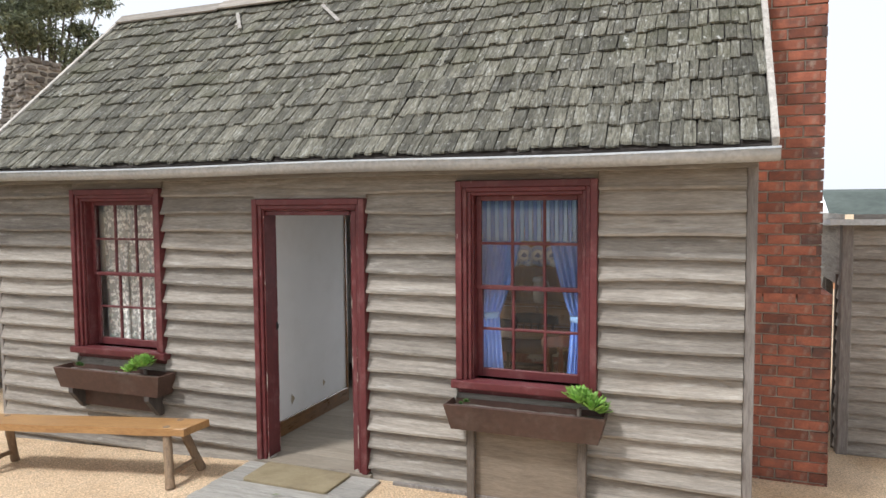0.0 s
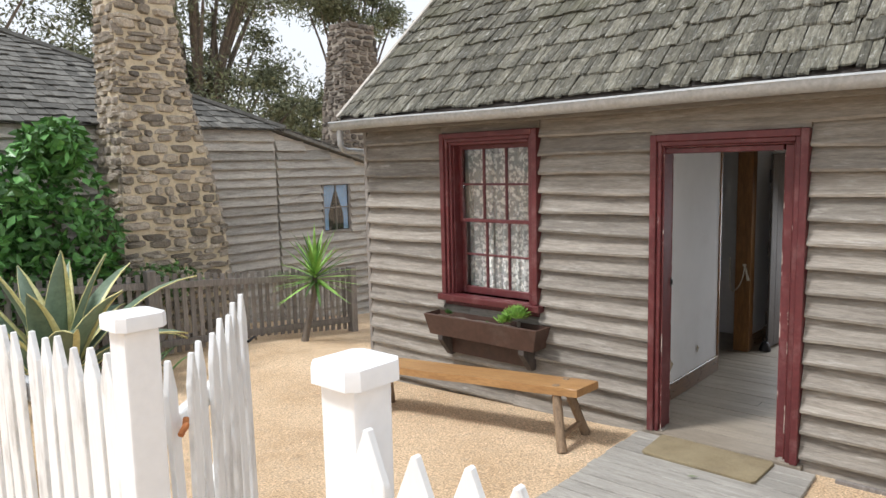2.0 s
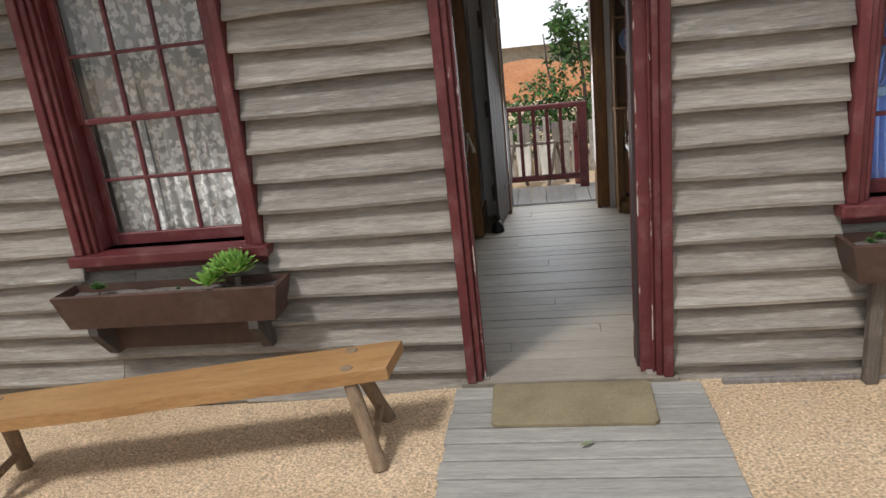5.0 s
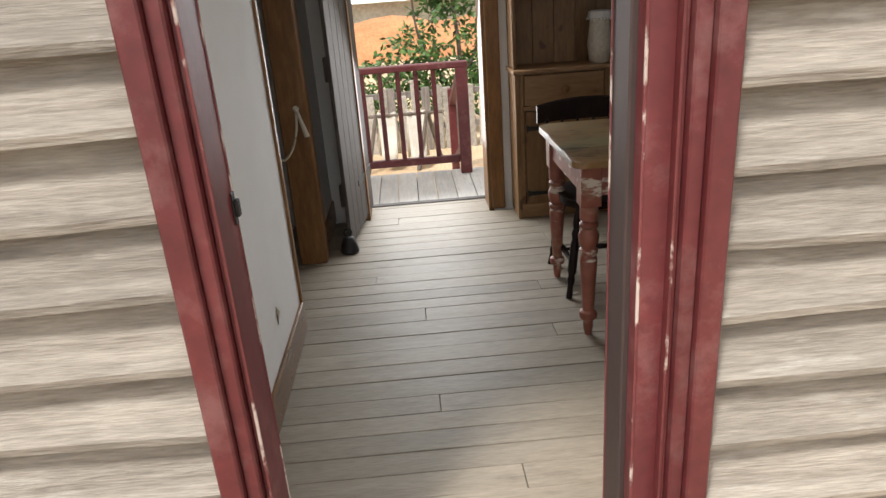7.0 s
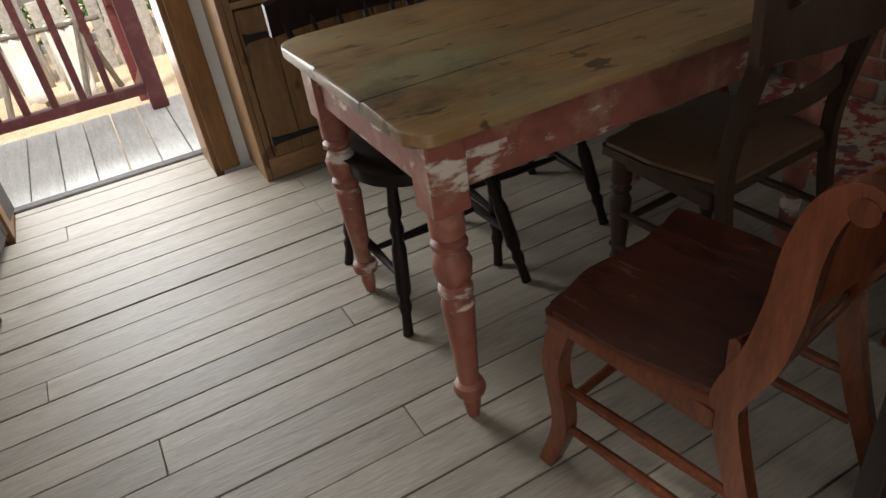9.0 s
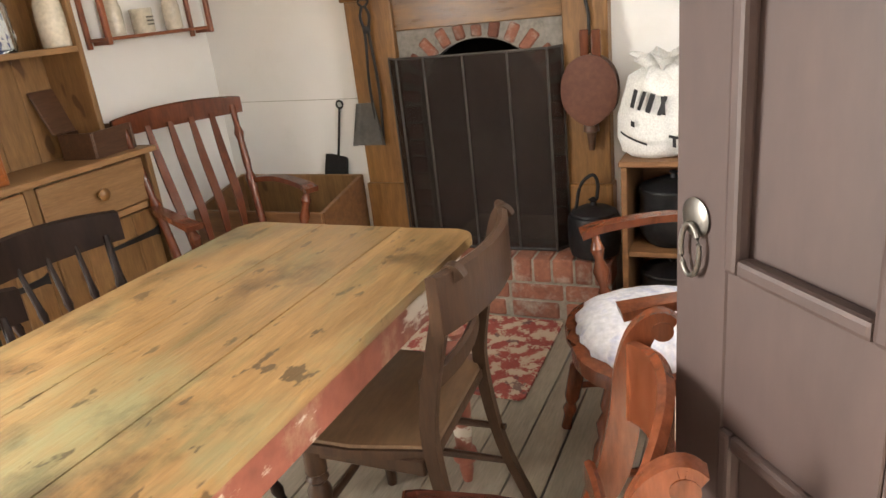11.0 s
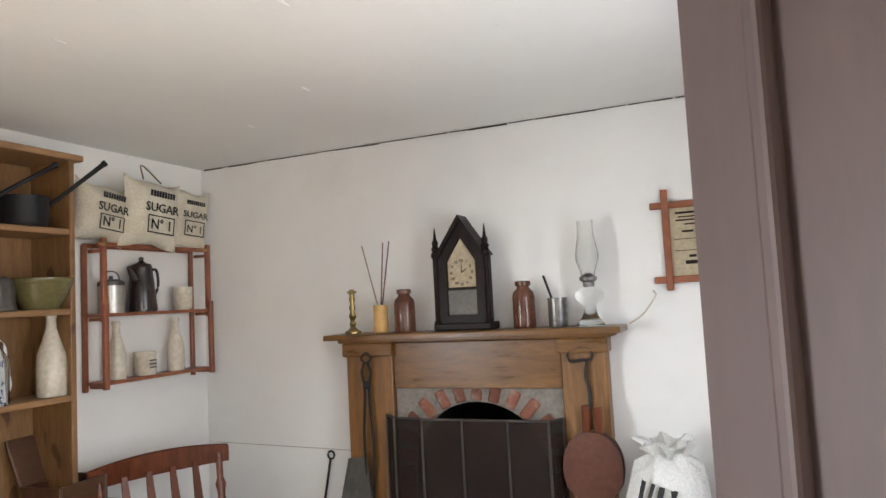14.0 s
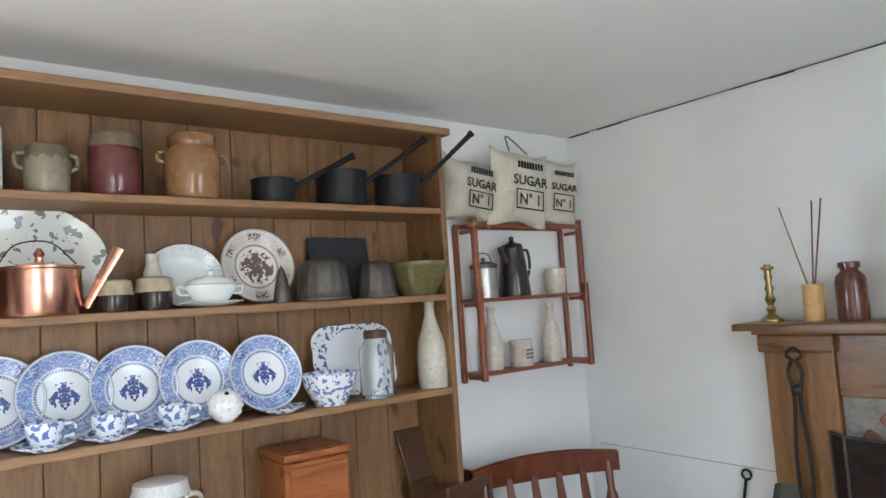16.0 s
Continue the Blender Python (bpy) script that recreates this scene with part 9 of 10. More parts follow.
def sugar_bag(m, w, h, fat, label, seed):
    """A filled calico bag, front -y, standing on its bottom edge."""
    t = thing("sugar_bag", label, "bag", m, "sugar bags above the hanging shelf")
    g = random.Random(seed)
    bm = bmesh.new()
    n = 16
    sides = []
    for s in (-1, 1):
        grid = []
        for j in range(n + 1):
            row = []
            for i in range(n + 1):
                u, v = i / n * 2 - 1, j / n * 2 - 1
                bulge = max(0, (1 - abs(u) ** 3) * (1 - abs(v) ** 3)) ** 0.7
                pull = 1 - 0.13 * (1 - abs(v) ** 2)
                wr = 0.010 * noise.noise(Vector((u * 2.5, v * 2.5, seed))) + 0.004 * noise.noise(Vector((u * 9, v * 9, seed)))
                row.append(bm.verts.new((u * w / 2 * pull, s * (fat / 2 * bulge + 0.001 + wr * (1 if bulge > 0.05 else 0)), h / 2 + v * h / 2 * (1 - 0.13 * (1 - u * u)) + 0.006 * math.sin(5 * u + seed))))
            grid.append(row)
        for a, b in zip(grid, grid[1:]):
            for i in range(n):
                bm.faces.new((a[i], a[i + 1], b[i + 1], b[i]))
        sides.append(grid)
    bmesh.ops.remove_doubles(bm, verts=bm.verts, dist=0.0025)
    part("bag", bm, M_CALICO, t, smooth=60)
    R = Matrix.Rotation(radians(90), 4, "X")
    y = -fat / 2 - 0.009
    big = w / 0.37
    words("SUGAR", 0.062 * big, M_INK, t, Matrix.Translation((0, y + 0.002, h * 0.51)) @ R @ Matrix.Scale(1.08, 4, (1, 0, 0)))
    words("N\u00b0 1", 0.070 * big, M_INK, t, Matrix.Translation((0, y + 0.002, h * 0.27)) @ R)
    for k in range(9):
        a = (-0.080 + k * 0.0178) * big
        part("print", boxed(a, a + 0.0135 * big, y + 0.003, y + 0.004, h * 0.72, h * 0.72 + 0.030 * big, 0), M_INK, t)
    e = 0.085 * big
    for b in ((-e, -e + 0.005, 0.21, 0.46), (e - 0.005, e, 0.21, 0.46), (-e + 0.005, e - 0.005, 0.21, 0.228), (-e + 0.005, e - 0.005, 0.445, 0.46)):
        part("print", boxed(b[0], b[1], y + 0.003, y + 0.004, h * b[2], h * b[3], 0), M_INK, t)
    return t


sugar_bag(pose(2.735, 3.06, 1.885, 4, 5, 6), 0.28, 0.25, 0.14, "grubby calico sugar bag with black print, slumped over the shelf", 1)
sugar_bag(pose(3.245, 3.08, 1.885, 3, 5, -8), 0.24, 0.29, 0.11, "calico sugar bag with black print, tucked in the corner", 3)
sb_ = sugar_bag(pose(2.965, 3.02, 1.868, 3, 4, 0), 0.32, 0.31, 0.13, "plump calico sugar bag with black print hung by a cord", 2)
handle(sb_, [(-0.05, 0.0, 0.30), (-0.01, 0.06, 0.375), (0.05, 0.0, 0.30)], 0.0035, M_ROPE, "cord")

# ---- on the dresser ----
SF = 2.985


def jar_lid_cloth(t, r, z, material, label):
    bm = bmesh.new()
    rings = []
    for k, (q, h) in enumerate(((0.2, 0.010), (0.75, 0.009), (1.02, 0.004), (1.05, -0.012), (1.12, -0.03))):
        rings.append([bm.verts.new((r * q * (1 + (0.03 * math.sin(11 * a) if k > 3 else 0)) * math.cos(a), r * q * (1 + (0.03 * math.sin(11 * a) if k > 3 else 0)) * math.sin(a), z + h)) for a in [2 * math.pi * j / 44 for j in range(44)]])
    for a, b in zip(rings, rings[1:]):
        for j in range(44):
            bm.faces.new((a[j], a[(j + 1) % 44], b[(j + 1) % 44], b[j]))
    bm.faces.new(rings[0])
    part("cover", bm, material, t, label, 60)


S3 = SHZ[2] + 0.001
vessel("white_jar", "tall white china jar on the top dresser shelf", "jar", (1.19, SF, S3), ((0.055, 0), (0.06, 0.01), (0.06, 0.15), (0.05, 0.17), (0.052, 0.18)), M_CHINA)
j = vessel("grey_jar", "small grey stoneware jar with a tied cover", "jar", (1.342, SF, S3), ((0.045, 0), (0.05, 0.01), (0.052, 0.08), (0.045, 0.10), (0.046, 0.108)), M_GREYJAR)
jar_lid_cloth(j, 0.045, 0.112, M_WAXED, "tied brown paper cover")
for s in (-1, 1):
    handle(j, [(s * 0.046, 0, 0.10), (s * 0.066, 0, 0.095), (s * 0.066, 0, 0.07), (s * 0.05, 0, 0.06)], 0.005, M_GREYJAR, "ear")
j = vessel("maroon_jar", "dark maroon glazed jar tied down with waxed paper", "jar", (1.493, SF, S3), ((0.057, 0), (0.062, 0.01), (0.062, 0.115), (0.054, 0.135), (0.055, 0.15)), M_MAROON)
jar_lid_cloth(j, 0.057, 0.153, M_WAXED, "waxed paper cover")
j = vessel("brown_crock", "broad salt-glazed brown crock with two ears", "crock", (1.694, SF, S3), ((0.066, 0), (0.072, 0.01), (0.075, 0.09), (0.073, 0.125), (0.06, 0.145), (0.062, 0.15), (0.064, 0.172), (0.060, 0.178)), M_SALT)
for s in (-1, 1):
    handle(j, [(s * 0.074, 0, 0.13), (s * 0.092, 0, 0.125), (s * 0.092, 0, 0.105), (s * 0.076, 0, 0.10)], 0.007, M_SALT, "ear")


def saucepan(x, r, h, tip, label):
    t = vessel("saucepan", label, "saucepan", (x, SF - 0.01, S3), ((r * 0.9, 0), (r, 0.012), (r * 1.0, h * 0.8), (r * 1.04, h)), M_CLAYPOT, 28, "saucepans on the dresser")
    d_ = Vector(tip) - Vector((x, SF - 0.01, S3))
    st = Vector((d_.x, d_.y, 0)).normalized() * r * 0.98 + Vector((0, 0, h * 0.72))
    part("handle", tube([st, st.lerp(d_, 0.5), d_], [0.0085, 0.008, 0.0095], 10), M_CLAYPOT, t, "long iron handle", 60)
    part("handle_end", lathe([(0.009, 0), (0.012, 0.004), (0.012, 0.014), (0.006, 0.016)], 12, None, tuple(d_), tuple(d_ - st)), M_CLAYPOT, t, smooth=40)
    return t


saucepan(1.925, 0.063, 0.068, (2.165, 2.93, 2.065), "small black iron saucepan with a long handle")
saucepan(2.156, 0.080, 0.105, (2.43, 2.90, 2.135), "black iron saucepan with a long raised handle")
saucepan(2.371, 0.078, 0.105, (2.584, 2.836, 2.155), "black iron saucepan whose long handle juts past the dresser")


def plate(x, z0, r, label, material, y=3.085, lean=14, group="", sx=1.0, sy=1.0, name="plate", depth=0.018):
    """A plate leaning on the back boards: local z is its axis, facing the room."""
    rz_ = r * sy
    m = pose(x, y, z0 + rz_ * math.cos(radians(lean)) + 0.002, 90 - lean)
    t = thing(name, label, "plate", m, group)
    bm = lathe([(0.001, -0.004), (r * 0.62, -0.004), (r * 0.97, depth - 0.005), (r, depth), (r * 0.985, depth + 0.002), (r * 0.95, depth - 0.001), (r * 0.66, 0.004), (r * 0.60, 0.001), (0.001, 0.0)], 44)
    if sx != 1.0 or sy != 1.0:
        rotated(bm, Matrix.Diagonal((sx, sy, 1, 1)))
    part("dish", bm, material, t, smooth=50)
    return t


S1, S2 = SHZ[0] + 0.001, SHZ[1] + 0.001
for px_, g_ in ((0, 0), (115, 1), (230, 2), (345, 3), (455, 4)):
    plate({0: 1.235, 115: 1.385, 230: 1.545, 345: 1.71, 455: 1.897}[px_], S1, 0.112, "blue and white transfer-printed plate leaning at the back of the shelf", M_BLUEPLATE, 3.098 - 0.016 * g_, group="blue plates on the dresser")


def teacup(x, label):
    sc_ = thing("saucer", "blue and white saucer on the dresser shelf", "saucer", Matrix.Translation((x - 0.006, 2.962, S1)), "saucers on the dresser")
    part("dish", lathe([(0.03, 0), (0.034, 0.002), (0.068, 0.016), (0.069, 0.018), (0.06, 0.014), (0.03, 0.005), (0.001, 0.004)], 32), M_BLUEWARE, sc_, smooth=50)
    t = vessel("teacup", label, "cup", (x - 0.006, 2.962, S1 + 0.007), ((0.022, 0), (0.024, 0.004), (0.036, 0.022), (0.041, 0.045), (0.043, 0.06)), M_BLUEWARE, 28, "teacups on the dresser")
    handle(t, [(0.038, -0.008, 0.05), (0.06, -0.012, 0.05), (0.06, -0.012, 0.026), (0.035, -0.008, 0.02)], 0.004, M_BLUEWARE)


teacup(1.328, "blue and white teacup standing on its saucer")
teacup(1.466, "blue and white teacup standing on its saucer")
teacup(1.621, "blue and white teacup standing on its saucer")
bl_ = thing("pierced_pomander", "round white pierced china ball on the dresser shelf", "ornament", Matrix.Translation((1.749, 2.96, S1)))
part("ball", lathe([(0.02, 0)] + [(0.045 * math.cos(a), 0.043 + 0.045 * math.sin(a)) for a in [radians(-65 + 145 * k / 14) for k in range(15)]], 28), M_CHINA, bl_, smooth=60)
for k in range(26):
    z = 1 - 2 * (k + 0.5) / 26
    a = k * 2.39996
    v = Vector((math.sqrt(1 - z * z) * math.cos(a), math.sqrt(1 - z * z) * math.sin(a), z))
    if v.z > -0.6:
        part("boss", lathe([(0.006, 0), (0.0055, 0.003), (0.002, 0.004)], 8, None, tuple(v * 0.0445 + Vector((0, 0, 0.043))), tuple(v)), M_CHINA, bl_, smooth=40)
# no real opening: a black disc painted for the shade inside it
part("hole", lathe([(0.006, 0), (0.006, 0.002)], 10, None, (-0.006, -0.03, 0.078), (-0.1, -0.6, 0.75)), M_INK, bl_)
sc_ = thing("saucer", "empty blue and white saucer on the dresser shelf", "saucer", Matrix.Translation((1.910, 2.958, S1)), "saucers on the dresser")
part("dish", lathe([(0.03, 0), (0.034, 0.002), (0.068, 0.016), (0.069, 0.018), (0.06, 0.014), (0.03, 0.005), (0.001, 0.004)], 32), M_BLUEWARE, sc_, smooth=50)
vessel("blue_bowl", "blue and white printed bowl on the dresser shelf", "bowl", (2.072, 2.965, S1), ((0.045, 0), (0.047, 0.008), (0.055, 0.015), (0.075, 0.06), (0.083, 0.09), (0.085, 0.096)), M_BLUEWARE, 36)
# oblong platter, corners cut
pl_ = thing("oblong_platter", "oblong white platter with a blue printed rim, leaning back", "platter", pose(2.232, 3.09, S1 + 0.115, 78))
bm = bmesh.new()
loops = []
for q, z in ((0.62, -0.004), (0.97, 0.012), (1.0, 0.015), (0.96, 0.015), (0.66, 0.003), (0.3, 0.0)):
    ring = []
    for k in range(48):
        a = 2 * math.pi * k / 48
        c_, s_ = math.cos(a), math.sin(a)
        r = (abs(c_) ** 5 + abs(s_) ** 5) ** -0.2 * (1 + 0.012 * math.cos(12 * a) * (q > 0.9))
        ring.append(bm.verts.new((0.152 * q * r * c_, 0.115 * q * r * s_, z)))
    loops.append(ring)
for a, b in zip(loops, loops[1:]):
    for k in range(48):
        bm.faces.new((a[k], a[(k + 1) % 48], b[(k + 1) % 48], b[k]))
bm.faces.new(loops[0]), bm.faces.new(loops[-1])
part("dish", bm, M_BLUERIM, pl_, smooth=50)
gj = thing("glass_jar", "clear glass preserving jar with a dark lid", "jar", Matrix.Translation((2.242, 2.965, S1)))
part("jar", lathe([(0.05, 0), (0.055, 0.008), (0.055, 0.15), (0.04, 0.175), (0.036, 0.185), (0.034, 0.185), (0.037, 0.172), (0.051, 0.148), (0.051, 0.012), (0.001, 0.008)], 28), M_CLEAR, gj, smooth=45)
part("lid", lathe([(0.038, 0.184), (0.038, 0.205), (0.034, 0.21), (0.002, 0.21)], 24), M_WALNUT, gj, "dark wooden lid", 40)
vessel("cream_bottle", "tall cream stoneware bottle at the end of the shelf", "bottle", (2.467 + 0.012, 2.985, S1), ((0.048, 0), (0.05, 0.008), (0.051, 0.10), (0.047, 0.15), (0.03, 0.20), (0.018, 0.245), (0.017, 0.28), (0.02, 0.285), (0.019, 0.30)), M_CREAM, 28)

plate(1.316, S2, 0.145, "large oval platter with a grey vine print, leaning back", M_GREYPLATTER, 3.09, 12, sx=1.22, sy=0.98, name="oval_platter")
kt = vessel("copper_pan", "polished copper saucepan with lid and long handle", "saucepan", (1.318, 2.965, S2), ((0.085, 0), (0.09, 0.008), (0.09, 0.105), (0.094, 0.108)), M_COPPER, 36, hollow=False)
part("lid", lathe([(0.096, 0.108), (0.096, 0.113), (0.04, 0.122), (0.01, 0.126), (0.008, 0.135), (0.013, 0.145), (0.004, 0.16)], 32), M_COPPER, kt, smooth=40)
part("handle", tube([(0.092, -0.028, 0.015), (0.125, -0.05, 0.085), (0.158, -0.075, 0.155)], [0.009, 0.012, 0.016], 10, None, 0.35), M_COPPER, kt, smooth=60)
part("bail", tube(curve_points([(-0.085, -0.02, 0.12), (-0.05, -0.03, 0.165), (0.02, -0.03, 0.17), (0.075, -0.02, 0.12)], 5), 0.0018, 8), M_IRON, kt, "thin iron bail", 60)
for x, hh in ((1.477, 0.07), (1.577, 0.075)):
    t = vessel("jam_jar", "dark jam jar tied down with brown paper", "jar", (x, 2.96, S2), ((0.038, 0), (0.042, 0.006), (0.042, hh * 0.7), (0.036, hh * 0.9), (0.037, hh)), M_ENAMEL, 24, "jam jars on the dresser")
    jar_lid_cloth(t, 0.042, hh, M_PAPER, "brown paper cover")
t = vessel("small_bottle", "small pale cork-topped bottle behind the jam jars", "bottle", (1.592, 3.03, S2), ((0.022, 0), (0.024, 0.01), (0.024, 0.10), (0.016, 0.125), (0.017, 0.135), (0.019, 0.15)), M_CREAM, 20)
plate(1.694, S2, 0.096, "oval pale grey platter with a scalloped rim, leaning back", M_FAINTWARE, 3.09, 12, sx=1.12, sy=0.95, name="oval_platter")
tu = thing("sauce_tureen", "small pale sprigged sauce tureen on its oval stand", "tureen", Matrix.Translation((1.725, 2.965, S2)))
part("stand", rotated(lathe([(0.04, 0), (0.09, 0.012), (0.088, 0.014), (0.03, 0.005)], 32), Matrix.Diagonal((1, 0.62, 1, 1))), M_FAINTWARE, tu, smooth=50)
part("bowl", rotated(lathe([(0.035, 0.008), (0.05, 0.02), (0.068, 0.045), (0.07, 0.058), (0.066, 0.06)], 32), Matrix.Diagonal((1, 0.62, 1, 1))), M_FAINTWARE, tu, smooth=50)
part("lid", rotated(lathe([(0.068, 0.061), (0.06, 0.072), (0.025, 0.082), (0.008, 0.085), (0.012, 0.096), (0.003, 0.10)], 32), Matrix.Diagonal((1, 0.62, 1, 1))), M_FAINTWARE, tu, smooth=50)
for s in (-1, 1):
    handle(tu, [(s * 0.066, 0, 0.05), (s * 0.088, 0, 0.056), (s * 0.084, 0, 0.036), (s * 0.06, 0, 0.035)], 0.004, M_FAINTWARE)
plate(1.910, S2, 0.116, "round plate with a brown printed tree, leaning back", M_BROWNPLATE, 3.085, 12)


def fluted(name, label, x, r, h, lobes, y=2.965, taper=0.82):
    t = thing(name, label, "jelly mould", Matrix.Translation((x, y, S2)), "moulds on the dresser")
    bm = bmesh.new()
    rings = []
    for q, z in ((1.0, 0), (1.02, 0.006), (0.98, 0.01), (0.97, h * 0.3), (0.93, h * 0.62), (taper, h * 0.88), (taper * 0.72, h * 0.98), (taper * 0.3, h), (0.02, h * 0.97)):
        rings.append([bm.verts.new((r * q * (1 - 0.07 * abs(math.sin(lobes * a / 2)) * (0.01 < z)) * math.cos(a), r * q * (1 - 0.07 * abs(math.sin(lobes * a / 2)) * (0.01 < z)) * math.sin(a), z)) for a in [2 * math.pi * k / 64 for k in range(64)]])
    for a, b in zip(rings, rings[1:]):
        for k in range(64):
            bm.faces.new((a[k], a[(k + 1) % 64], b[(k + 1) % 64], b[k]))
    bm.faces.new(rings[0]), bm.faces.new(rings[-1])
    part("body", bm, M_PEWTER, t, smooth=50)


t = thing("cone_mould", "slim pointed dark tin mould on the dresser shelf", "jelly mould", Matrix.Translation((1.925, 2.95, S2)), "moulds on the dresser")
part("body", lathe([(0.026, 0), (0.027, 0.004), (0.020, 0.05), (0.010, 0.09), (0.002, 0.105)], 20), M_PEWTER, t, smooth=45)
fluted("jelly_mould", "dark fluted tin jelly mould upside down on the shelf", 2.068, 0.083, 0.125, 14)
fluted("small_mould", "small dark fluted tin mould on the shelf", 2.257, 0.062, 0.115, 10, 2.96, 0.86)
t = part("writing_slate", boxed(-0.112, 0.112, -0.006, 0.006, 0, 0.212, 0.003), M_SLATE)
t.matrix_basis = pose(2.208, 3.07, S2, -12)
tagged(t, "plain black writing slate leaning on the back boards", "slate")
vessel("green_bowl", "olive glazed mixing bowl on the dresser shelf", "bowl", (2.442, 2.99, S2), ((0.06, 0), (0.063, 0.006), (0.085, 0.04), (0.102, 0.085), (0.105, 0.092), (0.109, 0.096), (0.109, 0.11), (0.104, 0.112)), M_OLIVE, 36)

# on the worktop
WZ = 0.901
jg = vessel("milk_jug", "cream jug under a white beaded lace cover", "jug", (1.58, 2.98, WZ), ((0.05, 0), (0.06, 0.01), (0.070, 0.11), (0.058, 0.22), (0.058, 0.28)), M_CREAM)
jar_lid_cloth(jg, 0.064, 0.283, M_WHITESACK, "white lace cover with beads")
for k in range(22):
    a = 2 * math.pi * k / 22
    part("bead", lathe([(0.003, 0), (0.0055, 0.004), (0.003, 0.009)], 8, None, (0.072 * math.cos(a), 0.072 * math.sin(a), 0.243)), M_CHINA, jg, smooth=60)
handle(jg, [(0.056, 0, 0.24), (0.10, 0, 0.23), (0.105, 0, 0.14), (0.066, 0, 0.09)], 0.007, M_CREAM)
wb = thing("wooden_box", "closed orange-brown varnished wooden box on the worktop", "box", pose(1.992, 2.998, WZ, 0, 0, -2))
hw = 0.10
part("body", boxed(-hw, hw, -0.095, 0.095, 0, 0.278, 0.004), M_ORANGEBOX, wb)
part("lid", boxed(-hw - 0.004, hw + 0.004, -0.1, 0.1, 0.281, 0.302, 0.006, 2), M_ORANGEBOX, wb, "flat hinged lid")
part("front_panel", boxed(-hw + 0.012, hw - 0.012, -0.099, -0.0955, 0.014, 0.264, 0.003), M_ORANGEBOX, wb, "brighter orange front panel")
db = thing("open_box", "dark walnut box with its lid raised on the worktop", "box", pose(2.535, 2.985, WZ, 0, 0, 6))
part("bottom", boxed(-0.105, 0.105, -0.075, 0.075, 0, 0.012, 0.002), M_WALNUT, db)
for b in ((-0.11, -0.1, -0.08, 0.08), (0.1, 0.11, -0.08, 0.08), (-0.099, 0.099, -0.08, -0.07), (-0.099, 0.099, 0.07, 0.08)):
    part("side", boxed(*b, 0.0, 0.10, 0.002), M_WALNUT, db)
ld = part("lid", boxed(-0.122, 0.122, -0.006, 0.006, 0, 0.175, 0.003), M_WALNUT, db, "raised lid")
ld.matrix_basis = pose(0, 0.086, 0.10, -22)

# ---- small things by the doors ----
rl = thing("rope_loop", "pale knotted rope looped over the bedroom door post", "rope")
part("loop", tube(curve_points([(-0.135, 2.399, 0.86), (-0.15, 2.392, 0.74), (-0.19, 2.39, 0.64), (-0.245, 2.392, 0.60), (-0.272, 2.396, 0.70), (-0.275, 2.40, 0.92)], 6), 0.0065, 8), M_CALICO, rl, smooth=60)
part("tassel", tube([(-0.137, 2.396, 0.87), (-0.115, 2.388, 0.79), (-0.095, 2.382, 0.715)], [0.007, 0.010, 0.014], 8), M_CALICO, rl, "frayed rope end", 60)
part("knot", lathe([(0.006, 0), (0.016, 0.01), (0.017, 0.02), (0.006, 0.03)], 12, None, (-0.135, 2.392, 0.845)), M_CALICO, rl, smooth=60)
ds = thing("doorstop", "squat black iron doorstop on the floorboards", "doorstop", Matrix.Translation((0.03, 2.55, 0.003)))
part("weight", lathe([(0.05, 0), (0.055, 0.006), (0.045, 0.05), (0.03, 0.085), (0.012, 0.095)], 20), M_IRON, ds, smooth=40)
part("ring", tube([(0.022 * math.sin(a), 0, 0.115 + 0.022 * math.cos(a)) for a in [2 * math.pi * k / 14 for k in range(15)]], 0.005, 8), M_IRON, ds, smooth=60)
lf = raw("fallen_leaf", [(0, 0, 0.004), (0.03, 0.012, 0.010), (0.075, 0.0, 0.006), (0.03, -0.014, 0.009)], [(0, 1, 2), (0, 2, 3)], M_GUM)
tagged(lf, "small dry leaf lying on the boardwalk", "leaf").matrix_basis = pose(0.52, -0.61, -0.002, 0, 0, 30)
ck2 = raw("crack", [(3.4485, 2.33, 0.932), (3.4485, 3.10, 0.945), (3.4485, 3.10, 0.947), (3.4485, 2.33, 0.934), (3.4515, 2.33, 0.932), (3.4515, 3.10, 0.945), (3.4515, 3.10, 0.947), (3.4515, 2.33, 0.934)],
          [(0, 1, 2, 3), (7, 6, 5, 4), (0, 4, 5, 1), (3, 2, 6, 7), (0, 3, 7, 4), (1, 5, 6, 2)], M_GREYJAR)
structure(ck2, "hairline joint across the plaster", "trim")
# torn patches in the lining of the partition, and the lock keep on the door jamb
for y, z, w, h in ((1.17, 0.30, 0.035, 0.075), (0.63, 0.28, 0.05, 0.10)):
    chip = raw("torn_patch", [(PX1 + 0.001, y, z - h / 2), (PX1 + 0.004, y + w, z), (PX1 + 0.001, y, z + h / 2), (PX1 + 0.006, y - w * 0.4, z)], [(0, 1, 2), (0, 2, 3)], M_PAPER)
    structure(chip, "torn brown patch in the wall lining", "trim")
keep = thing("lock_keep", "black iron lock keep screwed to the red door jamb", "lock")
part("plate", boxed(0.0863, 0.0893, 0.128, 0.1505, 1.0, 1.065, 0.001), M_IRON, keep)
part("box", boxed(0.0894, 0.098, 0.132, 0.149, 1.015, 1.05, 0.002), M_IRON, keep)

# ---- pieces of the cottage: weatherboards, shingles, floor boards ----
rb = random.Random(11)


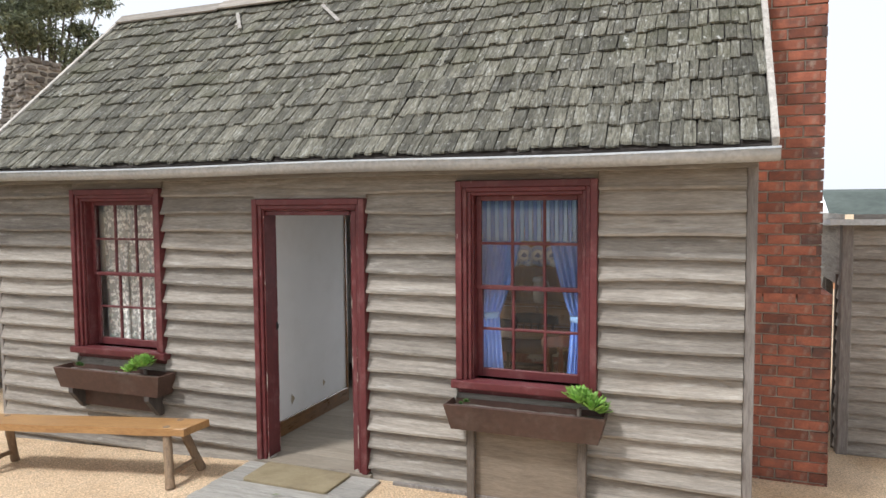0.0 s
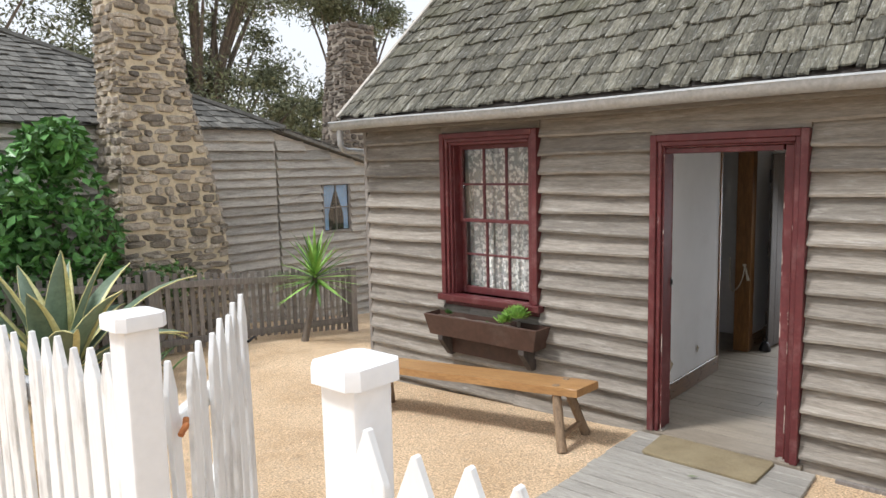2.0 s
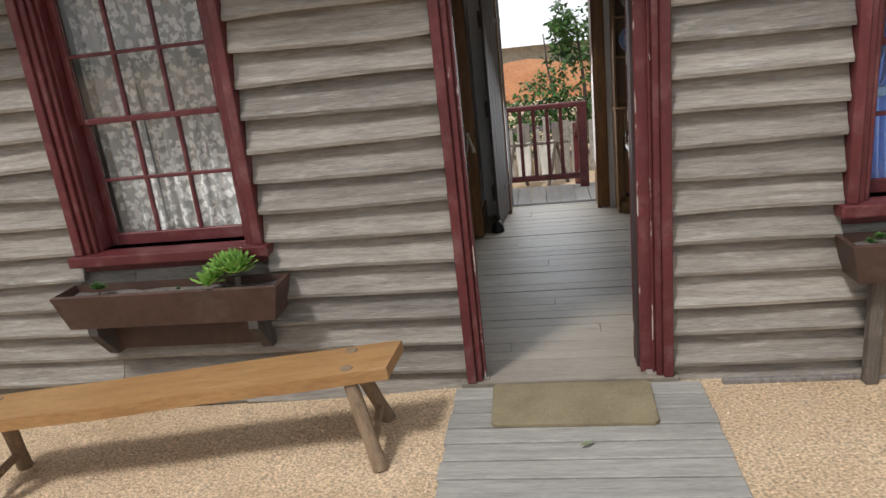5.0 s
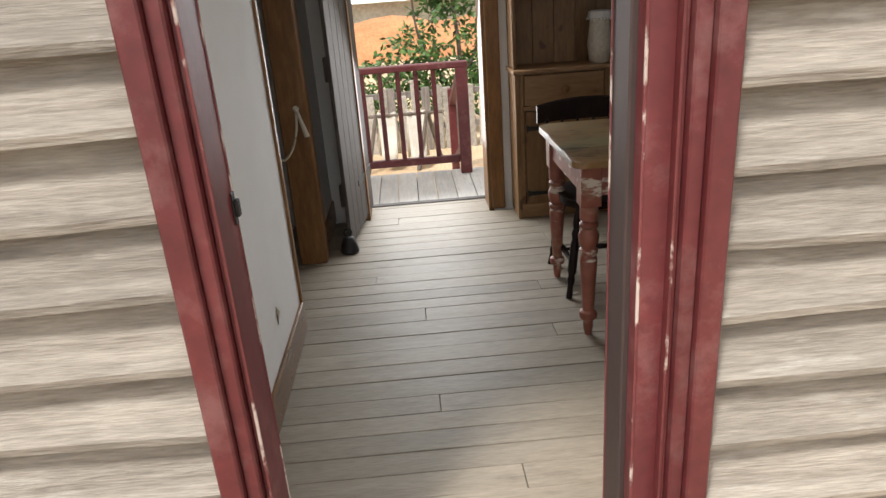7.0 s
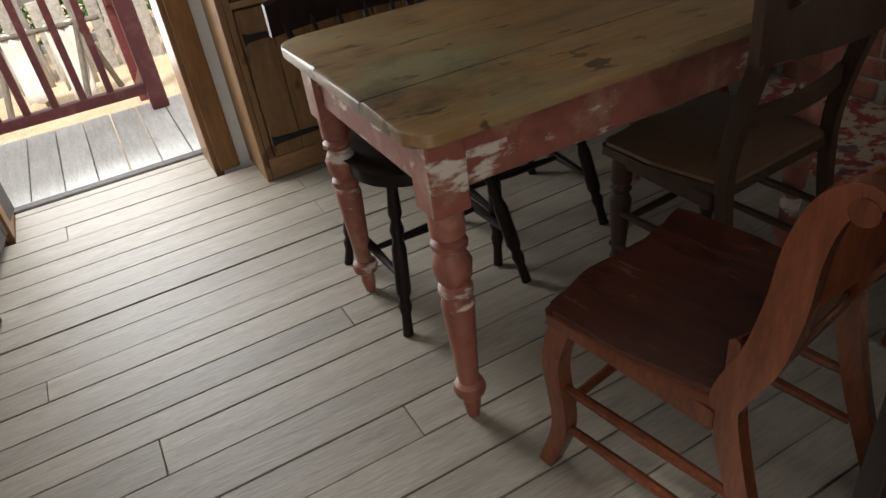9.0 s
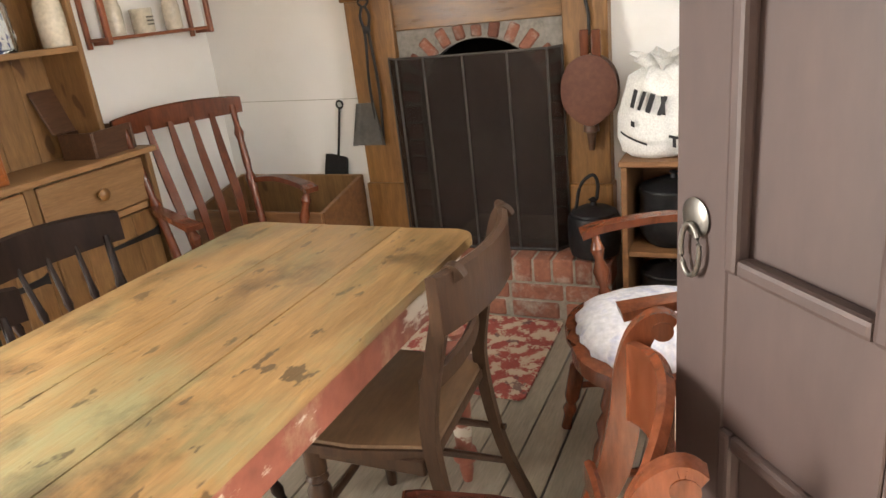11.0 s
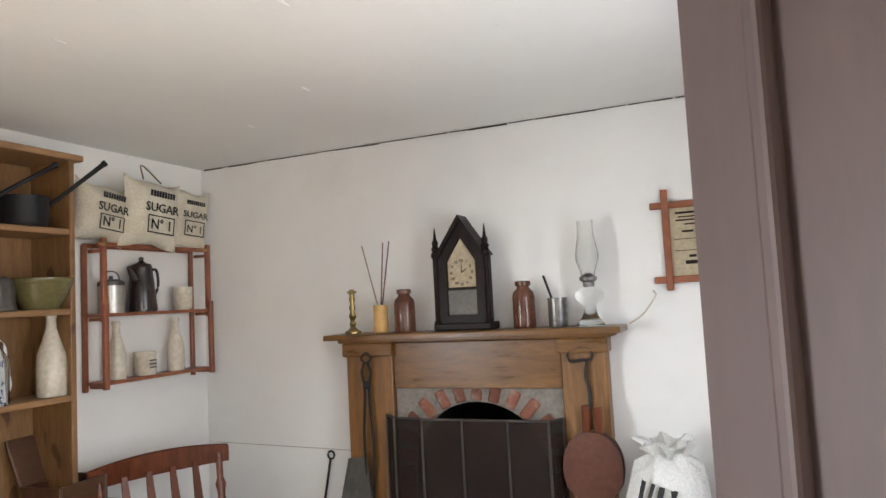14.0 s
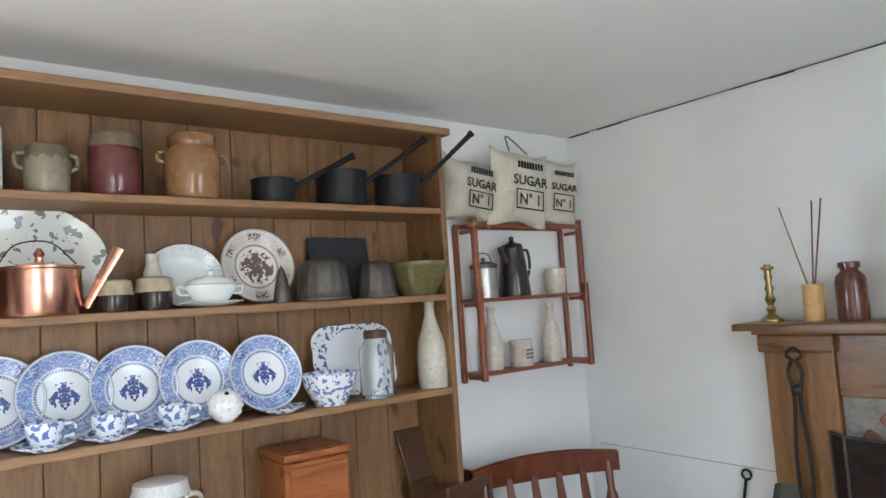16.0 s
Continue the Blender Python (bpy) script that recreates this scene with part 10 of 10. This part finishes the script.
def weatherboard(x0, x1, z, parent):
    """One lapped board: thin at the top, proud and worn at the lower edge, slightly bowed."""
    n = max(2, int((x1 - x0) / 0.16))
    bow, prd = rb.uniform(-0.010, 0.010), rb.uniform(0.006, 0.020)
    tilt = rb.uniform(-0.006, 0.006)
    ph = rb.uniform(0, 50)
    vs, fs = [], []
    for i in range(n + 1):
        u = i / n
        x = x0 + (x1 - x0) * u
        w = 0.007 * noise.noise((x * 2.2 + ph, z * 7, 0)) + bow * math.sin(math.pi * u) + tilt * (2 * u - 1)
        o = 0.009 * noise.noise((x * 1.6, z * 5 + ph, 4)) - prd
        for y, zz in ((0.028, 0.178), (0.018, 0.178), (-0.018 + o * 0.6, 0.045 + w), (-0.031 + o, 0.014 + w), (-0.027 + o, w - 0.004), (0.004, w)):
            vs.append((x, y, z + zz))
    for i in range(n):
        for k in range(6):
            fs.append((i * 6 + k, i * 6 + (k + 1) % 6, i * 6 + 6 + (k + 1) % 6, i * 6 + 6 + k))
    fs += [(0, 1, 2, 3, 4, 5), tuple(n * 6 + k for k in (5, 4, 3, 2, 1, 0))]
    raw("weatherboard", vs, fs, M_BOARD, parent)


OPEN = ((-1.885, -0.90, 0.68, 2.15), (0.012, 0.985, -0.2, 2.05), (1.69, 2.655, 0.68, 2.16))
for k in range(-2, 15):
    z = 0.057 + 0.145 * k
    cuts = [XL + 0.03]
    for a, b, lo, hi in OPEN:
        if lo < z + 0.10 and z + 0.05 < hi:
            cuts += [a - 0.003, b + 0.003]
            if z < hi < z + 0.14:  # the board over an opening, cut to its head
                part("weatherboard", boxed(a - 0.003, b + 0.003, -0.026, 0.02, hi + 0.002, z + 0.165, 0.003), M_BOARD, wall_front)
    cuts.append(XR - 0.05)
    for a, b in zip(cuts[::2], cuts[1::2]):
        if b - a > 2.6:
            c = a + (b - a) * rb.uniform(0.35, 0.65)
            weatherboard(a, c - 0.003, z, wall_front), weatherboard(c, b, z, wall_front)
        else:
            weatherboard(a, b, z, wall_front)
for x0, x1 in ((XL - 0.01, XL + 0.028), (XR - 0.048, XR + 0.012)):
    structure(part("corner_board", boxed(x0, x1, -0.02, 0.06, -0.3, 2.24, 0.004), M_GREYPOST), "narrow weathered grey corner board", "trim")

# roof shingles: the four lowest courses of the front slope one by one, the rest joined
rs = random.Random(21)
courses, step = 12, SL / 12
up = Vector((0, math.cos(PITCH), math.sin(PITCH)))
nr = Vector((0, -math.sin(PITCH), math.cos(PITCH)))
base = []
for kind in range(6):
    w = 0.042 + 0.009 * kind
    vs = []
    for hh in (0.0, -0.014):
        for uu, vv, ll in ((0, rs.uniform(-0.01, 0.01), 0.022), (w * 0.5, rs.uniform(-0.012, 0.008), 0.024), (w, rs.uniform(-0.01, 0.01), 0.021), (w, step * 1.25, 0.0), (0, step * 1.25, 0.0)):
            vs.append((uu, vv, ll + hh * (1 if ll else 0.3)))
    fs = [(0, 1, 2, 3, 4), (9, 8, 7, 6, 5)] + [(k, 5 + k, 5 + (k + 1) % 5, (k + 1) % 5) for k in range(5)]
    me = bpy.data.meshes.new("shingle")
    me.from_pydata(vs, [], fs)
    me.materials.append(M_SHINGLE)
    base.append((w, me))
for r in range(4):
    x = XL - 0.06 - rs.random() * 0.05
    while x < XR + 0.02:
        w, me = rs.choice(base)
        ob = new("shingle", me)
        ob.parent = roof
        p = Vector((x, EAVE[0], EAVE[1])) + up * (r * step + rs.uniform(-0.026, 0.016)) + nr * rs.uniform(0.0, 0.013)
        ob.matrix_basis = Matrix.Translation(p) @ Matrix.Rotation(PITCH + rs.uniform(-0.01, 0.03), 4, "X") @ Matrix.Rotation(rs.uniform(-0.03, 0.03), 4, "Z")
        x += w + 0.005
rest = shingle_field(Vector((XL - 0.06, *EAVE)) + up * (4 * step), (1, 0, 0), up, XR - XL + 0.12, SL - 4 * step, 8, 0.066, M_SHINGLE, roof, "upper_shingles", random.Random(22))
tagged(rest, kind="stuff")
upb = Vector((0, -up.y, up.z))
tagged(shingle_field((XL - 0.06, 2 * RIDGE[0] - EAVE[0], EAVE[1]), (1, 0, 0), upb, XR - XL + 0.12, SL, 13, 0.115, M_SHINGLE, roof, "rear_shingles", random.Random(23)), kind="stuff")

# two split battens lying loose near the ridge
for x, v, turn, ln in ((-0.02, 2.11, -48, 0.49), (-1.09, 2.17, -58, 0.40)):
    lb_ = part("loose_batten", boxed(-ln / 2, ln / 2, -0.018, 0.018, 0, 0.012, 0.003), M_BOARD_Y)
    lb_.matrix_basis = Matrix.Translation(Vector((x, *EAVE)) + up * v + nr * 0.042) @ Matrix.Rotation(PITCH, 4, "X") @ Matrix.Rotation(radians(turn), 4, "Z")
    tagged(lb_, "pale split batten lying loose on the shingles", "batten", "loose battens on the roof")

# floor boards, laid across the room
floor = structure(new("floor"), "worn scrubbed grey-brown timber floorboards", "floor")
rf = random.Random(31)
y, k = 0.172, 0
while y < 3.36:
    w = rf.uniform(0.098, 0.128)
    y1 = min(y + w, 3.362)
    cut = rf.choice((0.2, 0.55, 1.1, 1.5, 2.2)) + rf.uniform(-0.15, 0.15)
    lo, hi = ((PX1 - 0.6, XR - 0.132) if y1 < 3.15 else (0.125, 0.905))
    segs = ((lo, cut), (cut, hi)) if k % 2 and y1 < 3.13 else ((lo, hi),)
    for a, b in segs:
        ob = part("floorboard", boxed(a + 0.001, b - 0.001, y + rf.choice((0.001, 0.0015, 0.004)), y1 - 0.0015, -0.029, rf.uniform(-0.0025, 0.0005), 0.0015), M_FLOOR, floor)
    y, k = y1, k + 1
structure(part("bedroom_floor", boxed(XL + 0.13, PX1 - 0.605, 0.16, 3.14, -0.029, -0.002, 0), M_FLOOR), "bare boards of the bedroom floor", "floor")
